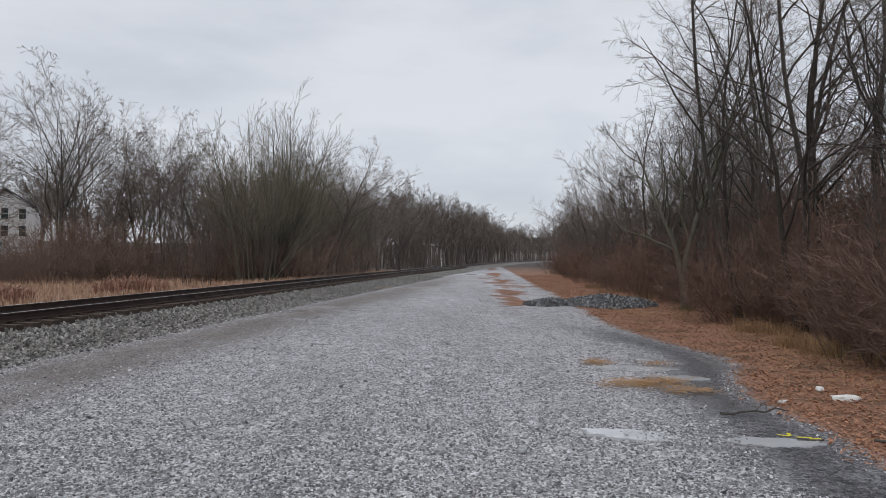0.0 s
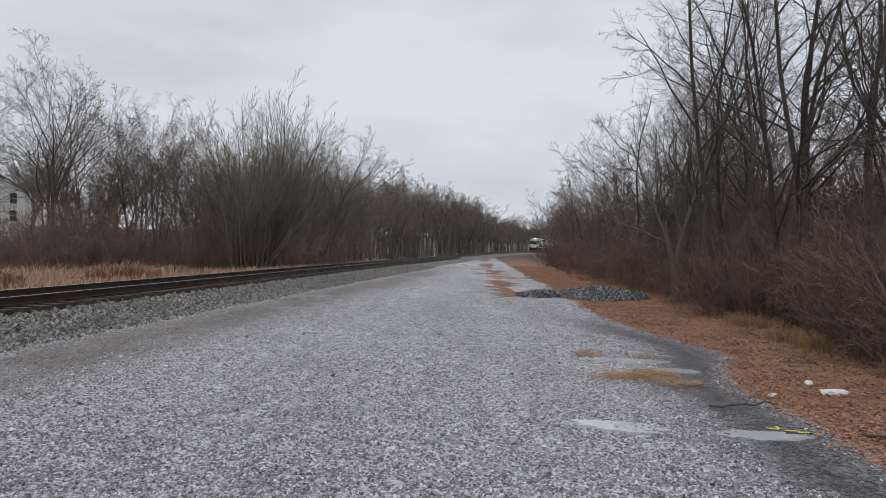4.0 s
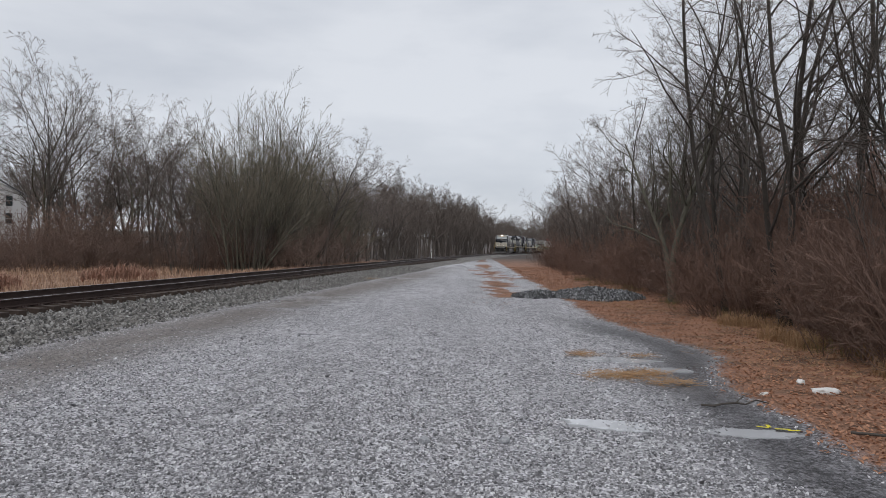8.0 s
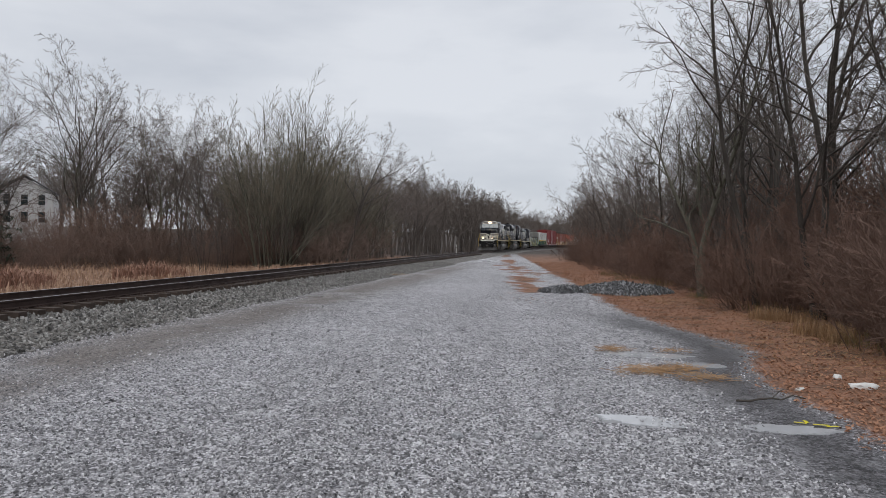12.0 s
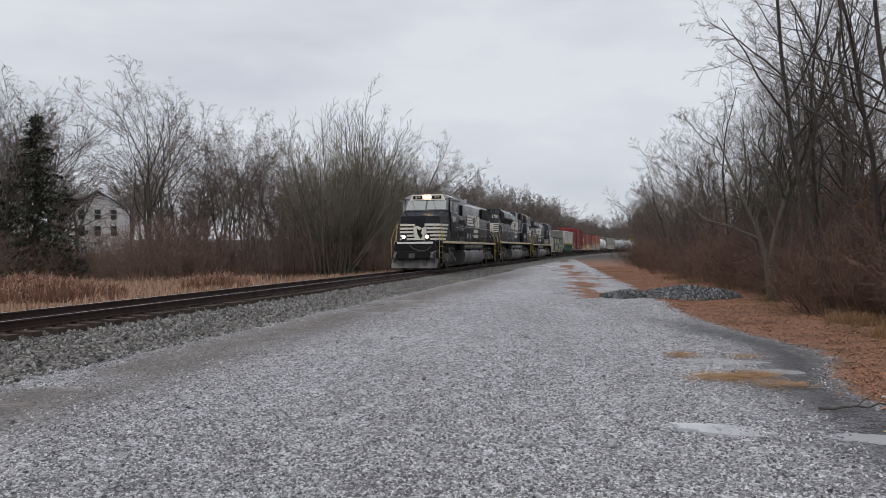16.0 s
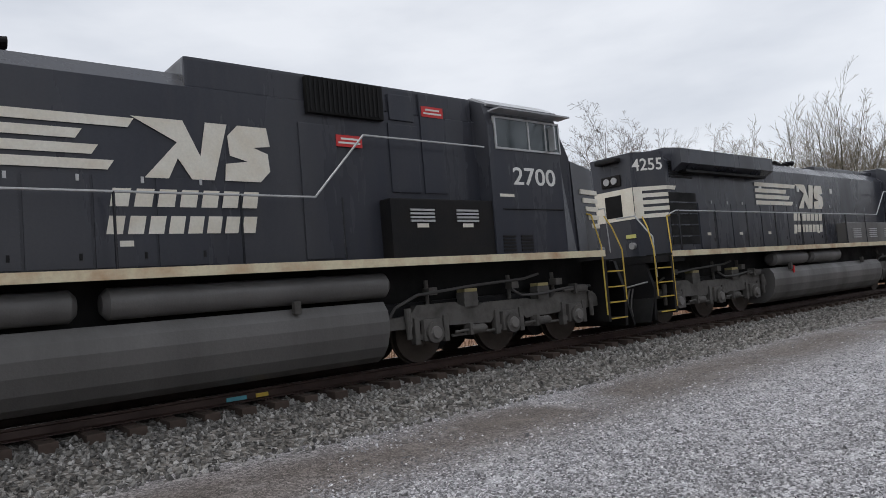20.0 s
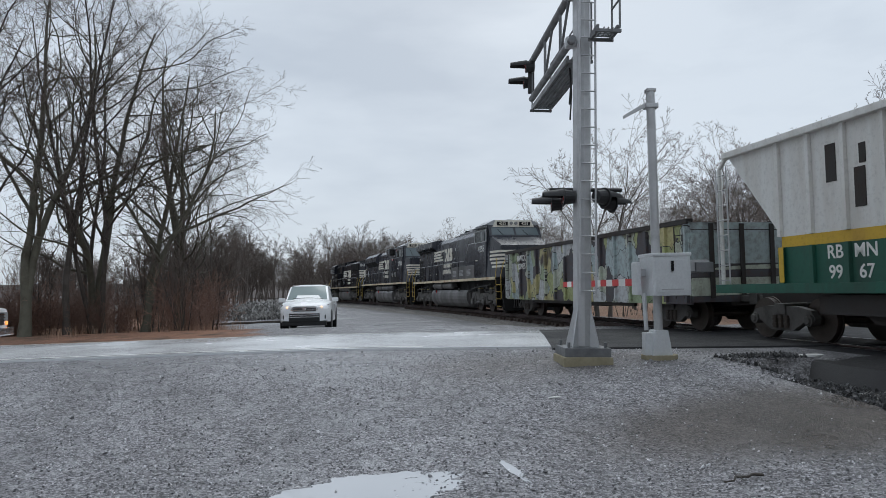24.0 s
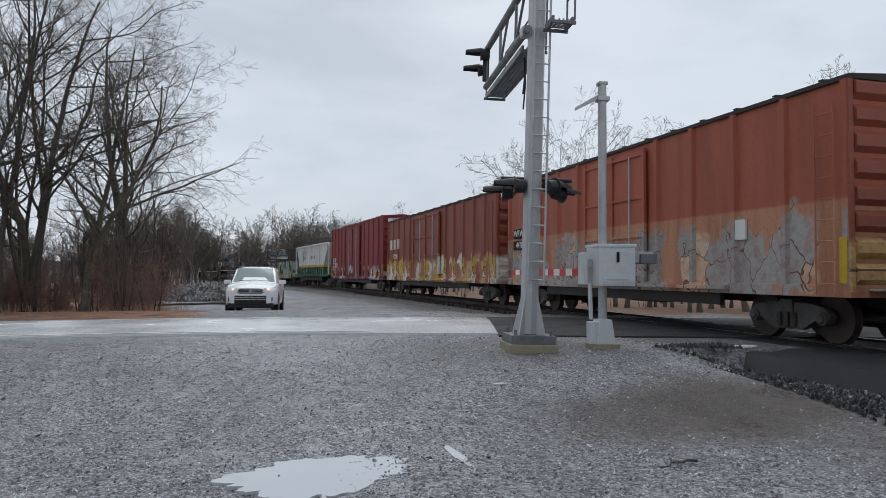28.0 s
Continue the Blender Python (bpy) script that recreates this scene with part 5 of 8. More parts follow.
def painted(name, col, rust, tags=(), top=2.6, amount=0.5, seed=0.0, rough=0.6, low=None, low_z=2.4):
    """Freight-car paint: weathered in streaks, with sprayed tags on the lower side."""
    m, nt, b = bare(name)
    co = place_of(nt)
    st = fuzz(nt, co, 1.4, 7, 0.62, 0.42, 0.70, (1, 1, 0.14))
    if low:
        # a band of overpaint along the foot of the side
        zed = nt.nodes.new("ShaderNodeSeparateXYZ")
        nt.links.new(co, zed.inputs[0])
        band = nt.nodes.new("ShaderNodeMapRange")
        band.inputs[1].default_value, band.inputs[2].default_value = low_z + 0.03, low_z - 0.03
        nt.links.new(zed.outputs[2], band.inputs[0])
        col_in = blend(nt, band.outputs[0], col, low)
    else:
        col_in = col
    c = blend(nt, calc(nt, "MULTIPLY", st, 0.7), col_in, rust)
    c = blend(nt, calc(nt, "MULTIPLY", fuzz(nt, co, 14, 4, 0.6, 0.5, 0.75), 0.35), c, tuple(v * 0.45 for v in col))
    if tags:
        mp = nt.nodes.new("ShaderNodeMapping")
        mp.inputs["Location"].default_value = (0, seed, seed * 0.3)
        mp.inputs["Scale"].default_value = (0.02, 1, 0.75)
        nt.links.new(co, mp.inputs[0])
        warp = nt.nodes.new("ShaderNodeTexNoise")
        warp.inputs["Scale"].default_value = 1.7
        nt.links.new(mp.outputs[0], warp.inputs["Vector"])
        sum_ = nt.nodes.new("ShaderNodeMixRGB")
        sum_.blend_type, sum_.inputs[0].default_value = "ADD", 0.9
        nt.links.new(mp.outputs[0], sum_.inputs[1])
        nt.links.new(warp.outputs[1], sum_.inputs[2])
        vo = nt.nodes.new("ShaderNodeTexVoronoi")
        vo.inputs["Scale"].default_value = 1.5
        nt.links.new(sum_.outputs[0], vo.inputs["Vector"])
        sep = nt.nodes.new("ShaderNodeSeparateColor")
        nt.links.new(vo.outputs["Color"], sep.inputs[0])
        ramp = nt.nodes.new("ShaderNodeValToRGB")
        ramp.color_ramp.interpolation = "CONSTANT"
        el = ramp.color_ramp.elements
        while len(el) > 1:
            el.remove(el[0])
        el[0].position, el[0].color = 0, (*tags[0], 1)
        for i, t in enumerate(tags[1:], 1):
            k = el.new(i / len(tags))
            k.color = (*t, 1)
        nt.links.new(sep.outputs[0], ramp.inputs[0])
        edge = nt.nodes.new("ShaderNodeTexVoronoi")
        edge.feature = "DISTANCE_TO_EDGE"
        edge.inputs["Scale"].default_value = 1.5
        nt.links.new(sum_.outputs[0], edge.inputs["Vector"])
        line = nt.nodes.new("ShaderNodeMath")
        line.operation = "LESS_THAN"
        line.inputs[1].default_value = 0.016
        nt.links.new(edge.outputs[0], line.inputs[0])
        worn = fuzz(nt, co, 6, 5, 0.7, 0.45, 0.65)
        tag = blend(nt, calc(nt, "MULTIPLY", worn, 0.45), ramp.outputs[0], rust)
        tag = blend(nt, line.outputs[0], tag, tuple(0.04 + v * 0.25 for v in col))
        xyz = nt.nodes.new("ShaderNodeSeparateXYZ")
        nt.links.new(co, xyz.inputs[0])
        hgt = nt.nodes.new("ShaderNodeMapRange")
        hgt.inputs[1].default_value, hgt.inputs[2].default_value = top - 0.15, top + 0.1
        hgt.inputs[3].default_value, hgt.inputs[4].default_value = 1, 0
        wob = nt.nodes.new("ShaderNodeMath")
        wob.operation = "ADD"
        nt.links.new(xyz.outputs[2], wob.inputs[0])
        nt.links.new(calc(nt, "MULTIPLY", fuzz(nt, co, 1.1, 3, 0.5, 0.3, 0.7), 0.8), wob.inputs[1])
        nt.links.new(wob.outputs[0], hgt.inputs[0])
        mask = calc(nt, "MULTIPLY", hgt.outputs[0], fuzz(nt, sum_.outputs[0], 0.55, 2, 0.5, 0.56 - 0.2 * amount, 0.60 - 0.2 * amount))
        c = blend(nt, calc(nt, "MULTIPLY", mask, 0.92), c, tag)
    nt.links.new(c, b.inputs["Base Color"])
    b.inputs["Roughness"].default_value = rough
    relief(nt, b, st, 0.08, 0.01)
    return m


M["box_red"] = painted("boxcar_red", (0.26, 0.034, 0.032), (0.13, 0.02, 0.018), [(0.62, 0.55, 0.5), (0.12, 0.02, 0.02), (0.45, 0.62, 0.66), (0.20, 0.03, 0.025), (0.75, 0.7, 0.68)], 2.2, 0.35, 3.1)
M["box_brown"] = painted("boxcar_brown", (0.30, 0.080, 0.048), (0.14, 0.038, 0.027), [(0.80, 0.68, 0.52), (0.70, 0.46, 0.08), (0.46, 0.18, 0.09), (0.85, 0.80, 0.72), (0.62, 0.40, 0.16)], 2.5, 0.9, 7.7)
M["box_orange"] = painted("boxcar_orange", (0.40, 0.105, 0.055), (0.22, 0.05, 0.03), [(0.66, 0.45, 0.31), (0.40, 0.40, 0.38), (0.70, 0.52, 0.38), (0.33, 0.33, 0.32), (0.36, 0.36, 0.35)], 2.75, 0.75, 12.3, low=(0.52, 0.25, 0.14), low_z=2.6)
M["gon_side"] = painted("gondola_side", (0.055, 0.050, 0.048), (0.10, 0.045, 0.028), [(0.52, 0.56, 0.46), (0.40, 0.44, 0.20), (0.07, 0.07, 0.08), (0.42, 0.50, 0.50), (0.52, 0.48, 0.24), (0.58, 0.60, 0.60), (0.34, 0.42, 0.26)], 3.45, 1.35, 21.0)
M["hopper_grey"] = painted("hopper_grey", (0.74, 0.74, 0.71), (0.50, 0.46, 0.40))
M["hopper_green"] = painted("hopper_green", (0.018, 0.105, 0.070), (0.03, 0.045, 0.035))
M["hopper_yellow"] = painted("hopper_yellow", (0.62, 0.40, 0.03), (0.40, 0.24, 0.05))
M["tank_white"] = painted("tank_white", (0.72, 0.72, 0.70), (0.40, 0.38, 0.35))
M["tank_dark"] = painted("tank_dark", (0.46, 0.47, 0.48), (0.10, 0.10, 0.10))
M["box_yellow"] = painted("boxcar_yellow", (0.60, 0.36, 0.05), (0.30, 0.16, 0.04))
M["hopper_tan"] = painted("hopper_tan", (0.42, 0.40, 0.34), (0.25, 0.22, 0.18))
M["car_dark"] = surface("underframe", (0.030, 0.026, 0.024), (0.07, 0.05, 0.04), 0.8, dirt_amt=0.6)


def ladder(parent, side, x, y, z0, z1, material, w=0.42, n=5):
    for d in (-w / 2, w / 2):
        rods("ladder_stile", material, parent, (0.018, (side * x, y + d, z0), (side * x, y + d, z1)), n=5)
    for i in range(n):
        z = z0 + (z1 - z0) * (i + 0.5) / n
        rods("ladder_rung", material, parent, (0.014, (side * x, y - w / 2, z), (side * x, y + w / 2, z)), n=5)


def underframe(car, L, truck, x=1.35, z0=0.62, z1=1.0, spin=True):
    e = L / 2 - 0.65
    boxes("centre_sill", M["car_dark"], car, (-0.35, 0.35, -e, e, 0.68, 1.02))
    for s in (-1, 1):
        boxes("under_sill", M["car_dark"], car, (s * x - 0.06, s * x + 0.06, -truck + 1.6, truck - 1.6, z0, z1))
    boxes("brake_reservoir", M["car_dark"], car, (-0.9, -0.3, -1.2, 0.1, 0.55, 0.8), bevel=0.08)
    boxes("brake_valve", M["car_dark"], car, (0.3, 0.8, 0.6, 1.9, 0.5, 0.85), bevel=0.08)
    for way in (-1, 1):
        coupler(car, way * (L / 2 - 0.02), way)
        freight_truck(car, way * truck, spin)
    return e


def boxcar(label, L, height, material, end_material, door_at, door_w, marks, numbers=(), roof=None, spin=True, group="boxcars of the train", ribs=True, rib_step=1.35):
    car = thing("boxcar", label, "boxcar", group)
    truck = L / 2 - 2.55
    e = underframe(car, L, truck, spin=spin)
    hw, z0, z1 = 1.48, 0.98, height
    boxes("floor_sill", material, car, (-hw, hw, -e, e, z0 - 0.10, z0 + 0.12), bevel=0.01)
    boxes("body", material, car, (-hw + 0.06, hw - 0.06, -e + 0.05, e - 0.05, z0, z1 - 0.12))
    shape("roof", roof or material, car, [(-hw, z1 - 0.14), (hw, z1 - 0.14), (hw, z1 - 0.06), (0, z1 + 0.04), (-hw, z1 - 0.06)], -e - 0.02, e + 0.02)
    bm = bmesh.new()
    prism(bm, [(-hw, z1 - 0.05), (0, z1 + 0.05), (hw, z1 - 0.05), (hw, z1 - 0.02), (0, z1 + 0.085), (-hw, z1 - 0.02)], -0.05, 0.05)
    roof_rib = bmesh_data("roof_rib", bm, roof or material)
    for i in range(14):
        o = new("roof_rib", roof_rib)
        o.parent, o.location = car, (0, -e + 0.6 + (2 * e - 1.2) * i / 13, 0)
    if ribs:
        rib = None
        n = int(2 * e / rib_step)
        for s in (-1, 1):
            for i in range(n + 1):
                y = -e + 0.10 + (2 * e - 0.2) * i / n
                if abs(y - door_at) < door_w / 2 + 0.05:
                    continue
                if rib is None:
                    bm = bmesh.new()
                    prism(bm, [(-0.10, 0), (-0.06, 0.075), (0.06, 0.075), (0.10, 0)], z0 + 0.12, z1 - 0.14)
                    for v in bm.verts:
                        v.co = (v.co.z, v.co.x, v.co.y)
                    bmesh.ops.recalc_face_normals(bm, faces=bm.faces)
                    rib = bmesh_data("side_rib", bm, material)
                o = new("side_rib", rib)
                o.parent = car
                o.matrix_basis = pose(s * (hw - 0.06), y, 0, 0, 0, 0 if s > 0 else 180)
    for s in (-1, 1):
        d0, d1 = door_at - door_w / 2, door_at + door_w / 2
        dm = material
        boxes("door", dm, car, (s * hw - 0.03, s * hw + 0.03, d0, d1, z0 + 0.12, z1 - 0.30), bevel=0.012)
        boxes("door_frame", dm, car, *[(s * (hw + 0.05) - 0.04, s * (hw + 0.05) + 0.04, y - 0.05, y + 0.05, z0 + 0.12, z1 - 0.28) for y in (d0, (d0 + d1) / 2, d1)], *[(s * (hw + 0.045) - 0.03, s * (hw + 0.045) + 0.03, d0, d1, z - 0.04, z + 0.04) for z in (z0 + 0.3, z0 + 1.3, z0 + 2.3, z1 - 0.4)], bevel=0.008)
        for y in (d0 + door_w * 0.2, d0 + door_w * 0.7):
            rods("lock_bar", M["galv"], car, (0.022, (s * (hw + 0.1), y, z0 + 0.2), (s * (hw + 0.1), y, z1 - 0.4)), n=6)
        boxes("door_rail", material, car, (s * (hw + 0.05) - 0.05, s * (hw + 0.05) + 0.05, d0 - door_w, d1 + door_w * 0.2, z0 - 0.02, z0 + 0.07))
        for y in (e - 0.45, -e + 0.45):
            ladder(car, s, hw + 0.09, y, z0 - 0.05, z0 + 1.7 if y > 0 else z1 - 0.5, material, n=5 if y > 0 else 9)
        for y in (-e + 0.12, e - 0.12):
            boxes("reflector", M["hopper_yellow"], car, (s * (hw + 0.03) - 0.006, s * (hw + 0.03) + 0.006, y - 0.08, y + 0.08, z0 + 0.15, z0 + 0.95))
        for y, z, w, h, mt in marks:
            boxes("stencil", M[mt], car, (s * (hw - 0.02) - 0.02, s * (hw - 0.02) + 0.026, s * y - w / 2, s * y + w / 2, z, z + h))
        for words, y, z, size, mt in numbers:
            side_words("car_number", words, size, s, hw + 0.010, s * y, z, M[mt], car)
    for way in (-1, 1):
        y = way * (e - 0.05)
        n = 8
        for i in range(n):
            z = z0 + 0.3 + (z1 - z0 - 0.6) * i / (n - 1)
            shape("end_corrugation", end_material, car, [(y, z - 0.19), (y + way * 0.11, z - 0.09), (y + way * 0.11, z + 0.09), (y, z + 0.19)], -hw + 0.12, hw - 0.12, axis="x")
        for s in (-1, 1):
            boxes("end_post", end_material, car, (s * (hw - 0.05) - 0.05, s * (hw - 0.05) + 0.05, y - 0.06, y + 0.06, z0, z1 - 0.12))
        boxes("crossover_step", M["galv"], car, (-1.1, 1.1, min(y, y + way * 0.3), max(y, y + way * 0.3), 1.0, 1.03))
    return car


def gondola():
    L = 16.79
    car = thing("gondola", "open gondola wagon with sprayed tags over dark sides", "gondola")
    truck = L / 2 - 2.3
    e = underframe(car, L, truck)
    z0, z1, hw = 0.98, 2.88, 1.47
    mt = M["gon_side"]
    for s in (-1, 1):
        boxes("side", mt, car, (s * hw - 0.04, s * hw + 0.04, -e, e, z0 - 0.25, z1))
        boxes("top_chord", M["car_dark"], car, (s * hw - 0.10, s * hw + 0.10, -e, e, z1 - 0.06, z1 + 0.08), bevel=0.02)
        for i in range(16):
            y = -e + 0.1 + (2 * e - 0.2) * i / 15
            boxes("side_post", mt, car, (min(s * (hw + 0.03), s * (hw + 0.13)), max(s * (hw + 0.03), s * (hw + 0.13)), y - 0.06, y + 0.06, z0 - 0.2, z1 - 0.06), bevel=0.012)
        for way in (-1, 1):
            ladder(car, s, hw + 0.12, way * (e - 0.35), z0 - 0.1, z1 - 0.1, M["car_dark"], n=4)
        side_words("car_number", "MWCX\n200955", 0.36, s, hw + 0.135, s * -5.3 if s < 0 else 5.3 * -1, 2.35, M["white_paint"], car)
    boxes("floor", M["car_dark"], car, (-hw, hw, -e, e, z0 - 0.06, z0 + 0.04))
    for way in (-1, 1):
        boxes("end", mt, car, (-hw, hw, way * e - 0.05, way * e + 0.05, z0 - 0.2, z1 - 0.02))
        for x in (-0.9, 0, 0.9):
            boxes("end_post", M["car_dark"], car, (x - 0.06, x + 0.06, way * (e + 0.05) - 0.05, way * (e + 0.05) + 0.05, z0 - 0.1, z1 - 0.05))
    return car


def covered_hopper(L, label, top, low, band, detail=True, spin=True):
    car = thing("covered_hopper", label, "hopper wagon")
    truck = L / 2 - 2.3
    e = underframe(car, L, truck, spin=spin)
    z0, zy, z1, hw = 1.15, 1.98, 4.28, 1.52
    b, t = e - 2.3, e - 0.45
    # body with sloped ends
    def slab(name, za, zb, mt, xa):
        ya = b + (t - b) * max(0, (za - 2.2) / (z1 - 2.2))
        yb = b + (t - b) * max(0, (zb - 2.2) / (z1 - 2.2))
        shape(name, mt, car, [(-ya, za), (ya, za), (yb, zb), (-yb, zb)], -xa, xa, axis="x")
    slab("body", 2.2, z1, top, hw - 0.06)
    boxes("lower_body", low, car, (-hw + 0.06, hw - 0.06, -b, b, z0, zy))
    boxes("yellow_band", band, car, (-hw + 0.05, hw - 0.05, -b, b, zy, 2.2))
    for s in (-1, 1):
        for i in range(15):
            y = -b + 2 * b * i / 14
            boxes("side_rib", top, car, (min(s * (hw - 0.06), s * (hw + 0.02)), max(s * (hw - 0.06), s * (hw + 0.02)), y - 0.05, y + 0.05, 2.2, z1 - 0.05), bevel=0.01)
            if detail:
                boxes("lower_rib", low, car, (min(s * (hw - 0.06), s * (hw + 0.02)), max(s * (hw - 0.06), s * (hw + 0.02)), y - 0.05, y + 0.05, z0, zy), bevel=0.01)
        boxes("top_chord", top, car, (s * hw - 0.09, s * hw + 0.09, -t, t, z1 - 0.10, z1 + 0.04), bevel=0.02)
        boxes("side_sill", low, car, (s * hw - 0.07, s * hw + 0.07, -e, e, z0 - 0.12, z0 + 0.08), bevel=0.01)
        for way in (-1, 1):
            rods("end_strut", top, car, (0.05, (s * (hw - 0.08), way * (e - 0.1), z0), (s * (hw - 0.08), way * (e - 0.1), 4.0), (s * (hw - 0.08), way * t, z1)), n=6)
            ladder(car, s, hw, way * (e - 0.28), z0, 4.0, M["galv"], n=8)
            boxes("reflector", M["hopper_yellow"], car, (s * (hw + 0.02) - 0.006, s * (hw + 0.02) + 0.006, way * (b - 0.05) - 0.07, way * (b - 0.05) + 0.07, z0 + 0.1, zy))
            boxes("reflector", M["hopper_yellow"], car, (s * (hw + 0.025) - 0.006, s * (hw + 0.025) + 0.006, way * b * 0.5 - 0.07, way * b * 0.5 + 0.07, z0 + 0.1, z0 + 0.55))
        if detail:
            dk = M["car_dark"]
            for row, (zc, k, n) in enumerate(((3.55, 0.0, 7), (3.0, 0.7, 9))):
                for i in range(n):
                    y = 5.0 - k - i * 0.78
                    h = 0.36 if i else 0.62
                    k2 = 0.075 if i else 0.13
                    boxes("word_block", dk, car, (s * (hw - 0.055) - 0.01, s * (hw - 0.055) + 0.01, -s * y - k2, -s * y + k2, zc - h / 2 - (0.1 if not i else 0), zc + h / 2))
            for words, y, z in (("RB", 5.0, 1.80), ("MN", 4.25, 1.80), ("99", 5.0, 1.42), ("67", 4.25, 1.42)):
                side_words("car_number", words, 0.36, s, hw - 0.056, -s * y, z, M["white_paint"], car)
            for y in (2.4, 1.0, -4.6):
                for z in (1.5, 1.62, 1.74):
                    boxes("stencil", M["white_paint"], car, (s * (hw - 0.055) - 0.01, s * (hw - 0.055) + 0.01, -s * y - 0.16, -s * y + 0.16, z, z + 0.04))
    # outlet bays below, running board and hatches above
    for y in (-b * 0.62, 0, b * 0.62):
        bm = bmesh.new()
        prism(bm, [(y - 1.5, z0), (y + 1.5, z0), (y + 0.35, 0.45), (y - 0.35, 0.45)], -1.2, 1.2, axis="x")
        part("outlet_bay", bm, M["car_dark"], car)
    boxes("running_board", M["galv"], car, (-0.35, 0.35, -t, t, z1 + 0.12, z1 + 0.16))
    shape("roof", top, car, [(-hw, z1), (0, z1 + 0.12), (hw, z1)], -t, t)
    return car


def tank_car(material, label):
    L = 14.6
    car = thing("tank_car", label, "tank wagon", "tank cars of the train")
    underframe(car, L, L / 2 - 2.2, spin=False)
    bm = bmesh.new()
    h = L / 2 - 0.9
    rod(bm, (0, -h + 0.35, 2.45), (0, h - 0.35, 2.45), 1.45, 32, caps=False)
    for w in (-1, 1):
        rod(bm, (0, w * (h - 0.35), 2.45), (0, w * (h - 0.1), 2.45), 1.45, 32, 1.15, caps=False) if w > 0 else rod(bm, (0, -h + 0.1, 2.45), (0, -h + 0.35, 2.45), 1.15, 32, 1.45, caps=False)
        rod(bm, (0, w * (h - 0.1), 2.45), (0, w * h, 2.45), 1.15, 32, 0.5) if w > 0 else rod(bm, (0, -h, 2.45), (0, -h + 0.1, 2.45), 0.5, 32, 1.15)
    tk = part("tank", bm, material, car)
    tk.data.shade_smooth()
    bm = bmesh.new()
    rod(bm, (0, 0, 3.85), (0, 0, 4.25), 0.45, 16)
    part("dome", bm, material, car)
    boxes("platform", M["galv"], car, (-0.9, 0.9, -1.0, 1.0, 3.92, 3.96))
    for x in (-0.9, 0.9):
        rods("platform_rail", M["galv"], car, (0.02, (x, -1, 3.95), (x, -1, 4.7), (x, 1, 4.7), (x, 1, 3.95)), n=6)
    for s in (-1, 1):
        ladder(car, s, 1.5, 0, 1.0, 3.9, M["galv"], n=8)
    return car


# the consist, front to back: a vehicle, its length, the truck centre and whether it runs cab first
TRAIN = []


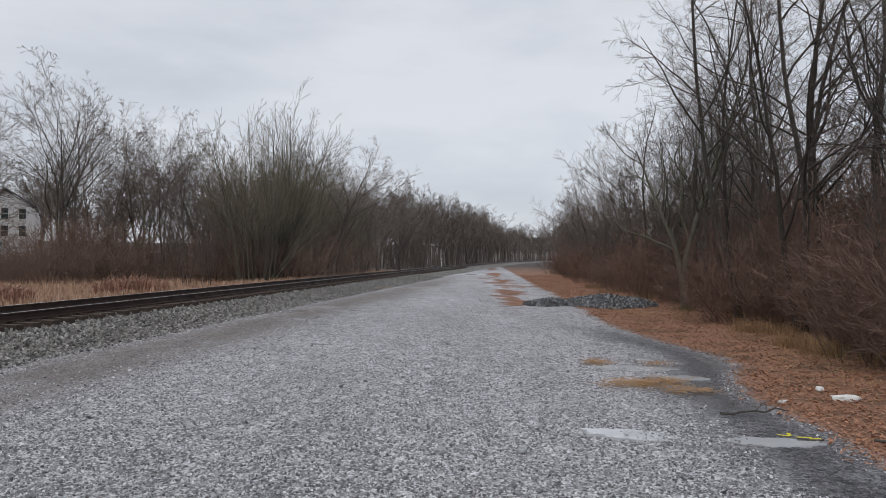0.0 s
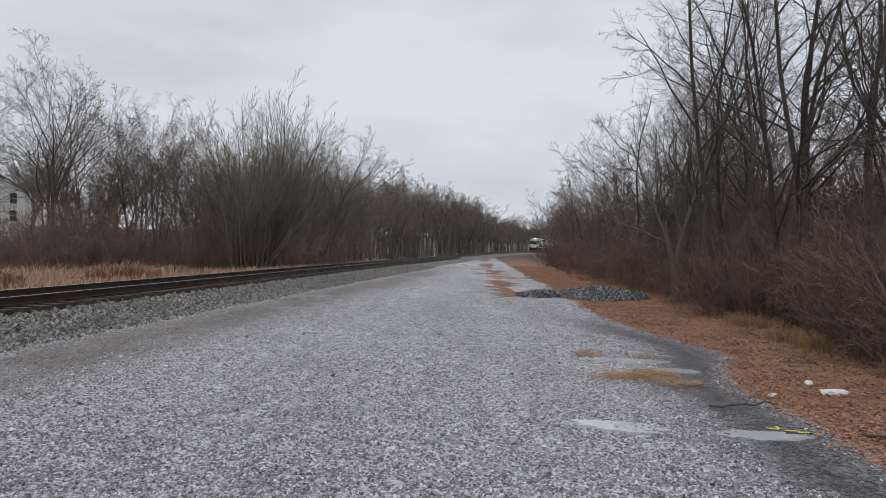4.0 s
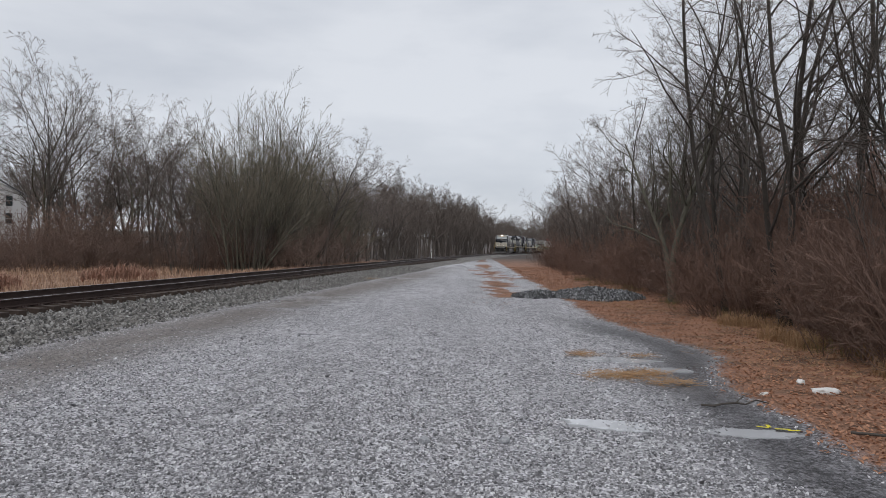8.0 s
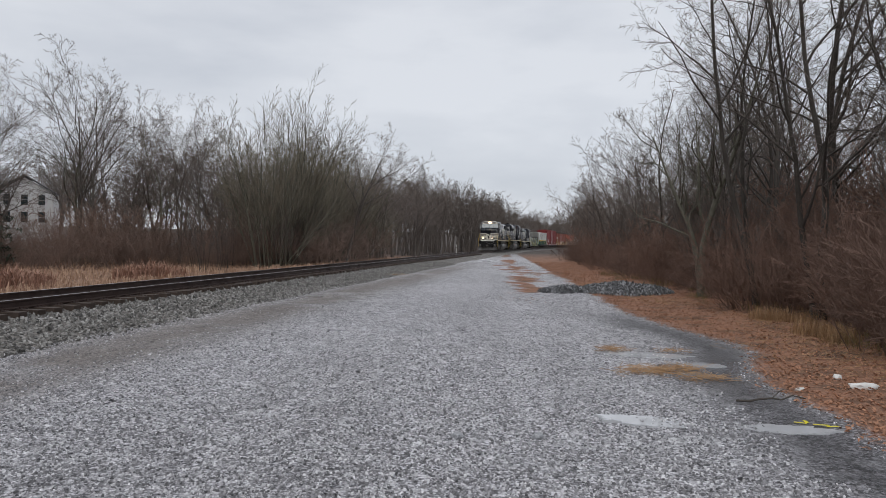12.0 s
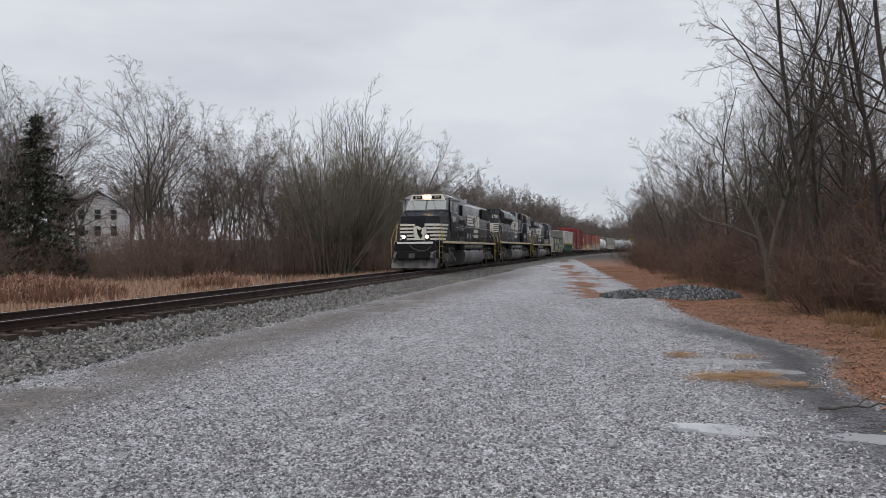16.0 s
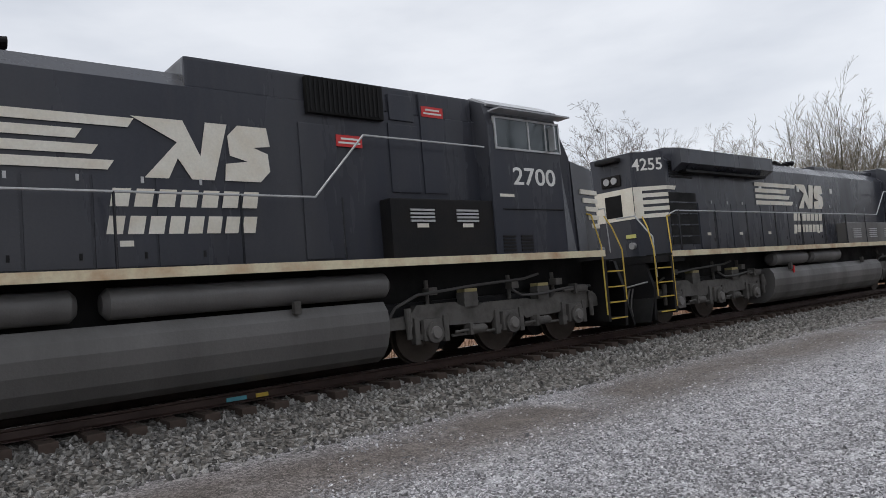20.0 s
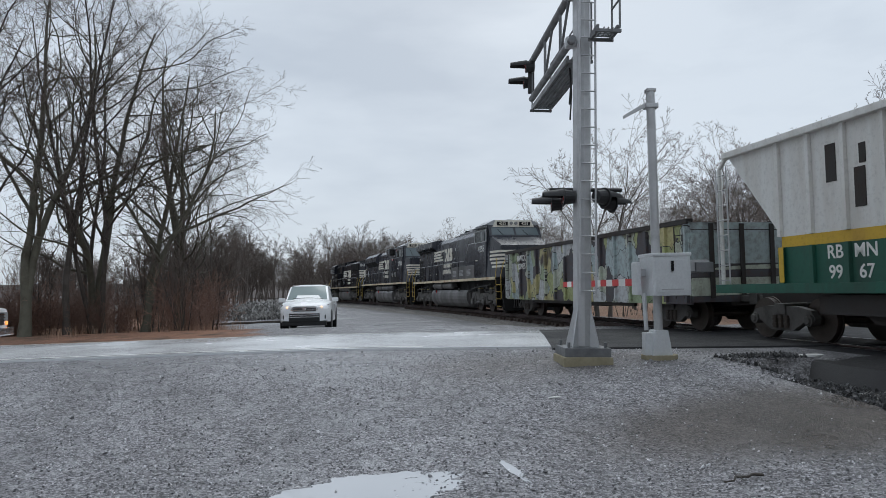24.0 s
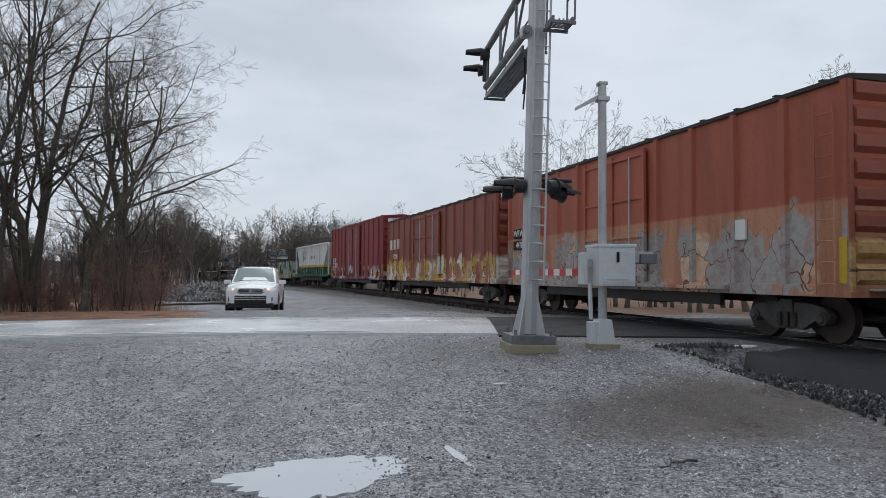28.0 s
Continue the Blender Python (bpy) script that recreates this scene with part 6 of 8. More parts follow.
def consist():
    a = locomotive("1814", "black diesel locomotive with lit headlights and white-striped nose", LOCO_1)
    b = locomotive("2700", "black diesel locomotive with flared radiators, running hood first", LOCO_2)
    c = locomotive("4255", "black diesel locomotive with dusty lockers, running hood first", LOCO_3)
    TRAIN.extend([(a, 21.65, 6.95, 1), (b, 23.07, 7.1, -1), (c, 22.23, 7.2, -1)])
    TRAIN.append((gondola(), 16.79, 6.1, 1))
    TRAIN.append((covered_hopper(18.88, "grey and green covered hopper with a yellow band", M["hopper_grey"], M["hopper_green"], M["hopper_yellow"]), 18.88, 7.1, 1))
    red = boxcar("tall dark red boxcar with sprayed tags", 19.78, 5.38, M["box_red"], M["box_red"], 0.25, 5.2,
                 [(1.2, 4.2, 0.9, 0.10, "white_paint"), (1.2, 4.02, 1.1, 0.10, "white_paint"), (1.2, 3.84, 0.8, 0.10, "white_paint"), (-0.9, 2.6, 0.5, 0.05, "white_paint"), (-1.2, 2.5, 0.35, 0.12, "white_paint"), (2.2, 2.1, 0.8, 0.05, "white_paint"), (7.9, 1.55, 0.7, 0.05, "white_paint"), (7.9, 1.45, 0.7, 0.05, "white_paint"), (6.9, 1.25, 0.9, 0.2, "hopper_yellow"), (-7.85, 2.32, 1.15, 0.38, "white_paint"), (-7.85, 1.86, 1.15, 0.38, "white_paint"), (-6.95, 1.86, 0.52, 0.38, "white_paint"), (-7.9, 1.62, 0.8, 0.06, "white_paint"), (-7.6, 1.3, 0.7, 0.2, "hopper_yellow")],
                 [("TOBX", -7.85, 2.51, 0.38, "car_dark"), ("8890", -7.85, 2.05, 0.38, "car_dark"), ("96", -6.95, 2.05, 0.38, "car_dark")])
    boxes("end_plate", M["white_paint"], red, (-1.15, 1.25, -9.33, -9.29, 4.78, 5.10), label="white plate across the car's end")
    end_words("end_number", "TOBX 889096", 0.30, -1, -9.334, 0.05, 4.94, M["car_dark"], red)
    TRAIN.append((red, 19.78, 7.3, 1))
    brown = boxcar("weathered brown boxcar with sprayed tags", 20.48, 4.80, M["box_brown"], M["box_brown"], 0.5, 4.8,
                   [(-8.6 + 0.9 * i, 2.85, 0.45, 0.62, "cream") for i in range(3)], [("129240", -7.4, 2.38, 0.42, "cream")], roof=M["car_dark"])
    TRAIN.append((brown, 20.48, 7.6, 1))
    orange = boxcar("faded orange-brown boxcar with grey sprayed tags", 17.29, 4.80, M["box_orange"], M["box_brown"], -0.1, 3.2,
                    [(-7.1, 2.62, 0.65, 0.34, "black"), (-6.4, 2.62, 0.55, 0.34, "black"), (-7.1, 2.18, 0.65, 0.34, "black"), (-6.4, 2.18, 0.55, 0.34, "black"), (5.2, 2.0, 0.4, 0.42, "white_paint")],
                    [("WRWK", -6.8, 2.79, 0.34, "white_paint"), ("4478", -6.8, 2.35, 0.34, "white_paint")], roof=M["car_dark"])
    TRAIN.append((orange, 17.29, 6.05, 1))
    TRAIN.append((tank_car(M["tank_white"], "white tank wagon with a domed top"), 14.6, 5.1, 1))
    TRAIN.append((covered_hopper(17.0, "tan covered hopper far down the train", M["hopper_tan"], M["hopper_tan"], M["hopper_tan"], False, False), 17.0, 6.2, 1))
    for i in range(3):
        TRAIN.append((tank_car(M["tank_dark"], "dark tank wagon with a pale worn top"), 14.6, 5.1, 1))
    for i in range(2):
        TRAIN.append((boxcar("yellow boxcar far down the train", 17.8, 4.7, M["box_yellow"], M["box_yellow"], 0, 3.0, [], spin=False, ribs=False), 17.8, 6.3, 1))


consist()

FRONT_AT_17, SPEED, EASING = 21.185, 17.237, 0.0165
EARLY = (-0.22537, -0.022936, -0.0007534)


def front_at(t):
    """The place of the train's front coupler on the track at t seconds."""
    d = t - 17
    if d < 0:
        return FRONT_AT_17 - SPEED * d - 0.5 * EARLY[0] * d ** 2 - EARLY[1] * d ** 3 - EARLY[2] * d ** 4
    return FRONT_AT_17 - SPEED * d - 0.5 * EASING * d * d


def car_pose(s_mid, bogie, way):
    """A vehicle stands with both truck centres on the track."""
    ax, ay, _ = along(s_mid - bogie)
    bx, by, _ = along(s_mid + bogie)
    heading = math.degrees(math.atan2(-(ax - bx), ay - by))
    return pose((ax + bx) / 2, (ay + by) / 2, RAIL_Z, 0, 0, heading + (0 if way > 0 else 180))


# ---- trees and undergrowth, bare in winter
class Wood:
    """Tapered tubes gathered into one mesh."""

    def __init__(self):
        self.v, self.f = [], []

    def tube(self, pts, radii, sides):
        base = len(self.v)
        n = len(pts)
        for i, (p, r) in enumerate(zip(pts, radii)):
            d = (pts[min(i + 1, n - 1)] - pts[max(i - 1, 0)]).normalized()
            a = d.cross(Vector((0.31, 0.83, 0.47))).normalized()
            b = d.cross(a)
            for k in range(sides):
                t = math.tau * k / sides
                q = p + a * (math.cos(t) * r) + b * (math.sin(t) * r)
                self.v.append((q.x, q.y, q.z))
        for i in range(n - 1):
            for k in range(sides):
                k2 = (k + 1) % sides
                self.f.append((base + i * sides + k, base + i * sides + k2, base + (i + 1) * sides + k2, base + (i + 1) * sides + k))

    def mesh(self, name, material):
        me = bpy.data.meshes.new(name)
        me.from_pydata(self.v, [], self.f)
        me.shade_smooth()
        me.materials.append(material)
        return me


def turned(d, angle, rng):
    """d swung by an angle to a chance side."""
    a = d.orthogonal().normalized()
    a.rotate(Matrix.Rotation(rng.uniform(0, math.tau), 3, d))
    out = d.copy()
    out.rotate(Matrix.Rotation(angle, 3, a))
    return out


def grow(limbs, twigs, rng, p, d, length, r, level, c):
    """One limb with its branches. c: kids, angles, share of length, wander and rise for each level."""
    n = max(2 if level >= 3 else 3, int(length / c["seg"][level]))
    pts, dirs = [p.copy()], [d.copy()]
    for i in range(n):
        d = (d + Vector((rng.gauss(0, 1), rng.gauss(0, 1), rng.gauss(0, 0.7))) * c["wander"][level] + Vector((0, 0, c["rise"][level]))).normalized()
        p = p + d * (length / n)
        pts.append(p.copy())
        dirs.append(d.copy())
    last = level == len(c["kids"])
    tip = 0.25 if level else c.get("tip", 0.18)
    radii = [max(c["thin"], r * (1 - (1 - tip) * (i / n) ** 0.85)) for i in range(n + 1)]
    if level == 0:
        radii[0] *= 1.35
    (twigs if r < c["twig_r"] else limbs).tube(pts, radii, 7 if r > 0.06 else 5 if r > 0.03 else 3)
    if last:
        return
    for k in range(c["kids"][level]):
        f = c["from"][level] + (0.98 - c["from"][level]) * (k + rng.random()) / c["kids"][level]
        i = min(n - 1, int(f * n))
        q = pts[i].lerp(pts[i + 1], f * n - i)
        cr = radii[i] * rng.uniform(0.45, 0.72)
        cl = length * c["share"][level] * rng.uniform(0.65, 1.2) * (1.15 - 0.6 * f)
        grow(limbs, twigs, rng, q, turned(dirs[i], radians(rng.uniform(*c["angle"][level])), rng), cl, max(cr, c["thin"] * 1.3), level + 1, c)


TALL = dict(kids=(14, 6, 5, 3), seg=(0.6, 0.35, 0.25, 0.2, 0.18), wander=(0.05, 0.12, 0.17, 0.19, 0.2), rise=(0.02, 0.05, 0.025, 0.015, 0.01), share=(0.36, 0.45, 0.45, 0.6), angle=((30, 58), (30, 60), (30, 60), (25, 55)), thin=0.0036, twig_r=0.014)
TALL["from"] = (0.22, 0.2, 0.2, 0.2)
SPREAD = dict(TALL, kids=(11, 8, 7, 3), share=(0.55, 0.48, 0.45, 0.6), angle=((34, 70), (30, 62), (32, 65), (25, 60)), wander=(0.07, 0.15, 0.19, 0.20, 0.2), rise=(0.02, 0.028, 0.015, 0.01, 0.01))
SPREAD["from"] = (0.25, 0.25, 0.2, 0.2)
FAR = dict(kids=(10, 7, 5, 3), seg=(1.0, 0.9, 0.7, 0.6, 0.6), wander=(0.06, 0.12, 0.15, 0.17, 0.17), rise=(0.01, 0.03, 0.012, 0.0, 0.0), share=(0.82, 0.46, 0.46, 0.5), angle=((18, 50), (26, 56), (28, 58), (28, 58)), thin=0.0065, twig_r=0.022)
FAR["from"] = (0.34, 0.2, 0.2, 0.2)
VASE = dict(kids=(9, 6, 3), seg=(0.7, 0.45, 0.35, 0.3), wander=(0.045, 0.07, 0.10, 0.12), rise=(0.03, 0.07, 0.06, 0.05), share=(0.33, 0.48, 0.55), angle=((12, 34), (14, 34), (14, 40)), thin=0.006, twig_r=0.018)
VASE["from"] = (0.25, 0.25, 0.25)
DOME = dict(kids=(9, 5, 2), seg=(0.7, 0.5, 0.4, 0.4), wander=(0.04, 0.08, 0.11, 0.14), rise=(0.016, 0.03, 0.015, 0.01), share=(0.40, 0.5, 0.6), angle=((14, 34), (18, 38), (18, 40)), thin=0.006, twig_r=0.018)
DOME["from"] = (0.2, 0.2, 0.2)
BRUSH = dict(kids=(7, 4), seg=(0.3, 0.22, 0.2), wander=(0.13, 0.17, 0.2), rise=(-0.01, 0.02, 0.02), share=(0.42, 0.5), angle=((20, 60), (20, 60)), thin=0.0048, twig_r=0.05)
BRUSH["from"] = (0.2, 0.2)


def stems(seed, config, count, height, lean, r, spread_r):
    rng = random.Random(seed)
    limbs, twigs = Wood(), Wood()
    for k in range(count):
        a = rng.uniform(0, math.tau)
        t = radians(rng.uniform(lean[0], lean[1]))
        d = Vector((math.sin(t) * math.cos(a), math.sin(t) * math.sin(a), math.cos(t)))
        off = spread_r * math.sqrt(rng.random())
        low = 1 - 0.45 * (t / radians(50)) ** 2
        grow(limbs, twigs, rng, Vector((math.cos(a) * off, math.sin(a) * off, -0.15)), d, low * height * rng.uniform(0.72, 1.08), r * rng.uniform(0.7, 1.15), 0, config)
    return limbs, twigs


KINDS = {}


def kind_of(key, bark, twig, variants):
    out = []
    for limbs, twigs in variants:
        out.append((limbs.mesh("trunk", M[bark]) if limbs.v else None, twigs.mesh("crown", M[twig])))
    KINDS[key] = out


kind_of("tall", "bark", "twig", [stems(s, TALL, n, 13.5, (0, 7), 0.125, 0.4) for s, n in ((11, 1), (12, 2), (13, 1), (14, 2))])
kind_of("spread", "bark_green", "twig", [stems(s, SPREAD, n, 13.5, (3, 16), 0.19, 0.5) for s, n in ((21, 2), (22, 1), (23, 2))])
kind_of("far", "bark_far_haze", "twig_far_haze", [stems(s, FAR, n, 8.0, (0, 9), 0.15, 0.7) for s, n in ((31, 1), (32, 1), (33, 2), (34, 1), (35, 2))])
kind_of("vase", "bark_green", "twig_green", [stems(s, DOME, 30, 8.6, (2, 42), 0.06, 1.3) for s in (41, 42, 43)])
kind_of("brush", "twig_red", "twig_red", [stems(s, BRUSH, 30, 2.5, (5, 50), 0.013, 0.8) for s in (51, 52, 53, 54)])
kind_of("sapling", "bark", "twig", [stems(s, VASE, 5, 5.5, (2, 20), 0.03, 0.4) for s in (61, 62, 63)])
kind_of("thicket", "twig_brown", "twig_brown", [stems(s, BRUSH, 30, 2.5, (5, 46), 0.014, 0.9) for s in (56, 57, 58)])
LOW = dict(FAR, kids=(10, 7, 5), seg=(1.6, 1.2, 1.0, 0.9), thin=0.015)
LOW_TREES = []
for sd, n in ((71, 1), (72, 1), (73, 2), (74, 2)):
    a, b = stems(sd, LOW, n, 8.0, (0, 9), 0.15, 0.7)
    k = len(a.v)
    LOW_TREES.append((np.array(a.v + b.v), a.f + [tuple(i + k for i in f) for f in b.f]))
FAR_SPOTS = []


def distant(x, y, scale):
    FAR_SPOTS.append((x, y, scale))


def far_wood():
    """The trees too far off to be told apart, as one mesh."""
    rng = random.Random(123)
    vs, fs, k = [], [], 0
    for x, y, sc in FAR_SPOTS:
        v, f = LOW_TREES[rng.randrange(4)]
        a = rng.uniform(0, math.tau)
        w = v * sc
        w = np.stack([w[:, 0] * math.cos(a) - w[:, 1] * math.sin(a) + x, w[:, 0] * math.sin(a) + w[:, 1] * math.cos(a) + y, w[:, 2] + ground_z(x, y)], 1)
        vs.extend(map(tuple, w.tolist()))
        fs.extend([tuple(i + k for i in q) for q in f])
        k += len(v)
    tagged(quads("far_wood", vs, fs, M["twig"]), "distant leafless wood along the railway line", "wood", kind="stuff")


PLANTED = {"n": 0}
LABELS = {"thicket": ("shrub", "grey-brown leafless thicket at the field's edge", "shrub", "thickets of the field edge"), "tall": ("bare_tree", "tall bare tree with slender dark trunk", "tree", "bare trees of the wood"), "spread": ("bare_tree", "bare spreading tree with mossy trunk and long limbs", "tree", "trees beside the road"), "far": ("bare_tree", "bare tree of the far wood edge", "tree", "far trees"), "vase": ("bare_tree", "many-stemmed bare tree clump with greenish stems", "tree", "clumps beside the track"), "brush": ("shrub", "tangled leafless reddish-brown shrub", "shrub", "shrubs of the undergrowth"), "sapling": ("sapling", "thin bare sapling with upright twigs", "sapling", "saplings of the undergrowth")}


def plant(key, x, y, scale=1.0, turn=None, tilt=(0, 0), variant=None):
    PLANTED["n"] += 1
    rng = random.Random(int(x * 50) * 917 + int(y * 50))
    trunk, crown = KINDS[key][variant if variant is not None else rng.randrange(len(KINDS[key]))]
    name, label, cat, group = LABELS[key]
    m = pose(x, y, ground_z(x, y), tilt[0], tilt[1], turn if turn is not None else rng.uniform(0, 360))
    base = thing(name, label, cat, group)
    base.matrix_basis = m @ Matrix.Diagonal((scale, scale, scale * rng.uniform(0.92, 1.1), 1))
    for nm, me in (("trunk", trunk), ("crown", crown)):
        if me:
            o = new(nm, me)
            o.parent = base
    return base


def woods():
    rng = random.Random(5)
    # right-hand wood, near edge and depth
    for x, y, k, s, tl in ((8.9, 12.2, "tall", 1.05, (0, -4)), (9.9, 13.5, "spread", 1.0, (0, 4)), (8.6, 16.5, "tall", 0.95, (2, -6)), (10.4, 18.0, "tall", 1.1, (0, 0)), (9.0, 20.5, "tall", 1.0, (-3, -5)), (8.4, 23.5, "spread", 0.66, (0, -9)), (11.5, 22.5, "tall", 1.1, (0, 2)), (9.6, 26.5, "tall", 0.95, (0, -7)), (12.2, 27.0, "tall", 1.05, (3, 0)), (13.0, 15.5, "tall", 1.1, (0, 3)), (14.5, 20.5, "tall", 1.15, (0, 0)), (12.4, 10.5, "tall", 1.1, (0, 2)), (15.5, 13.5, "tall", 1.1, (0, 0)), (10.9, 31.0, "spread", 0.66, (0, -4)), (12.5, 34.0, "tall", 0.9, (0, -4)), (14.0, 31.0, "tall", 1.0, (0, 0)), (11.2, 38.0, "tall", 0.85, (0, -6)), (13.5, 41.0, "tall", 0.85, (0, 0)), (17, 25, "tall", 1.1, (0, 0)), (18, 18, "tall", 1.15, (0, 0)), (11.0, 15.4, "tall", 0.9, (4, -2)), (9.8, 23.0, "tall", 0.85, (0, -3))):
        plant(k, x, y, s, tilt=tl)
    for i in range(42):
        y = 30 + i * 3.6 + rng.uniform(-1.5, 1.5)
        x = max(9.2 + 0.052 * (y - 20), 0.172 * y - 1.2) + rng.uniform(0, 2.5)
        sc, t = rng.uniform(0.62, 0.86), rng.uniform(-9, 3)
        if i < 14:
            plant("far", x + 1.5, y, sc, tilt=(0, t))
        else:
            distant(x + 1.5, y, sc)
        distant(x + 4 + rng.uniform(0, 8), y + rng.uniform(-2, 2), rng.uniform(0.62, 0.85))
    for i in range(12):
        plant("far", 16 + rng.uniform(0, 14), 6 + i * 4.2, rng.uniform(0.8, 1.05))
    # undergrowth along its edge
    for i in range(110):
        y = 9.5 + 62 * rng.random() ** 1.3
        x = 8.3 + 0.062 * (y - 15) + rng.gauss(0.9, 0.8)
        if x < 7.3 + 0.062 * (y - 15):
            continue
        plant("brush", x, y, rng.uniform(0.65, 1.35))
    for i in range(52):
        y = 9 + 34 * rng.random()
        plant("brush", 11.2 + 0.055 * (y - 15) + rng.random() * 5, y, rng.uniform(1.5, 2.3))
    for i in range(34):
        y = 10 + 45 * rng.random()
        plant("sapling", 8.3 + 0.055 * (y - 15) + rng.uniform(0.2, 3.5), y, rng.uniform(0.55, 1.0), tilt=(0, rng.uniform(-14, 4)))
    # far side of the track: the big clumps, then the wood that follows it
    for s, u, k in ((49, -9.0, 1.2), (53, -10.5, 1.42), (56, -8.4, 1.42), (60, -9.5, 1.36), (65, -8.8, 1.12), (70, -9.5, 0.9), (78, -10, 0.8)):
        x, y, _ = along(s, u)
        plant("vase", x, y, k)
    for i in range(64):
        s = 72 + i * 4.3 + rng.uniform(-2, 2)
        for u in (-9.5, -15, -23):
            x, y, _ = along(s, u + rng.uniform(-2.5, 1.2))
            tall = 1.0 + 0.25 * math.exp(-((s - 165) / 45) ** 2)
            if s < 112:
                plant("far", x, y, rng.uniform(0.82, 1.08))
            else:
                distant(x, y, rng.uniform(1.0, 1.28) * tall)
    for i in range(70):
        s = 40 + rng.random() * 230
        x, y, _ = along(s, -7.2 - rng.random() * 6)
        plant("sapling", x, y, rng.uniform(0.6, 1.05))
    # the wood beyond the tawny field
    for i in range(46):
        a = radians(8 + 62 * i / 45)
        d = rng.uniform(56, 74)
        if not 29.9 < math.degrees(a) < 33.6:
            plant("far", -math.sin(a) * d, math.cos(a) * d, rng.uniform(1.15, 1.4) if a > 0.44 else rng.uniform(0.92, 1.12))
    for i in range(60):
        a = radians(9 + 62 * i / 59)
        d = rng.uniform(52, 60)
        for dd in (0, 6):
            b = a + rng.uniform(-0.03, 0.03)
            low = 29.6 < math.degrees(b) < 34.2
            plant("thicket", -math.sin(b) * (d + dd), math.cos(b) * (d + dd), 0.95 if low else rng.uniform(1.1, 2.2))
        if i % 5 == 0 and not 29 < math.degrees(a) < 34.8:
            plant("sapling", -math.sin(a + 0.02) * (d + 3), math.cos(a + 0.02) * (d + 3), rng.uniform(0.9, 1.4))
    for a, d, k in ((24, 62, 0.85), (28, 62, 0.9), (38.5, 58, 0.85), (45, 56, 0.85), (56, 50, 0.85)):
        plant("spread", -math.sin(radians(a)) * d, math.cos(radians(a)) * d, k)
    for i in range(44):
        a = radians(7 + 62 * i / 43 + rng.uniform(-0.6, 0.6))
        d = rng.uniform(66, 88)
        if not 30.4 < math.degrees(a) < 33.6:
            plant("far", -math.sin(a) * d, math.cos(a) * d, rng.uniform(1.2, 1.5) if a > 0.44 else rng.uniform(0.95, 1.2))
    # straight across the track
    for i in range(34):
        a = radians(66 + 86 * i / 33)
        d = rng.uniform(34, 52)
        plant("far", -math.sin(a) * d, math.cos(a) * d, rng.uniform(0.72, 0.95))
    # beyond the road: the clump beside it and the wood that closes the view
    for x, y, k, sc, tl in ((7.9, -28.5, "tall", 1.2, (0, 4)), (6.6, -27.4, "spread", 1.15, (0, -6)), (5.2, -28.0, "tall", 1.15, (2, 3)), (4.2, -29.5, "tall", 1.1, (3, -4)), (3.1, -30.0, "spread", 1.0, (0, -5)), (2.1, -32.0, "spread", 0.92, (0, -6)), (5.6, -34.0, "tall", 1.1, (0, 0)), (9.2, -32.5, "tall", 1.1, (0, 0)), (4.9, -31.2, "spread", 1.0, (2, 0)), (1.5, -34.5, "spread", 0.7, (0, -5)), (0.6, -39.0, "tall", 0.6, (0, -3))):
        plant(k, x, y, sc, tilt=tl)
    for i in range(40):
        x = -0.5 + 11 * rng.random()
        y = -26.2 - 10 * rng.random() - (2.0 if x < 1.5 else 0)
        plant("brush", x, y, rng.uniform(0.35, 1.15))
    for i in range(14):
        plant("sapling", 0.2 + rng.random() * 9, -27.5 - rng.random() * 10, rng.uniform(0.5, 0.9))
    for i in range(60):
        s = -70 - i * 4.2 + rng.uniform(-2, 2)
        x, y, _ = along(s, rng.uniform(9, 14) if i > 8 else 16)
        if i > 6:
            distant(x + rng.uniform(0, 3), y, rng.uniform(0.6, 0.85))
        x, y, _ = along(s + 40, -rng.uniform(11, 20))
        if i < 14:
            plant("far", x, y, rng.uniform(0.66, 0.9))
        else:
            distant(x, y, rng.uniform(0.68, 0.92))
        x, y, _ = along(s - 20, -rng.uniform(22, 34))
        distant(x, y, rng.uniform(0.75, 1.0))
    for i in range(90):
        a, d = radians(163 + 30 * rng.random()), rng.uniform(95, 210)
        distant(-math.sin(a) * d, math.cos(a) * d, rng.uniform(0.75, 1.05))
    for i in range(60):
        a, d = radians(159 + 24 * rng.random()), rng.uniform(92, 125)
        distant(-math.sin(a) * d, math.cos(a) * d, rng.uniform(0.85, 1.08))
    for i in range(110):
        a, d = radians(8 + 77 * rng.random()), rng.uniform(96, 130)
        distant(-math.sin(a) * d, math.cos(a) * d, rng.uniform(1.0, 1.35))
    for i in range(24):
        s = -14 - i * 3.2
        x, y, _ = along(s, -rng.uniform(13, 22))
        if abs(y - road_at(x)[0]) > 5.5:
            plant("far", x, y, rng.uniform(0.72, 0.98))
    for i in range(40):
        x, y, _ = along(-30 - rng.random() * 120, -7.5 - rng.random() * 5)
        plant("sapling", x, y, rng.uniform(0.5, 0.9))


woods()
far_wood()


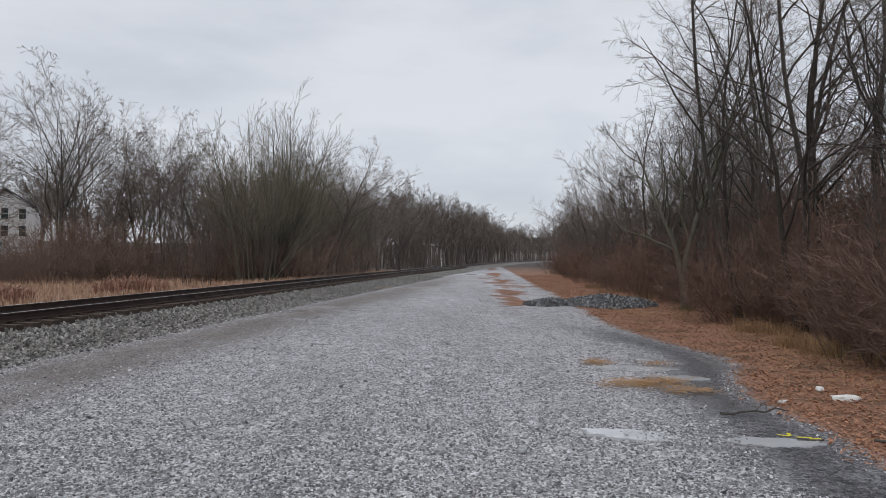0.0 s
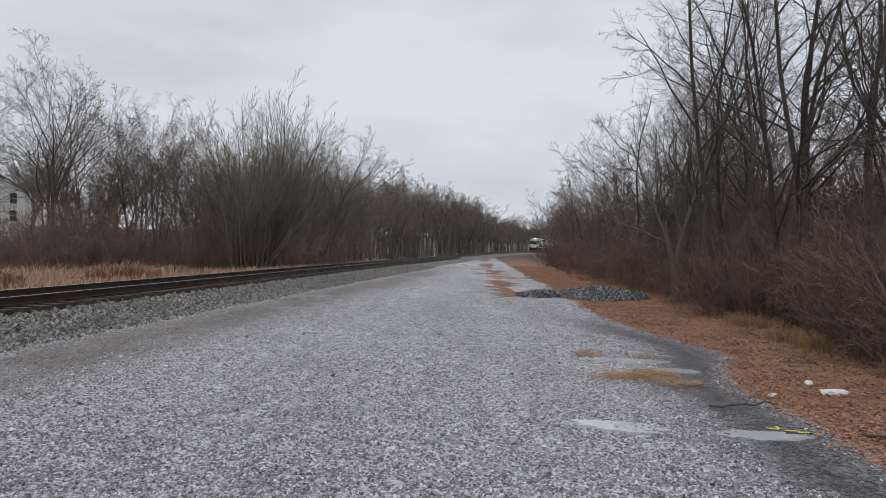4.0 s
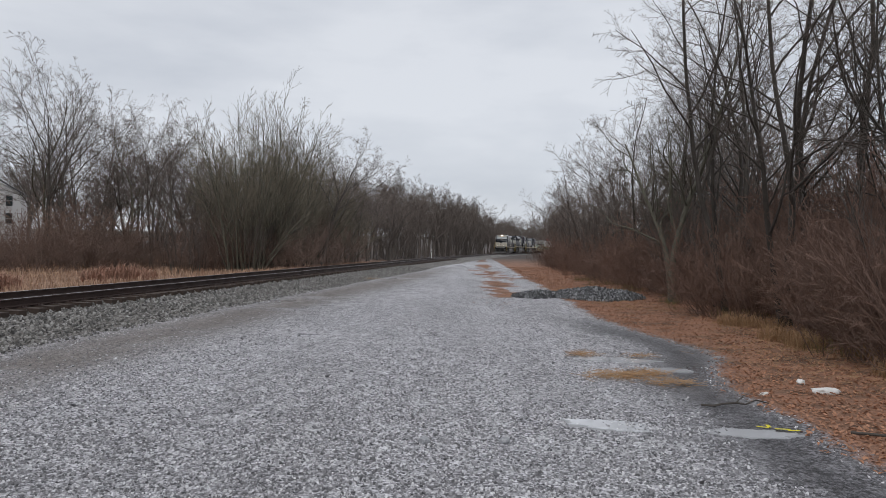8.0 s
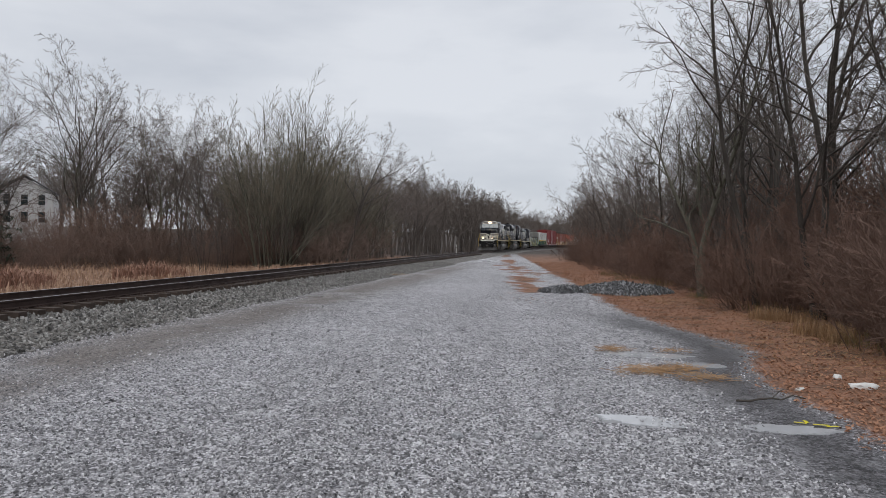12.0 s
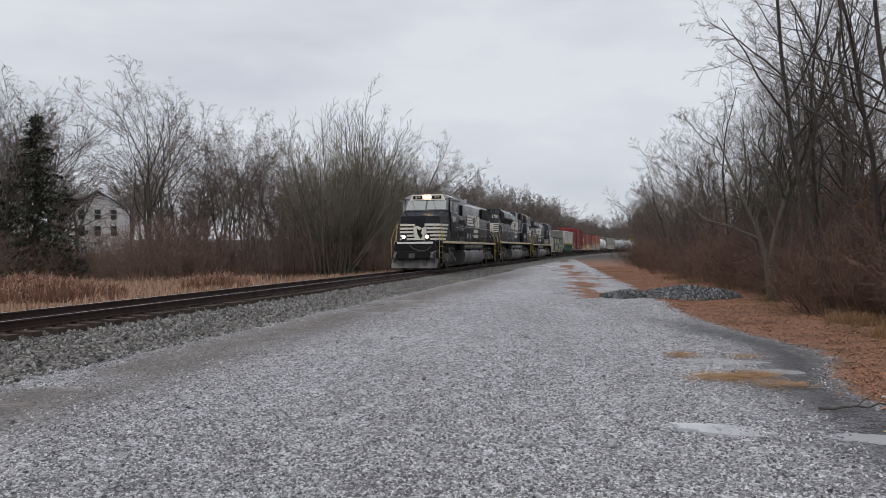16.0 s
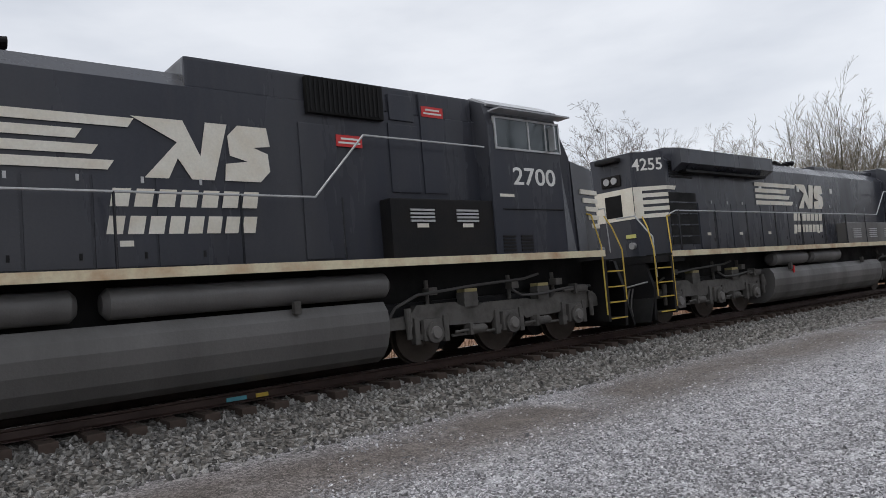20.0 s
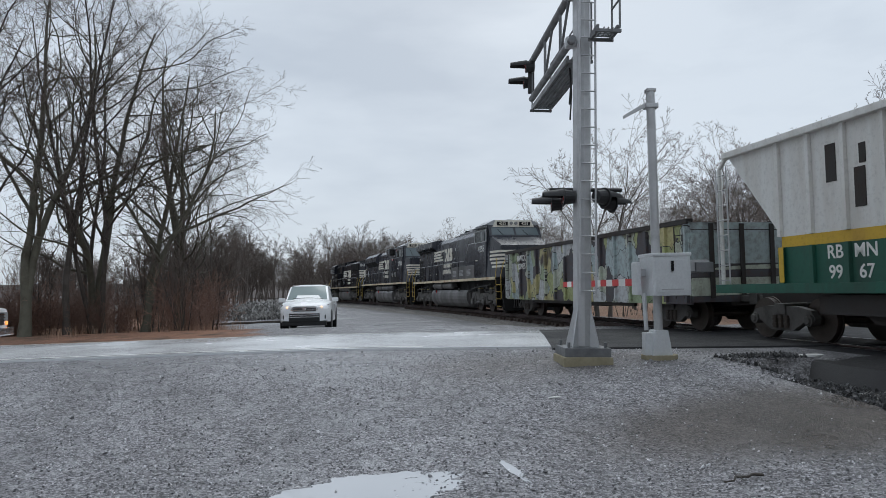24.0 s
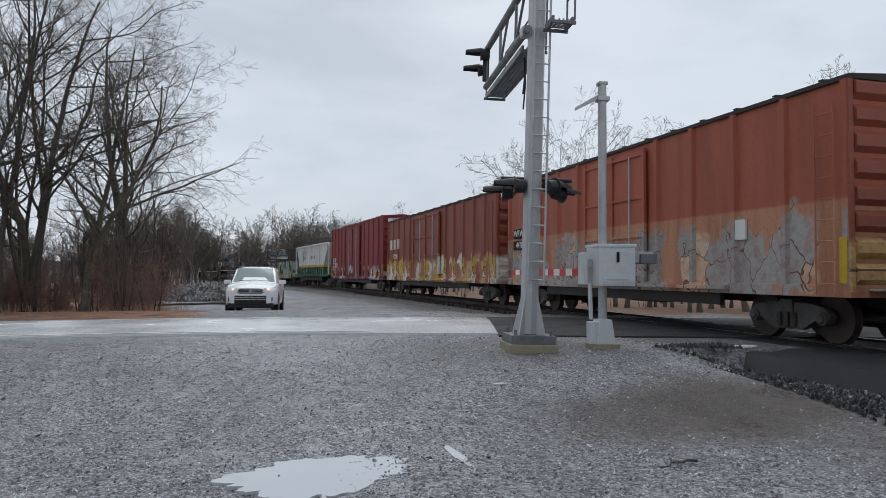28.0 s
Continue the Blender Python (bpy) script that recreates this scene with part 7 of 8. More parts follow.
def conifer(x, y, h):
    ob = thing("conifer", "dark green spruce among the bare trees", "tree")
    ob.location = (x, y, ground_z(x, y))
    w = Wood()
    w.tube([Vector((0, 0, -0.2)), Vector((0, 0, h * 0.5)), Vector((0, 0, h))], [0.28, 0.16, 0.02], 8)
    t = new("trunk", w.mesh("trunk", M["bark"]))
    t.parent = ob
    rng = random.Random(8)
    vs, fs = [], []
    for i in range(190):
        z = h * (0.08 + 0.9 * i / 190)
        ln = (h - z) * 0.36 * rng.uniform(0.75, 1.15) + 0.25
        a = rng.uniform(0, math.tau)
        d = Vector((math.cos(a), math.sin(a), -0.25))
        for j in range(int(14 + ln * 9)):
            f = rng.uniform(0.12, 1)
            p = Vector((0, 0, z)) + d * (ln * f) + Vector((0, 0, 0.10 * ln * f * f))
            q = p + Vector((rng.gauss(0, 0.28), rng.gauss(0, 0.28), rng.uniform(-0.42, 0.02)))
            s = (q - p).cross(Vector((0.2, 0.3, 1))).normalized() * 0.07
            k = len(vs)
            vs += [tuple(p - s), tuple(p + s), tuple(q)]
            fs.append((k, k + 1, k + 2))
    quads("crown", vs, fs, M["conifer"], ob)


for a, d, h in ((36.0, 56, 11.8), (39.0, 66, 12.5), (43.5, 70, 15)):
    conifer(-math.sin(radians(a)) * d, math.cos(radians(a)) * d, h)


# ---- grass, litter and stones: what nobody could count
def blades(name, label, category, spots, material, h, w=0.012):
    """Bent tapering blades at the given spots (x, y, scale)."""
    rng = random.Random(name + label)
    vs, fs = [], []
    for x, y, sc in spots:
        z = ground_z(x, y)
        a, b = rng.uniform(0, math.tau), rng.uniform(0.2, 1.1)
        hh = h * sc * rng.uniform(0.5, 1.15)
        dx, dy = math.cos(a), math.sin(a)
        k = len(vs)
        ww = w * sc
        vs += [(x - dy * ww, y + dx * ww, z - 0.02), (x + dy * ww, y - dx * ww, z - 0.02), (x + dx * hh * b * 0.35 + dy * ww * 0.7, y + dy * hh * b * 0.35 - dx * ww * 0.7, z + hh * 0.6), (x + dx * hh * b * 0.35 - dy * ww * 0.7, y + dy * hh * b * 0.35 + dx * ww * 0.7, z + hh * 0.6), (x + dx * hh * b, y + dy * hh * b, z + hh * (1.05 - b * 0.5))]
        fs += [(k, k + 1, k + 2, k + 3), (k + 3, k + 2, k + 4)]
    ob = quads(name, vs, fs, material)
    return tagged(ob, label, category, kind="stuff")


def scatter():
    rng = random.Random(77)
    spots = []
    while len(spots) < 26000:
        s, u = rng.uniform(6, 75), -rng.uniform(4.4, 34)
        x, y, _ = along(s, u)
        if noise.noise((x * 0.3, y * 0.3, 2)) > -0.25 - rng.random() * 0.3:
            spots.append((x, y, rng.uniform(0.8, 1.6)))
    blades("field_grass", "tawny dead grass of the field beyond the rails", "grass", spots, M["grass_tan"], 0.30, 0.013)
    spots = []
    for cx, cy, r, n in ((-19.0, 27.5, 2.6, 2600), (-24.5, 33, 2.2, 1500), (-15.5, 35, 1.8, 1000)):
        for i in range(n):
            a, d = rng.uniform(0, math.tau), r * math.sqrt(rng.random())
            spots.append((cx + math.cos(a) * d, cy + math.sin(a) * d, 1.3 + 1.2 * (1 - d / r)))
    blades("field_tussock", "rust-coloured tussocks standing in the field", "grass", spots, M["tussock"], 0.55, 0.012)
    spots = []
    while len(spots) < 2200:
        y = rng.uniform(7, 40)
        x = 6.6 + 0.05 * (y - 12) + abs(rng.gauss(0, 1.6))
        if noise.noise((x * 0.7, y * 0.7, 31)) > 0.18:
            spots.append((x, y, rng.uniform(0.5, 1.3)))
    blades("verge_grass", "olive and straw-coloured grass at the wood's edge", "grass", spots, M["grass_olive"], 0.34, 0.0045)
    spots = []
    while len(spots) < 4200:
        y = rng.uniform(8, 17)
        x = 6.4 + 0.06 * (y - 10) + abs(rng.gauss(0, 1.1))
        if noise.noise((x * 0.9, y * 0.9, 41)) > 0.2:
            spots.append((x, y, rng.uniform(0.6, 1.4)))
    blades("verge_grass", "dry straw-coloured grass tangled at the wood's edge", "grass", spots, M["straw"], 0.32, 0.0034)
    spots = []
    for i in range(5200):
        x, y = rng.uniform(-1, 12), rng.uniform(-42, -24.8)
        if noise.noise((x * 0.5, y * 0.5, 36)) > 0.05:
            spots.append((x, y, rng.uniform(0.6, 1.5)))
    blades("verge_grass", "tangled tan grass under the roadside trees", "grass", spots, M["grass_tan"], 0.36, 0.0045)
    # straw lying on the gravel
    spots = []
    for cx, cy, rx, ry, n in ((2.50, 9.45, 0.42, 0.30, 300), (2.95, 9.55, 0.32, 0.22, 160), (3.05, 8.95, 0.4, 0.13, 120), (2.45, 11.4, 0.25, 0.22, 110), (3.3, 11.2, 0.4, 0.2, 60), (-3.4, 37, 0.8, 0.9, 200), (6.0, 11.0, 1.3, 3.2, 420), (7.2, 15.0, 1.4, 4.0, 420), (6.2, 21.5, 1.2, 2.0, 300), (4.9, 28.0, 1.5, 2.5, 260)):
        for i in range(n):
            a, d = rng.uniform(0, math.tau), rng.random() ** 0.6 * rng.uniform(0.6, 1.3)
            spots.append((cx + math.cos(a) * d * rx, cy + math.sin(a) * d * ry))
    vs, fs = [], []
    for x, y in spots:
        z, a, ln = ground_z(x, y) + rng.uniform(0.004, 0.06), rng.gauss(0.1, 1.1), rng.uniform(0.06, 0.24)
        dx, dy = math.cos(a) * ln, math.sin(a) * ln
        k, w, e = len(vs), 0.0032, rng.uniform(-0.015, 0.05)
        vs += [(x, y, z + w), (x - dy / ln * w, y + dx / ln * w, z), (x + dy / ln * w, y - dx / ln * w, z), (x + dx, y + dy, z + e + w), (x + dx - dy / ln * w, y + dy + dx / ln * w, z + e), (x + dx + dy / ln * w, y + dy - dx / ln * w, z + e)]
        fs += [(k, k + 1, k + 4, k + 3), (k, k + 3, k + 5, k + 2), (k + 1, k + 2, k + 5, k + 4)]
    tagged(quads("straw", vs, fs, M["straw"]), "flattened golden straw lying on wet gravel", "straw", kind="stuff")
    # fallen leaves
    vs, fs = [], []
    n = 0
    while n < 60000:
        if rng.random() < 0.86:
            y = 3 + 62 * rng.random() ** 1.7
            x = 3.2 + 0.055 * max(0, y - 9) + 7.5 * rng.random() ** 1.3
        else:
            y, x = rng.uniform(20, 62), rng.uniform(0.5, 7)
        if patches(x, y)[0] < rng.random():
            continue
        n += 1
        z = ground_z(x, y) + rng.uniform(0.002, 0.03)
        a, ln, w = rng.uniform(0, math.tau), rng.uniform(0.016, 0.038), rng.uniform(0.010, 0.022)
        dx, dy, lift, tip = math.cos(a), math.sin(a), rng.uniform(-0.006, 0.022), rng.uniform(-0.01, 0.02)
        k = len(vs)
        vs += [(x - dx * ln, y - dy * ln, z + tip), (x - dy * w, y + dx * w, z + lift), (x + dx * ln, y + dy * ln, z - tip + 0.004), (x + dy * w, y - dx * w, z + lift)]
        fs += [(k, k + 1, k + 2), (k, k + 2, k + 3)]
    tagged(quads("fallen_leaves", vs, fs, M["leaf"]), "brown fallen leaves strewn along the wood's edge", "leaves", kind="stuff")


scatter()


def rubble(name, label, category, spots, material, flat=0.6, plain=0):
    """Angular stones at (x, y, z, size): a rough top over a wider foot."""
    rng = random.Random(name)
    vs, fs = [], []
    for x, y, z, size in spots:
        k, a0 = len(vs), rng.uniform(0, math.tau)
        n = 5
        h = size * flat * rng.uniform(0.6, 1.2)
        tx, ty = rng.gauss(0, 0.25) * size, rng.gauss(0, 0.25) * size
        st = rng.uniform(0.6, 1.0)
        ca, sa = math.cos(a0), math.sin(a0)
        for ring, (rr, zz) in enumerate(((1.0, -0.25), (0.72, 1.0)) if plain else ((1.0, -0.25), (0.95, 0.35), (0.5, 1.0))):
            for i in range(n):
                t = math.tau * i / n
                r = size * 0.5 * rr * rng.uniform(0.75, 1.2)
                px, py = math.cos(t) * r, math.sin(t) * r * st
                vs.append((x + px * ca - py * sa + tx * (zz > 0.9), y + px * sa + py * ca + ty * (zz > 0.9), z + h * zz * (1 + rng.uniform(-0.4, 0.4))))
        for ring in range(1 if plain else 2):
            for i in range(n):
                j = (i + 1) % n
                fs.append((k + ring * n + i, k + ring * n + j, k + ring * n + n + j, k + ring * n + n + i))
        fs.append(tuple(k + (1 if plain else 2) * n + i for i in range(n)))
    return tagged(quads(name, vs, fs, material), label, category, kind="stuff")


def bed_z(u):
    for (a, za), (b, zb) in zip(BED, BED[1:]):
        if a <= u <= b:
            return za + (zb - za) * (u - a) / (b - a)
    return -1


def stones():
    rng = random.Random(99)
    spots = []
    while len(spots) < 21000:
        s = -9 + 66 * rng.random() ** 1.5
        u = rng.uniform(1.0, 3.5)
        x, y, _ = along(s, u)
        z = max(bed_z(u), ground_z(x, y))
        spots.append((x, y, z + rng.uniform(-0.01, 0.02), rng.uniform(0.040, 0.082)))
    while len(spots) < 25500:
        s, u = rng.uniform(-9, 40), rng.uniform(-1.3, 1.1)
        x, y, _ = along(s, u)
        spots.append((x, y, bed_z(u), rng.uniform(0.03, 0.07)))
    rubble("ballast_stones", "loose grey ballast stones on the bank", "ballast", spots, M["stones"], 0.55)
    spots = []
    while len(spots) < 150000:
        if rng.random() < 0.74:
            y = 2.6 + 62 * rng.random() ** 2.3
            x = rng.uniform(-0.9, 0.66) * (y + 2.5) if y < 16 else rng.uniform(-0.45, 0.30) * (y + 2.5)
        else:
            y = -2.6 - 13.5 * rng.random() ** 1.5
            x = rng.uniform(-1.15, 0.6) * (-y + 1.5)
        if len(spots) > 92000:
            # the stones underfoot, close-packed
            y = 3.0 + 19 * rng.random() ** 2.2 if rng.random() < 0.72 else -3.4 - 10 * rng.random() ** 1.7
            x = rng.uniform(-0.72, 0.68) * (abs(y) + 0.6) - (0.0 if y > 0 else 0.3 * abs(y))
            if rng.random() < 0.16:
                x, y = rng.uniform(-6, 4), rng.uniform(-4.0, 3.6)
        size = rng.uniform(0.013, 0.034)
        s, u = offset_of(x, y)
        pt = patches(x, y)
        if u < 3.2 or pt[0] > 0.4 + 0.5 * rng.random() or pt[1] * 0.9 > rng.random() or pt[4] * 1.25 > rng.random() or (y < 0 and abs(y - road_at(x)[0]) < ROAD_HALF + 0.3):
            continue
        if rng.random() < 0.006:
            size = rng.uniform(0.04, 0.065)
        spots.append((x, y, ground_z(x, y), size))
    rubble("gravel", "grey slate chips strewn over the yard", "gravel", spots, M["chips"], 0.42, 1)
    spots = []
    while len(spots) < 2600:
        s, u = rng.uniform(-11.5, -5.0), rng.uniform(2.9, 4.3)
        x, y, _ = along(s, u)
        if abs(y - road_at(x)[0]) > ROAD_HALF + 0.4 and rng.random() < 1.3 - abs(u - 3.4):
            spots.append((x, y, ground_z(x, y) + 0.02, rng.uniform(0.035, 0.07)))
    rubble("dark_ballast", "black wet ballast stones beside the crossing", "ballast", spots, M["stones_dark"], 0.7)
    # the heap of crushed stone
    spots = []
    for i in range(5200):
        a, d = rng.uniform(0, math.tau), math.sqrt(rng.random())
        x, y = 5.9 + math.cos(a) * d * 1.75, 25.2 + math.sin(a) * d * 1.6
        h = 0.55 * (1 - d) ** 0.8 * (0.8 + 0.4 * noise.noise((x, y, 4)))
        spots.append((x, y, ground_z(x, y) + h * rng.uniform(0.75, 1), rng.uniform(0.05, 0.11)))
    for i in range(900):
        a, d = rng.uniform(0, math.tau), math.sqrt(rng.random())
        x, y = 3.9 + math.cos(a) * d * 1.0, 25.6 + math.sin(a) * d * 1.2
        spots.append((x, y, ground_z(x, y) + 0.16 * (1 - d * d), rng.uniform(0.05, 0.10)))
    rubble("stone_heap", "low heap of dark crushed stone beside the wood", "stone heap", spots, M["heap"], 0.75)
    spots = []
    for i in range(4200):
        a, d = rng.uniform(0, math.tau), math.sqrt(rng.random())
        x, y = -3.0 + math.cos(a) * d * 4.5, -49 + math.sin(a) * d * 6
        spots.append((x, y, ground_z(x, y) + 1.0 * (1 - d * d) * rng.uniform(0.8, 1), rng.uniform(0.10, 0.24)))
    rubble("stone_heap", "long heap of grey ballast beyond the road", "stone heap", spots, M["stones"], 0.75)


stones()


# ---- the level crossing: cantilever mast, gate, lamps
def flasher(parent, name, x, y, z, heading, r=0.2):
    """A crossing lamp: round black background, hood and dark red lens, facing heading."""
    m = pose(x, y, z, 0, 0, heading) @ Matrix.Scale(0.85, 4)
    bm = bmesh.new()
    rod(bm, (0, -0.01, 0), (0, 0.015, 0), r, 24)
    rod(bm, (0, -0.22, 0), (0, -0.01, 0), 0.13, 16, 0.16)
    bmesh.ops.transform(bm, matrix=m, verts=bm.verts)
    back = part(name, bm, M["signal_black"], parent, "black round crossing lamp")
    bm = bmesh.new()
    n = 14
    ring = [[bm.verts.new((math.cos(math.pi * i / n) * q, y, math.sin(math.pi * i / n) * q * (0.92 if y > 0.1 else 1))) for i in range(n + 1)] for q, y in ((0.16, 0.01), (0.105, 0.42), (0.115, 0.42), (0.17, 0.01))]
    for j in range(4):
        for i in range(n):
            bm.faces.new((ring[j][i], ring[j][i + 1], ring[(j + 1) % 4][i + 1], ring[(j + 1) % 4][i]))
    bmesh.ops.transform(bm, matrix=m, verts=bm.verts)
    part("hood", bm, M["signal_black"], back)
    bm = bmesh.new()
    rod(bm, (0, 0.012, 0), (0, 0.03, 0), 0.15, 20, 0.12)
    bmesh.ops.transform(bm, matrix=m, verts=bm.verts)
    part("lens", bm, M["red_lens"], back, "dark red lens")


M["galv_dark"] = surface("galvanised_dull", (0.20, 0.205, 0.21), (0.11, 0.112, 0.115), 0.55, 0.3, dirt_scale=4, dirt_amt=0.6)
M["red_lens"] = glassy("red_lens", (0.12, 0.01, 0.01), 0.1)


def crossing_mast():
    """Galvanised mast with ladder, cantilever arm over the road, walkway and lamps. The arm runs towards -y."""
    z = ground_z(-6.1, -10.95)
    mast = thing("crossing_signal", "tall galvanised crossing signal mast with cantilever arm", "crossing signal")
    mast.matrix_basis = pose(-6.1, -10.95, z, 0, -1.5, -14)
    G, D = M["galv"], M["galv_dark"]
    bm = bmesh.new()
    rod(bm, (0, 0, 0.28), (0, 0, 8.6), 0.160, 8)
    p = part("pole", bm, G, mast)
    p.data.shade_smooth()
    p.data.set_sharp_from_angle(angle=0.6)
    boxes("foundation", M["concrete"], mast, (-0.42, 0.42, -0.42, 0.42, -0.4, 0.12), bevel=0.03, label="mossy concrete foundation block")
    boxes("base_plate", D, mast, (-0.39, 0.39, -0.39, 0.39, 0.12, 0.27), bevel=0.01)
    for k in range(4):
        a = math.tau * (k + 0.5) / 4
        bm = bmesh.new()
        c, s = math.cos(a), math.sin(a)
        t = Vector((-s, c, 0)) * 0.012
        q = [Vector((c * 0.13, s * 0.13, 0.27)), Vector((c * 0.33, s * 0.33, 0.27)), Vector((c * 0.31, s * 0.31, 0.36)), Vector((c * 0.15, s * 0.15, 0.98))]
        solid(bm, [tuple(v - t) for v in q], [tuple(v + t) for v in q])
        part("gusset", bm, G, mast)
        bm = bmesh.new()
        rod(bm, (c * 0.44, s * 0.44, 0.26), (c * 0.44, s * 0.44, 0.36), 0.025, 8)
        part("anchor_bolt", bm, D, mast)
    # ladder on the side towards the yard
    for x, y in ((0.09, 0.22), (-0.19, 0.20)):
        rods("ladder_stile", G, mast, (0.02, (x, y, 1.15), (x, y, 8.6)), n=6)
    for i in range(24):
        zz = 1.22 + i * 0.315
        rods("ladder_rung", G, mast, (0.014, (0.10, 0.222, zz), (-0.20, 0.198, zz)), n=6)
    # the arm: two tubes with posts and braces, and a meshed walkway below
    za, zb = 6.05 - z, 6.92 - z
    end = -3.65
    for zz in (za, zb):
        bm = bmesh.new()
        rod(bm, (0.21, end, zz), (0.21, 0.2, zz), 0.07, 16)
        o = part("arm_tube", bm, D, mast)
        o.data.shade_smooth()
        o.data.set_sharp_from_angle(angle=0.6)
        boxes("arm_clamp", G, mast, (-0.16, 0.29, -0.09, 0.09, zz - 0.09, zz + 0.09), bevel=0.03)
    for y in (end + 0.06, end + 1.5, end + 2.9):
        rods("arm_post", D, mast, (0.03, (0.21, y, za), (0.21, y, zb)), n=6)
    for y in (end + 1.5, end + 2.9):
        rods("arm_brace", D, mast, (0.026, (0.21, y, za), (0.21, y + 0.75, zb)), n=6)
    for x0, x1, ya, yb in ((-0.22, 0.18, end - 0.1, -0.26), (-0.44, -0.10, 0.26, 0.70)):
        zd = za - 0.20 if yb < 0 else za + 0.02
        bm = bmesh.new()
        for i in range(int((yb - ya) / 0.075)):
            y = ya + i * 0.075
            box(bm, x0, x1, y, y + 0.018, zd, zd + 0.02)
        for i in range(int((x1 - x0) / 0.075)):
            x = x0 + i * 0.075
            box(bm, x, x + 0.014, ya, yb, zd, zd + 0.02)
        part("walkway", bm, D, mast, "meshed steel walkway")
        for x in (x0, x1):
            boxes("walkway_edge", D, mast, (x - 0.02, x + 0.02, ya, yb, zd - 0.05, zd + 0.06))
        for y in (ya, yb):
            boxes("walkway_bracket", D, mast, (x0 - 0.05, x1 + 0.05, y - 0.025, y + 0.025, zd - 0.07, zd - 0.02))
            rods("rail_post", D, mast, (0.018, (x0 - 0.03, y, zd), (x0 - 0.03, y, zd + 1.05)), n=6)
        if yb < 0:
            rods("rail_post", D, mast, (0.018, (x1, ya, zd), (x1, ya, zd + 0.5)), n=6)
        for h in (0.5, 1.05):
            rods("walkway_rail", D, mast, (0.018, (x0 - 0.03, ya, zd + h), (x0 - 0.03, yb, zd + h)), n=6)
    for x, y, h in ((-0.02, -0.9, 0.95), (0.03, -0.75, 0.7)):
        rods("cable", M["rubber"], mast, (0.016, (x, y, za - 0.2), (x - 0.02, y, za - 0.2 - h * 0.5), (x + 0.01, y, za - 0.2 - h)), n=5)
    # lamps on the arm's end and on the mast
    boxes("lamp_bracket", M["signal_black"], mast, (0.16, 0.30, end - 0.02, end + 0.08, za + 0.12, zb - 0.05), bevel=0.02)
    for zz, y in ((zb - 0.16, end + 0.12), (za + 0.42, end - 0.15)):
        flasher(mast, "crossing_lamp", 0.36, y, zz, -95, 0.17)
    zz = 3.30 - z
    rods("lamp_arm", M["signal_black"], mast, (0.035, (-0.70, 0.02, zz + 0.14), (0.56, -0.06, zz + 0.14)), n=8)
    for x, y, h in ((0.34, 0.05, -92), (0.46, -0.34, -98), (-0.36, 0.10, 118), (-0.58, -0.16, 108)):
        flasher(mast, "crossing_lamp", x, y, zz - (0.07 if y < 0 else 0.0), h)
    return mast


def crossing_gate():
    z = ground_z(-7.5, -10.75)
    g = thing("crossing_gate", "grey crossing gate box on a pole, red and white arm lowered", "crossing gate")
    g.matrix_basis = pose(-7.5, -10.75, z, 0, 0, -12)
    G = M["galv"]
    bm = bmesh.new()
    rod(bm, (0, 0, 0.4), (0, 0, 4.75), 0.078, 18)
    p = part("pole", bm, G, g)
    p.data.shade_smooth()
    p.data.set_sharp_from_angle(angle=0.6)
    boxes("pole_cap", G, g, (-0.085, 0.085, -0.085, 0.085, 4.74, 4.80), bevel=0.02)
    shape("camera_arm", G, g, [(0.05, 4.46), (0.12, 4.46), (0.50, 4.26), (0.50, 4.32), (0.12, 4.54), (0.05, 4.54)], -0.05, 0.05)
    boxes("arm_clamp", G, g, (-0.11, 0.11, -0.10, 0.10, 4.44, 4.53), bevel=0.02)
    shape("pole_base", M["case"], g, [(-0.18, 0.06), (0.18, 0.06), (0.11, 0.50), (-0.11, 0.50)], -0.16, 0.16)
    bm = bmesh.new()
    rod(bm, (0, 0, -0.3), (0, 0, 0.07), 0.31, 24)
    part("foundation", bm, M["concrete"], g)
    boxes("anchor_case", M["case"], g, (0.12, 0.27, -0.10, 0.10, 0.06, 0.46), bevel=0.02)
    rods("conduit", M["case"], g, (0.04, (0.22, 0, 0.5), (0.24, 0, 1.15)), n=8)
    b = boxes("gate_box", M["case"], g, (-0.48, 0.20, -0.28, 0.34, 1.10, 1.80), bevel=0.03, label="pale grey steel gate mechanism box")
    boxes("lid", M["case"], b, (-0.495, 0.215, -0.295, 0.355, 1.78, 1.84), bevel=0.015)
    boxes("latch", M["frame_black"], b, (-0.16, -0.12, 0.345, 0.38, 1.52, 1.70))
    boxes("door_panel", M["case"], b, (-0.43, 0.15, 0.335, 0.350, 1.16, 1.72), bevel=0.008)
    boxes("plate", M["galv"], b, (-0.34, 0.06, 0.350, 0.354, 1.20, 1.22))
    for y in (-0.16, 0.08):
        boxes("counterweight_arm", M["galv"], g, (-0.92, -0.47, y - 0.03, y + 0.03, 1.52, 1.72), bevel=0.01)
    boxes("counterweight", M["galv_dark"], g, (-0.98, -0.66, -0.24, 0.16, 1.50, 1.68), bevel=0.02)
    boxes("arm_head", M["case"], g, (0.30, 0.38, -0.22, 0.06, 1.12, 1.70), bevel=0.03)
    boxes("arm_hub", M["galv"], g, (0.18, 0.32, -0.14, 0.02, 1.44, 1.58), bevel=0.02)
    # arm across the road, in red and white lengths
    for i in range(13):
        y0 = -0.2 - i * 0.36
        boxes("gate_arm_band", M["red"] if i % 2 == 0 else M["white_paint"], g, (0.32, 0.37, y0 - 0.36, y0, 1.28, 1.41))
    return g


crossing_mast()
crossing_gate()


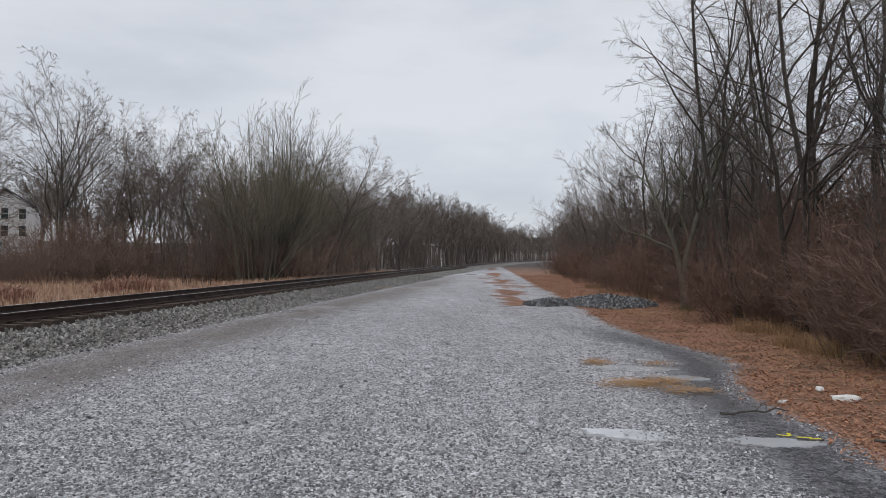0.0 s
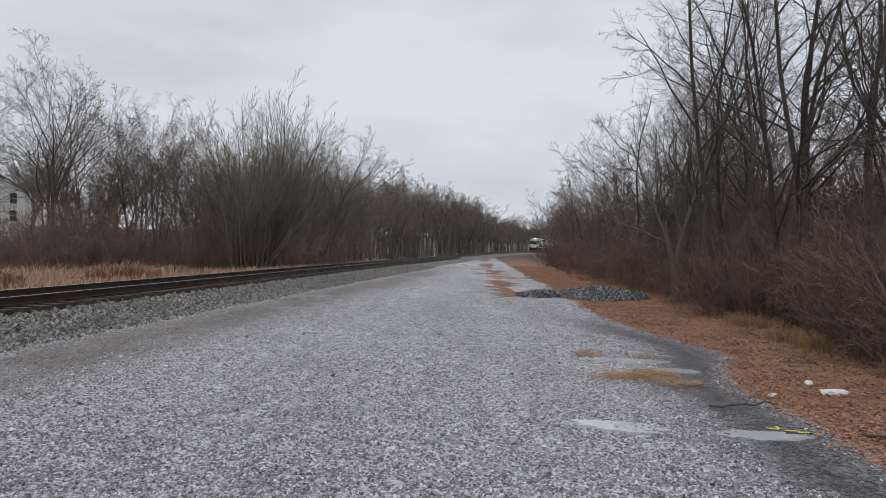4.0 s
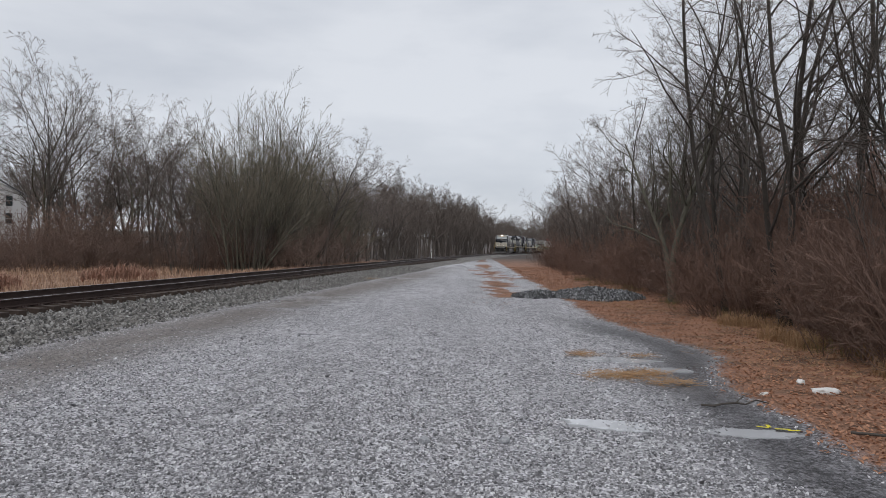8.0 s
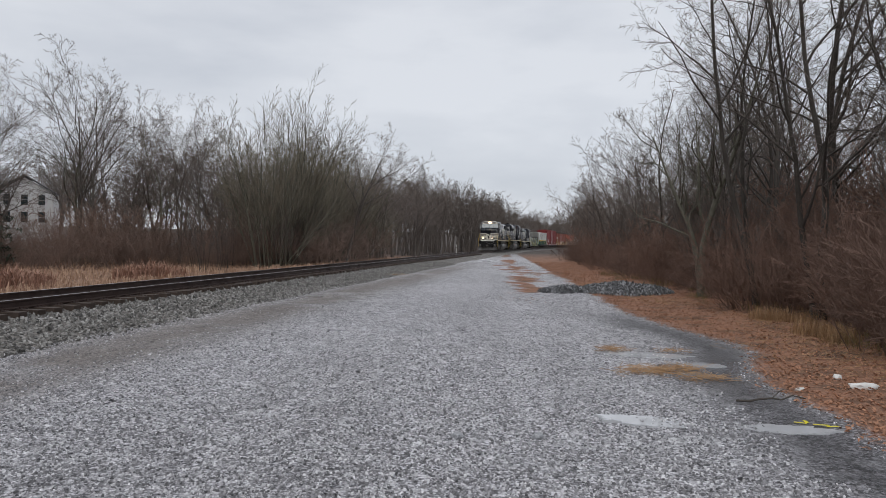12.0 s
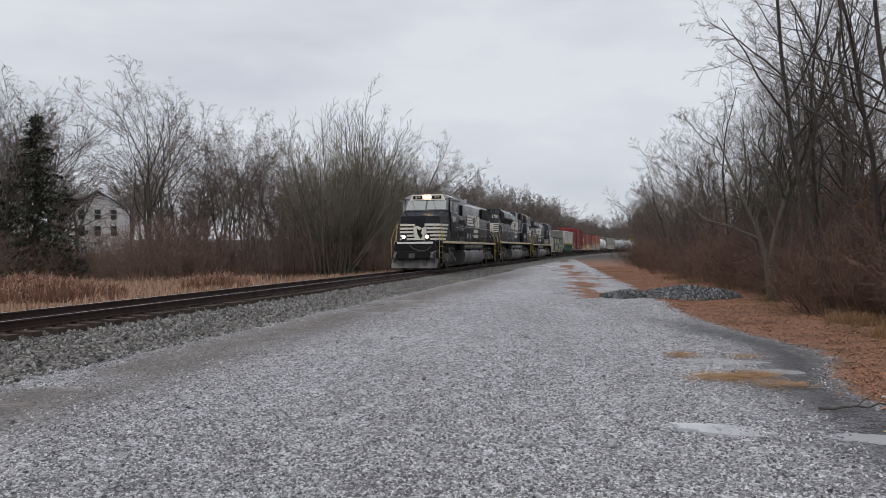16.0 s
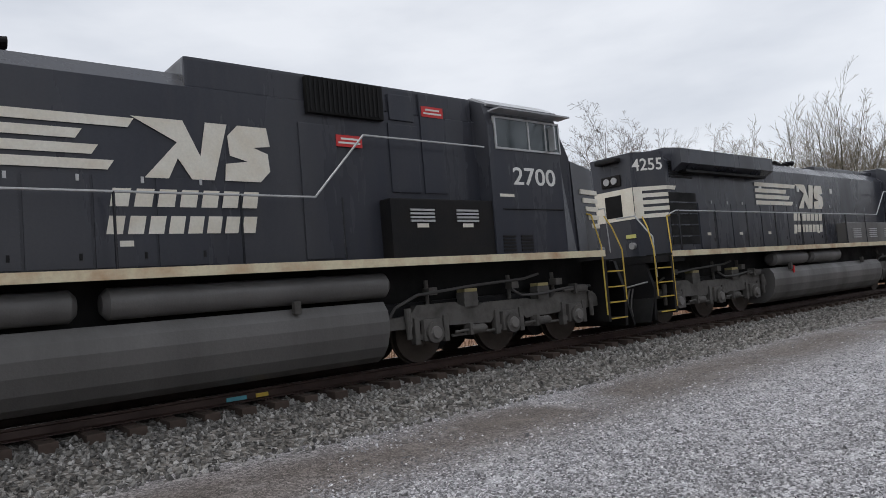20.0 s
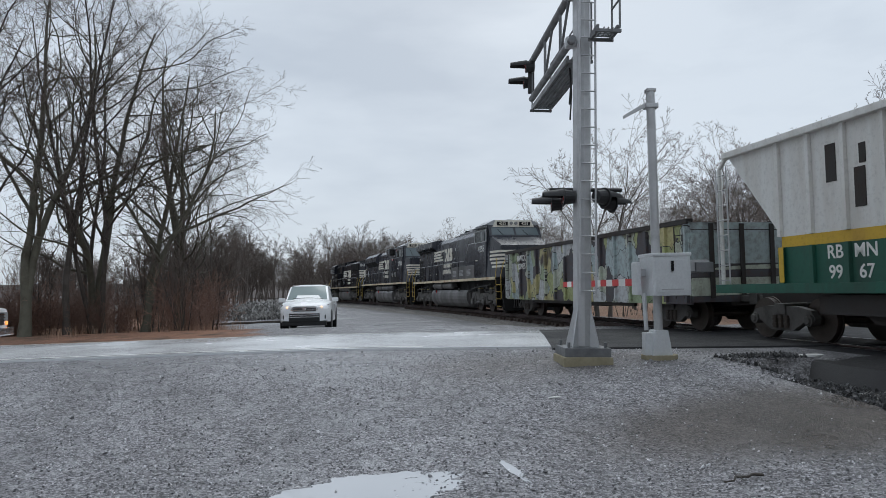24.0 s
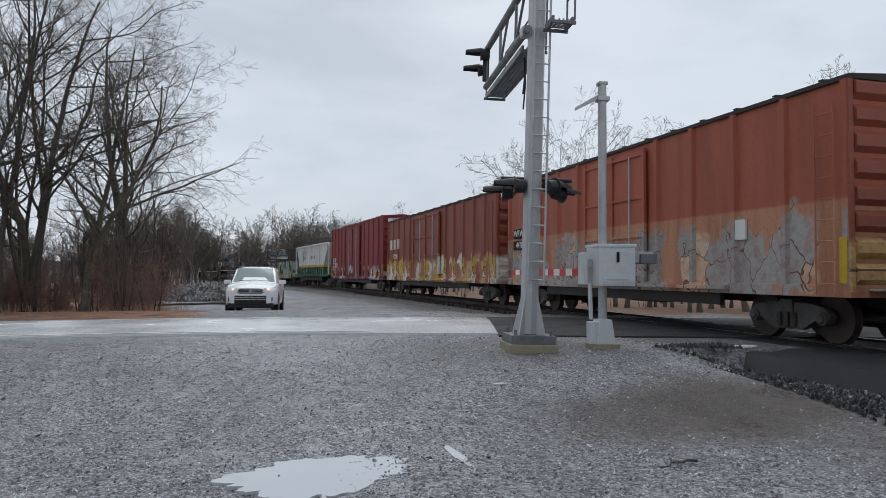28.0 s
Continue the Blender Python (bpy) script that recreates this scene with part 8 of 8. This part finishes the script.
# ---- vehicles that stand waiting
def wheel(parent, x, y, r=0.37, w=0.24):
    o = new("wheel")
    o.parent = parent
    o.location = (x, y, r)
    bm = bmesh.new()
    rod(bm, (-w / 2, 0, 0), (w / 2, 0, 0), r, 28)
    bmesh.ops.bevel(bm, geom=[e for e in bm.edges if len(e.link_faces) == 2 and e.calc_face_angle() > 1], offset=0.03, segments=2, affect="EDGES")
    part("tyre", bm, M["rubber"], o)
    s = 1 if x > 0 else -1
    bm = bmesh.new()
    rod(bm, (s * (w / 2 - 0.02), 0, 0), (s * (w / 2 + 0.008), 0, 0), r * 0.68, 24)
    part("rim", bm, M["black"], o)
    bm = bmesh.new()
    for k in range(10):
        a = math.tau * k / 10
        rod(bm, (s * (w / 2 + 0.012), math.cos(a) * 0.05, math.sin(a) * 0.05), (s * (w / 2 + 0.012), math.cos(a) * r * 0.66, math.sin(a) * r * 0.66), 0.018, 5)
    rod(bm, (s * (w / 2), 0, 0), (s * (w / 2 + 0.03), 0, 0), 0.06, 12)
    part("spokes", bm, M["chrome"], o)


def loft(name, sections, material, parent, label=""):
    """A body through cross-sections (y, list of (x, z)), mirrored in x."""
    bm = bmesh.new()
    rings = []
    for y, half in sections:
        ring = [(x, y, z) for x, z in half] + [(-x, y, z) for x, z in reversed(half)]
        rings.append([bm.verts.new(v) for v in ring])
    n = len(rings[0])
    for a, b in zip(rings, rings[1:]):
        for i in range(n):
            bm.faces.new((a[i], a[(i + 1) % n], b[(i + 1) % n], b[i]))
    bm.faces.new(rings[0][::-1])
    bm.faces.new(rings[-1])
    bmesh.ops.recalc_face_normals(bm, faces=bm.faces)
    ob = part(name, bm, material, parent, label)
    ob.data.shade_smooth()
    ob.data.set_sharp_from_angle(angle=0.65)
    return ob


def suv():
    """White sport utility car, its front towards +y."""
    car = thing("car", "white sport utility car waiting with lamps lit", "car")
    car.matrix_basis = pose(-3.7, -30.1, ground_z(-3.7, -30.1), 0, 0, -12) @ Matrix.Diagonal((1.03, 1.03, 1.07, 1))
    W = M["car_white"]
    loft("body", [(-2.42, [(0.55, 0.45), (0.86, 0.55), (0.90, 0.95), (0.84, 1.05), (0.5, 1.06)]), (-2.2, [(0.6, 0.30), (0.93, 0.42), (0.965, 0.90), (0.93, 1.08), (0.5, 1.10)]), (-1.0, [(0.6, 0.24), (0.95, 0.34), (0.965, 0.94), (0.93, 1.08), (0.5, 1.10)]), (0.6, [(0.6, 0.24), (0.95, 0.34), (0.965, 0.96), (0.93, 1.09), (0.5, 1.12)]), (1.05, [(0.6, 0.24), (0.95, 0.34), (0.965, 0.96), (0.92, 1.10), (0.5, 1.17)]), (1.9, [(0.6, 0.28), (0.95, 0.36), (0.955, 0.92), (0.88, 1.05), (0.4, 1.12)]), (2.25, [(0.6, 0.30), (0.90, 0.40), (0.90, 0.88), (0.80, 0.99), (0.4, 1.05)]), (2.42, [(0.5, 0.36), (0.74, 0.44), (0.76, 0.80), (0.68, 0.90), (0.3, 0.96)])], W, car)
    loft("cabin", [(-2.25, [(0.5, 1.0), (0.84, 1.04), (0.78, 1.20), (0.66, 1.45), (0.4, 1.50)]), (-1.7, [(0.5, 1.0), (0.88, 1.04), (0.84, 1.20), (0.70, 1.66), (0.4, 1.72)]), (-0.4, [(0.5, 1.0), (0.90, 1.04), (0.86, 1.20), (0.72, 1.69), (0.4, 1.75)]), (0.45, [(0.5, 1.0), (0.90, 1.04), (0.88, 1.20), (0.74, 1.66), (0.4, 1.71)]), (1.25, [(0.5, 1.0), (0.90, 1.04), (0.88, 1.08), (0.84, 1.12), (0.4, 1.15)])], W, car)
    bm = bmesh.new()
    solid(bm, [(-0.78, 1.06, 1.16), (0.78, 1.06, 1.16), (0.66, 0.46, 1.62), (-0.66, 0.46, 1.62)], [(-0.78, 1.19, 1.18), (0.78, 1.19, 1.18), (0.66, 0.53, 1.68), (-0.66, 0.53, 1.68)])
    part("windscreen", bm, M["car_screen"], car)
    for s in (-1, 1):
        for nm, pts in (("side_window", [(0.60, 1.08), (-0.35, 1.10), (-0.35, 1.58), (0.20, 1.56)]), ("side_window", [(-0.42, 1.10), (-1.25, 1.12), (-1.25, 1.57), (-0.42, 1.58)]), ("side_window", [(-1.32, 1.13), (-1.95, 1.18), (-1.75, 1.52), (-1.32, 1.56)])):
            bm = bmesh.new()
            fr = [(s * (0.905 - (z - 1.05) * 0.31), y, z) for y, z in pts]
            solid(bm, fr, [(x - s * 0.05, y, z) for x, y, z in fr])
            part(nm, bm, M["car_glass"], car)
        boxes("mirror", W, car, (s * 1.05 - 0.13, s * 1.05 + 0.13, 0.62, 0.78, 1.08, 1.24), bevel=0.04)
        bm = bmesh.new()
        solid(bm, [(s * 0.46, 2.44, 0.80), (s * 0.88, 2.30, 0.84), (s * 0.94, 2.10, 1.01), (s * 0.50, 2.41, 0.95)], [(s * 0.46, 2.2, 0.80), (s * 0.88, 2.0, 0.84), (s * 0.93, 1.85, 1.0), (s * 0.50, 2.1, 0.95)])
        part("headlight", bm, M["chrome"], car)
        bm = bmesh.new()
        bmesh.ops.create_uvsphere(bm, u_segments=14, v_segments=8, radius=0.06, matrix=pose(s * 0.64, 2.37, 0.89))
        part("lamp", bm, M["car_lamp"], car, "lit lamp")
        boxes("fog_lamp", M["plastic_black"], car, (s * 0.72 - 0.08, s * 0.72 + 0.08, 2.24, 2.41, 0.48, 0.64), bevel=0.04)
        boxes("roof_rail", M["chrome"], car, (s * 0.66 - 0.02, s * 0.66 + 0.02, -1.7, 0.2, 1.72, 1.76), bevel=0.008)
        boxes("door_handle", W, car, (s * 0.965 - 0.02, s * 0.965 + 0.02, -0.35, -0.15, 0.98, 1.01), (s * 0.965 - 0.02, s * 0.965 + 0.02, -1.25, -1.05, 0.98, 1.01))
    boxes("grille", M["plastic_black"], car, (-0.44, 0.44, 2.34, 2.45, 0.76, 0.93), (-0.58, 0.58, 2.30, 2.445, 0.36, 0.70), bevel=0.05)
    for z in (0.56, 0.63, 0.69):
        boxes("grille_bar", M["chrome"], car, (-0.56, 0.56, 2.43, 2.47, z - 0.012, z + 0.012), bevel=0.006)
    for z in (0.81, 0.89):
        boxes("grille_bar", M["chrome"], car, (-0.46, 0.46, 2.43, 2.47, z - 0.014, z + 0.014), bevel=0.006)
    boxes("lower_bumper", M["plastic_black"], car, (-0.82, 0.82, 2.05, 2.43, 0.24, 0.42), bevel=0.04)
    bm = bmesh.new()
    rod(bm, (0, 2.45, 0.86), (0, 2.48, 0.86), 0.07, 16)
    part("badge", bm, M["chrome"], car)
    rods("wiper", M["plastic_black"], car, (0.009, (-0.6, 1.16, 1.20), (-0.05, 1.13, 1.24)), (0.009, (-0.05, 1.13, 1.24), (0.55, 1.15, 1.22)), n=5)
    for x in (-0.82, 0.82):
        for y in (1.45, -1.40):
            wheel(car, x, y)
            bm = bmesh.new()
            s = 1 if x > 0 else -1
            rod(bm, (s * 0.90, y, 0.40), (s * 0.972, y, 0.40), 0.43, 24)
            part("wheel_arch", bm, M["plastic_black"], car)


def van():
    """White van waiting on the road; only its front corner comes into view. Front towards +y."""
    v = thing("van", "white van with chrome bumper waiting at the crossing", "van")
    z = road_at(5.25)[1]
    v.matrix_basis = pose(5.72, -19.7, z + 0.02, 0, 0, 86)
    W = M["car_white"]
    loft("body", [(-5.2, [(0.6, 0.5), (0.98, 0.55), (1.0, 1.2), (0.95, 2.05), (0.6, 2.15)]), (-1.1, [(0.6, 0.4), (0.98, 0.5), (1.0, 1.2), (0.93, 2.05), (0.6, 2.15)]), (-0.9, [(0.6, 0.4), (0.98, 0.5), (1.0, 1.2), (0.92, 1.95), (0.6, 2.06)]), (0.1, [(0.6, 0.4), (0.98, 0.5), (1.0, 1.05), (0.92, 1.16), (0.6, 1.2)]), (0.55, [(0.6, 0.42), (0.95, 0.5), (0.96, 0.98), (0.88, 1.06), (0.5, 1.1)])], W, v)
    bm = bmesh.new()
    solid(bm, [(-0.84, 0.06, 1.22), (0.84, 0.06, 1.22), (0.80, -0.84, 1.95), (-0.80, -0.84, 1.95)], [(-0.84, 0.09, 1.25), (0.84, 0.09, 1.25), (0.80, -0.80, 1.98), (-0.80, -0.80, 1.98)])
    part("windscreen", bm, M["car_glass"], v)
    boxes("grille", M["plastic_black"], v, (-0.62, 0.62, 0.53, 0.60, 0.66, 0.98), bevel=0.02)
    for k in range(4):
        boxes("grille_bar", M["chrome"], v, (-0.62, 0.62, 0.58, 0.62, 0.68 + k * 0.08, 0.70 + k * 0.08))
    boxes("bumper", M["chrome"], v, (-0.99, 0.99, 0.42, 0.72, 0.40, 0.60), bevel=0.04, label="chrome front bumper")
    for s in (-1, 1):
        boxes("headlight", M["lens_off"], v, (s * 0.78 - 0.14, s * 0.78 + 0.14, 0.50, 0.59, 0.76, 0.98), bevel=0.02)
        boxes("marker_lamp", M["amber"], v, (s * 0.90 - 0.06, s * 0.90 + 0.06, 0.46, 0.58, 0.66, 0.75), bevel=0.01)
        boxes("mirror", M["plastic_black"], v, (s * 1.12 - 0.12, s * 1.12 + 0.12, -0.35, -0.2, 1.2, 1.5), bevel=0.03)
        boxes("side_window", M["car_glass"], v, (s * 0.965 - 0.02, s * 0.965 + 0.02, -1.5, -0.55, 1.25, 1.8))
        for y2 in (-0.35, -4.0):
            wheel(v, s * 0.86, y2, 0.38)


suv()
van()


# ---- the white house among the trees
def house():
    h = thing("house", "white two-storey house behind the bare trees", "house")
    a = radians(31.8)
    h.matrix_basis = pose(-math.sin(a) * 88, math.cos(a) * 88, 2.8, 0, 0, 24) @ Matrix.Scale(0.72, 4)
    Wm = surface("siding_white", (0.84, 0.85, 0.86), (0.55, 0.55, 0.55), 0.6, dirt_amt=0.3)
    Rm = surface("roof_shingle", (0.10, 0.10, 0.11), (0.06, 0.06, 0.06), 0.9)
    bm = bmesh.new()
    box(bm, -3.6, 3.6, -4, 4, -3, 5.2)
    wall = part("wall", bm, Wm, h)
    bm = bmesh.new()
    box(bm, -3.63, 3.63, -4.03, -3.99, 0.0, 0.16)
    board = bmesh_data("board", bm, Wm)
    for i in range(26):
        o = new("board", board)
        o.parent, o.location = wall, (0, 0, 0.2 + i * 0.19)
    shape("roof", Rm, h, [(-4.0, 5.1), (0, 7.6), (4.0, 5.1), (4.0, 5.3), (0, 7.85), (-4.0, 5.3)], -4.4, 4.4)
    shape("gable", Wm, h, [(-3.6, 5.2), (3.6, 5.2), (0, 7.4)], -4.0, 4.0)
    for z in (0.9, 3.4):
        for x in (-2.2, 0.0, 2.2):
            w = boxes("window", Wm, h, (x - 0.55, x + 0.55, -4.09, -4.03, z - 0.1, z + 1.6))
            boxes("pane", M["glass"], w, (x - 0.42, x + 0.42, -4.11, -4.09, z, z + 0.72), (x - 0.42, x + 0.42, -4.11, -4.09, z + 0.78, z + 1.5))


house()


# ---- water standing on the yard
def water_material():
    m, nt, b = bare("puddle_water")
    # pale silt below, lightened further to paint in part of the sky's reflection
    b.inputs["Base Color"].default_value = (0.52, 0.53, 0.55, 1)
    b.inputs["Roughness"].default_value = 0.03
    b.inputs["Specular IOR Level"].default_value = 1.0
    relief(nt, b, fuzz(nt, place_of(nt, True), 5, 3, 0.5, 0.3, 0.7), 0.03, 0.004)
    return m


M["water"] = water_material()


def puddle(cx, cy, rx, ry, turn, lift=0.012, seed=0):
    """A flat sheet with an uneven rim."""
    vs, n = [], 120
    zs = []
    for i in range(n):
        a = math.tau * i / n
        k = 1 + 0.40 * noise.noise((math.cos(a) * 1.6 + seed, math.sin(a) * 1.6, seed)) + 0.07 * noise.noise((math.cos(a) * 14, math.sin(a) * 14 + seed, 5)) + 0.26 * noise.noise((math.cos(a) * 6, math.sin(a) * 6 + seed, 2))
        x, y = math.cos(a) * rx * k, math.sin(a) * ry * k
        c, s = math.cos(radians(turn)), math.sin(radians(turn))
        vs.append((cx + x * c - y * s, cy + x * s + y * c))
        zs.append(ground_z(*vs[-1]))
    z = sum(zs) / n + lift
    ob = quads("puddle", [(x, y, z) for x, y in vs] + [(x, y, z - 0.05) for x, y in vs], [tuple(range(n))] + [(i, i + n, (i + 1) % n + n, (i + 1) % n) for i in range(n)], M["water"])
    tagged(ob, "shallow puddle on gravel that mirrors the grey sky", "puddle", "puddles", kind="structure")


puddle(-1.45, -6.15, 0.78, 0.50, 10, 0.016, 1)
puddle(-2.83, -6.35, 0.42, 0.05, 86, 0.008, 2)
puddle(1.85, 6.85, 0.50, 0.17, -18, 0.012, 4)
puddle(3.05, 6.55, 0.42, 0.14, -6, 0.008, 5)
puddle(3.0, 10.9, 0.55, 0.22, -12, 0.012, 6)
puddle(3.4, 10.1, 0.4, 0.15, -8, 0.012, 7)


# ---- small things lying about
def lump(name, label, category, x, y, sx, sy, sz, material, turn=0, seed=1):
    bm = bmesh.new()
    bmesh.ops.create_icosphere(bm, subdivisions=2, radius=1)
    for v in bm.verts:
        k = 1 + 0.35 * noise.noise(v.co * 1.8 + Vector((seed, 0, 0)))
        v.co = (v.co.x * sx * k, v.co.y * sy * k, v.co.z * sz * k)
    ob = part(name, bm, material)
    ob.matrix_basis = pose(x, y, ground_z(x, y) + sz * 0.55, 0, 0, turn)
    return tagged(ob, label, category)


M["litter_white"] = surface("litter_white", (0.75, 0.74, 0.72), (0.6, 0.58, 0.55), 0.6, dirt_amt=0.3)
lump("crumpled_paper", "crumpled white paper lying on fallen leaves", "litter", 5.0, 8.75, 0.20, 0.07, 0.05, M["litter_white"], -8, 3)
lump("plastic_cup", "small white scrap on fallen leaves", "litter", 5.0, 9.35, 0.06, 0.05, 0.05, M["litter_white"], 30, 5)
lump("paper_scrap", "white scrap at the edge of the leaves", "litter", 4.15, 8.6, 0.09, 0.03, 0.02, M["litter_white"], 20, 6)
lump("stone", "fist-sized grey stone on the gravel", "stone", -0.03, 6.2, 0.055, 0.05, 0.04, M["heap"], 0, 8)
lump("stone", "dark wet stone on the gravel", "stone", 0.70, 6.3, 0.06, 0.045, 0.04, M["heap"], 40, 9)
lump("paper_scrap", "flat white scrap on brownish gravel", "litter", -4.6, -9.0, 0.10, 0.04, 0.015, M["litter_white"], 0, 11)
lump("paper_scrap", "pale scrap on the gravel beside the track", "litter", -6.9, 8.75, 0.05, 0.04, 0.02, M["litter_white"], 0, 12)
lump("plank", "pale broken board beside the rails", "litter", -9.9, -9.9, 0.30, 0.08, 0.03, M["litter_white"], 0, 13)


def stick(x, y, turn, length, r=0.02):
    w = Wood()
    rng = random.Random(int(x * 100))
    pts = [Vector((length * (i / 6 - 0.5), rng.gauss(0, 0.03), 0.02 + abs(rng.gauss(0, 0.02)))) for i in range(7)]
    w.tube(pts, [r * (1 - 0.08 * i) for i in range(7)], 6)
    w.tube([pts[3], pts[3] + Vector((0.15, 0.12, 0.05)), pts[3] + Vector((0.26, 0.2, 0.06))], [r * 0.6, r * 0.4, r * 0.2], 5)
    ob = new("stick", w.mesh("stick", M["bark"]))
    ob.matrix_basis = pose(x, y, ground_z(x, y) + 0.01, 0, 0, turn)
    tagged(ob, "dead forked stick lying on the ground", "stick", "fallen sticks")


stick(-6.6, 17.3, -10, 0.7, 0.035)
stick(3.4, 7.7, 5, 0.8, 0.014)
stick(4.6, 6.4, -15, 1.2, 0.016)
stick(-4.6, -5.3, 20, 0.5, 0.014)
stick(-1.6, -38, 8, 4.5, 0.09)


def paint_mark():
    """Yellow strokes sprayed on the wet asphalt edge."""
    vs, fs = [], []
    for i, (x, y, dx, dy) in enumerate(((3.22, 6.80, 0.10, -0.05), (3.34, 6.78, 0.02, 0.10), (3.37, 6.73, 0.14, -0.02), (3.47, 6.68, 0.12, 0.01))):
        k = len(vs)
        z = ground_z(x, y) + 0.014
        ln = math.hypot(dx, dy)
        px, py = -dy / ln * 0.018, dx / ln * 0.018
        vs += [(x - px, y - py, z), (x + dx - px, y + dy - py, z), (x + dx + px, y + dy + py, z), (x + px, y + py, z)]
        fs.append((k, k + 1, k + 2, k + 3))
    tagged(quads("paint_mark", vs, fs, M["yellow_spray"]), "yellow survey mark sprayed on the ground", "paint mark", kind="structure")


M["yellow_spray"] = surface("yellow_spray", (0.75, 0.66, 0.03), (0.5, 0.45, 0.05), 0.7, dirt_amt=0.5, dirt_scale=20)
paint_mark()


def marker_post(x, y, h, label):
    o = thing("marker_post", label, "post", "marker posts")
    o.location = (x, y, ground_z(x, y))
    boxes("post", M["white_paint"], o, (-0.05, 0.05, -0.03, 0.03, -0.2, h), bevel=0.01)
    boxes("band", M["frame_black"], o, (-0.052, 0.052, -0.032, 0.032, h * 0.72, h * 0.8))


px_, py_, _h = along(95, -2.6)
marker_post(px_, py_, 1.5, "white marker post beside the track")
marker_post(4.0, -31.5, 1.15, "short white post among the roadside brush")


def rail_mark():
    """Blue and yellow paint on the near rail's web."""
    x, y, h = along(3.6, 0.7535 + 0.075)
    for s, mt in ((0.0, "spray_blue"), (0.36, "yellow")):
        x, y, h = along(4.5 + s, 0.7535 + 0.030)
        ob = boxes("rail_mark", M[mt], None, (-0.016, 0.012, -0.22 if s == 0 else -0.1, 0.1, 0.04, 0.10))
        ob.matrix_basis = pose(x, y, RAIL_Z - 0.172, 0, 0, math.degrees(h))
        tagged(ob, "painted survey mark on the rail's web", "paint mark", kind="structure")


M["spray_blue"] = surface("spray_blue", (0.10, 0.35, 0.42), (0.06, 0.2, 0.25), 0.7)
rail_mark()


# ---- what moves: the train, with its turning wheels
def motions():
    times = [i * 0.5 for i in range(57)]
    behind = 0.0
    turns = {}
    for ob, length, bogie, way in TRAIN:
        mid = behind + length / 2
        behind += length
        walk(ob, [(t, car_pose(front_at(t) + mid, bogie, way)) for t in times])
        turns[ob] = way
    n = int(28 * FPS)
    for ob, y, r in SPIN:
        way = turns[ob.parent]
        walk(ob, [(i / FPS, pose(0, y, r, -way * math.degrees((front_at(0) - front_at(i / FPS)) / r) % 360)) for i in range(n + 1)])


motions()
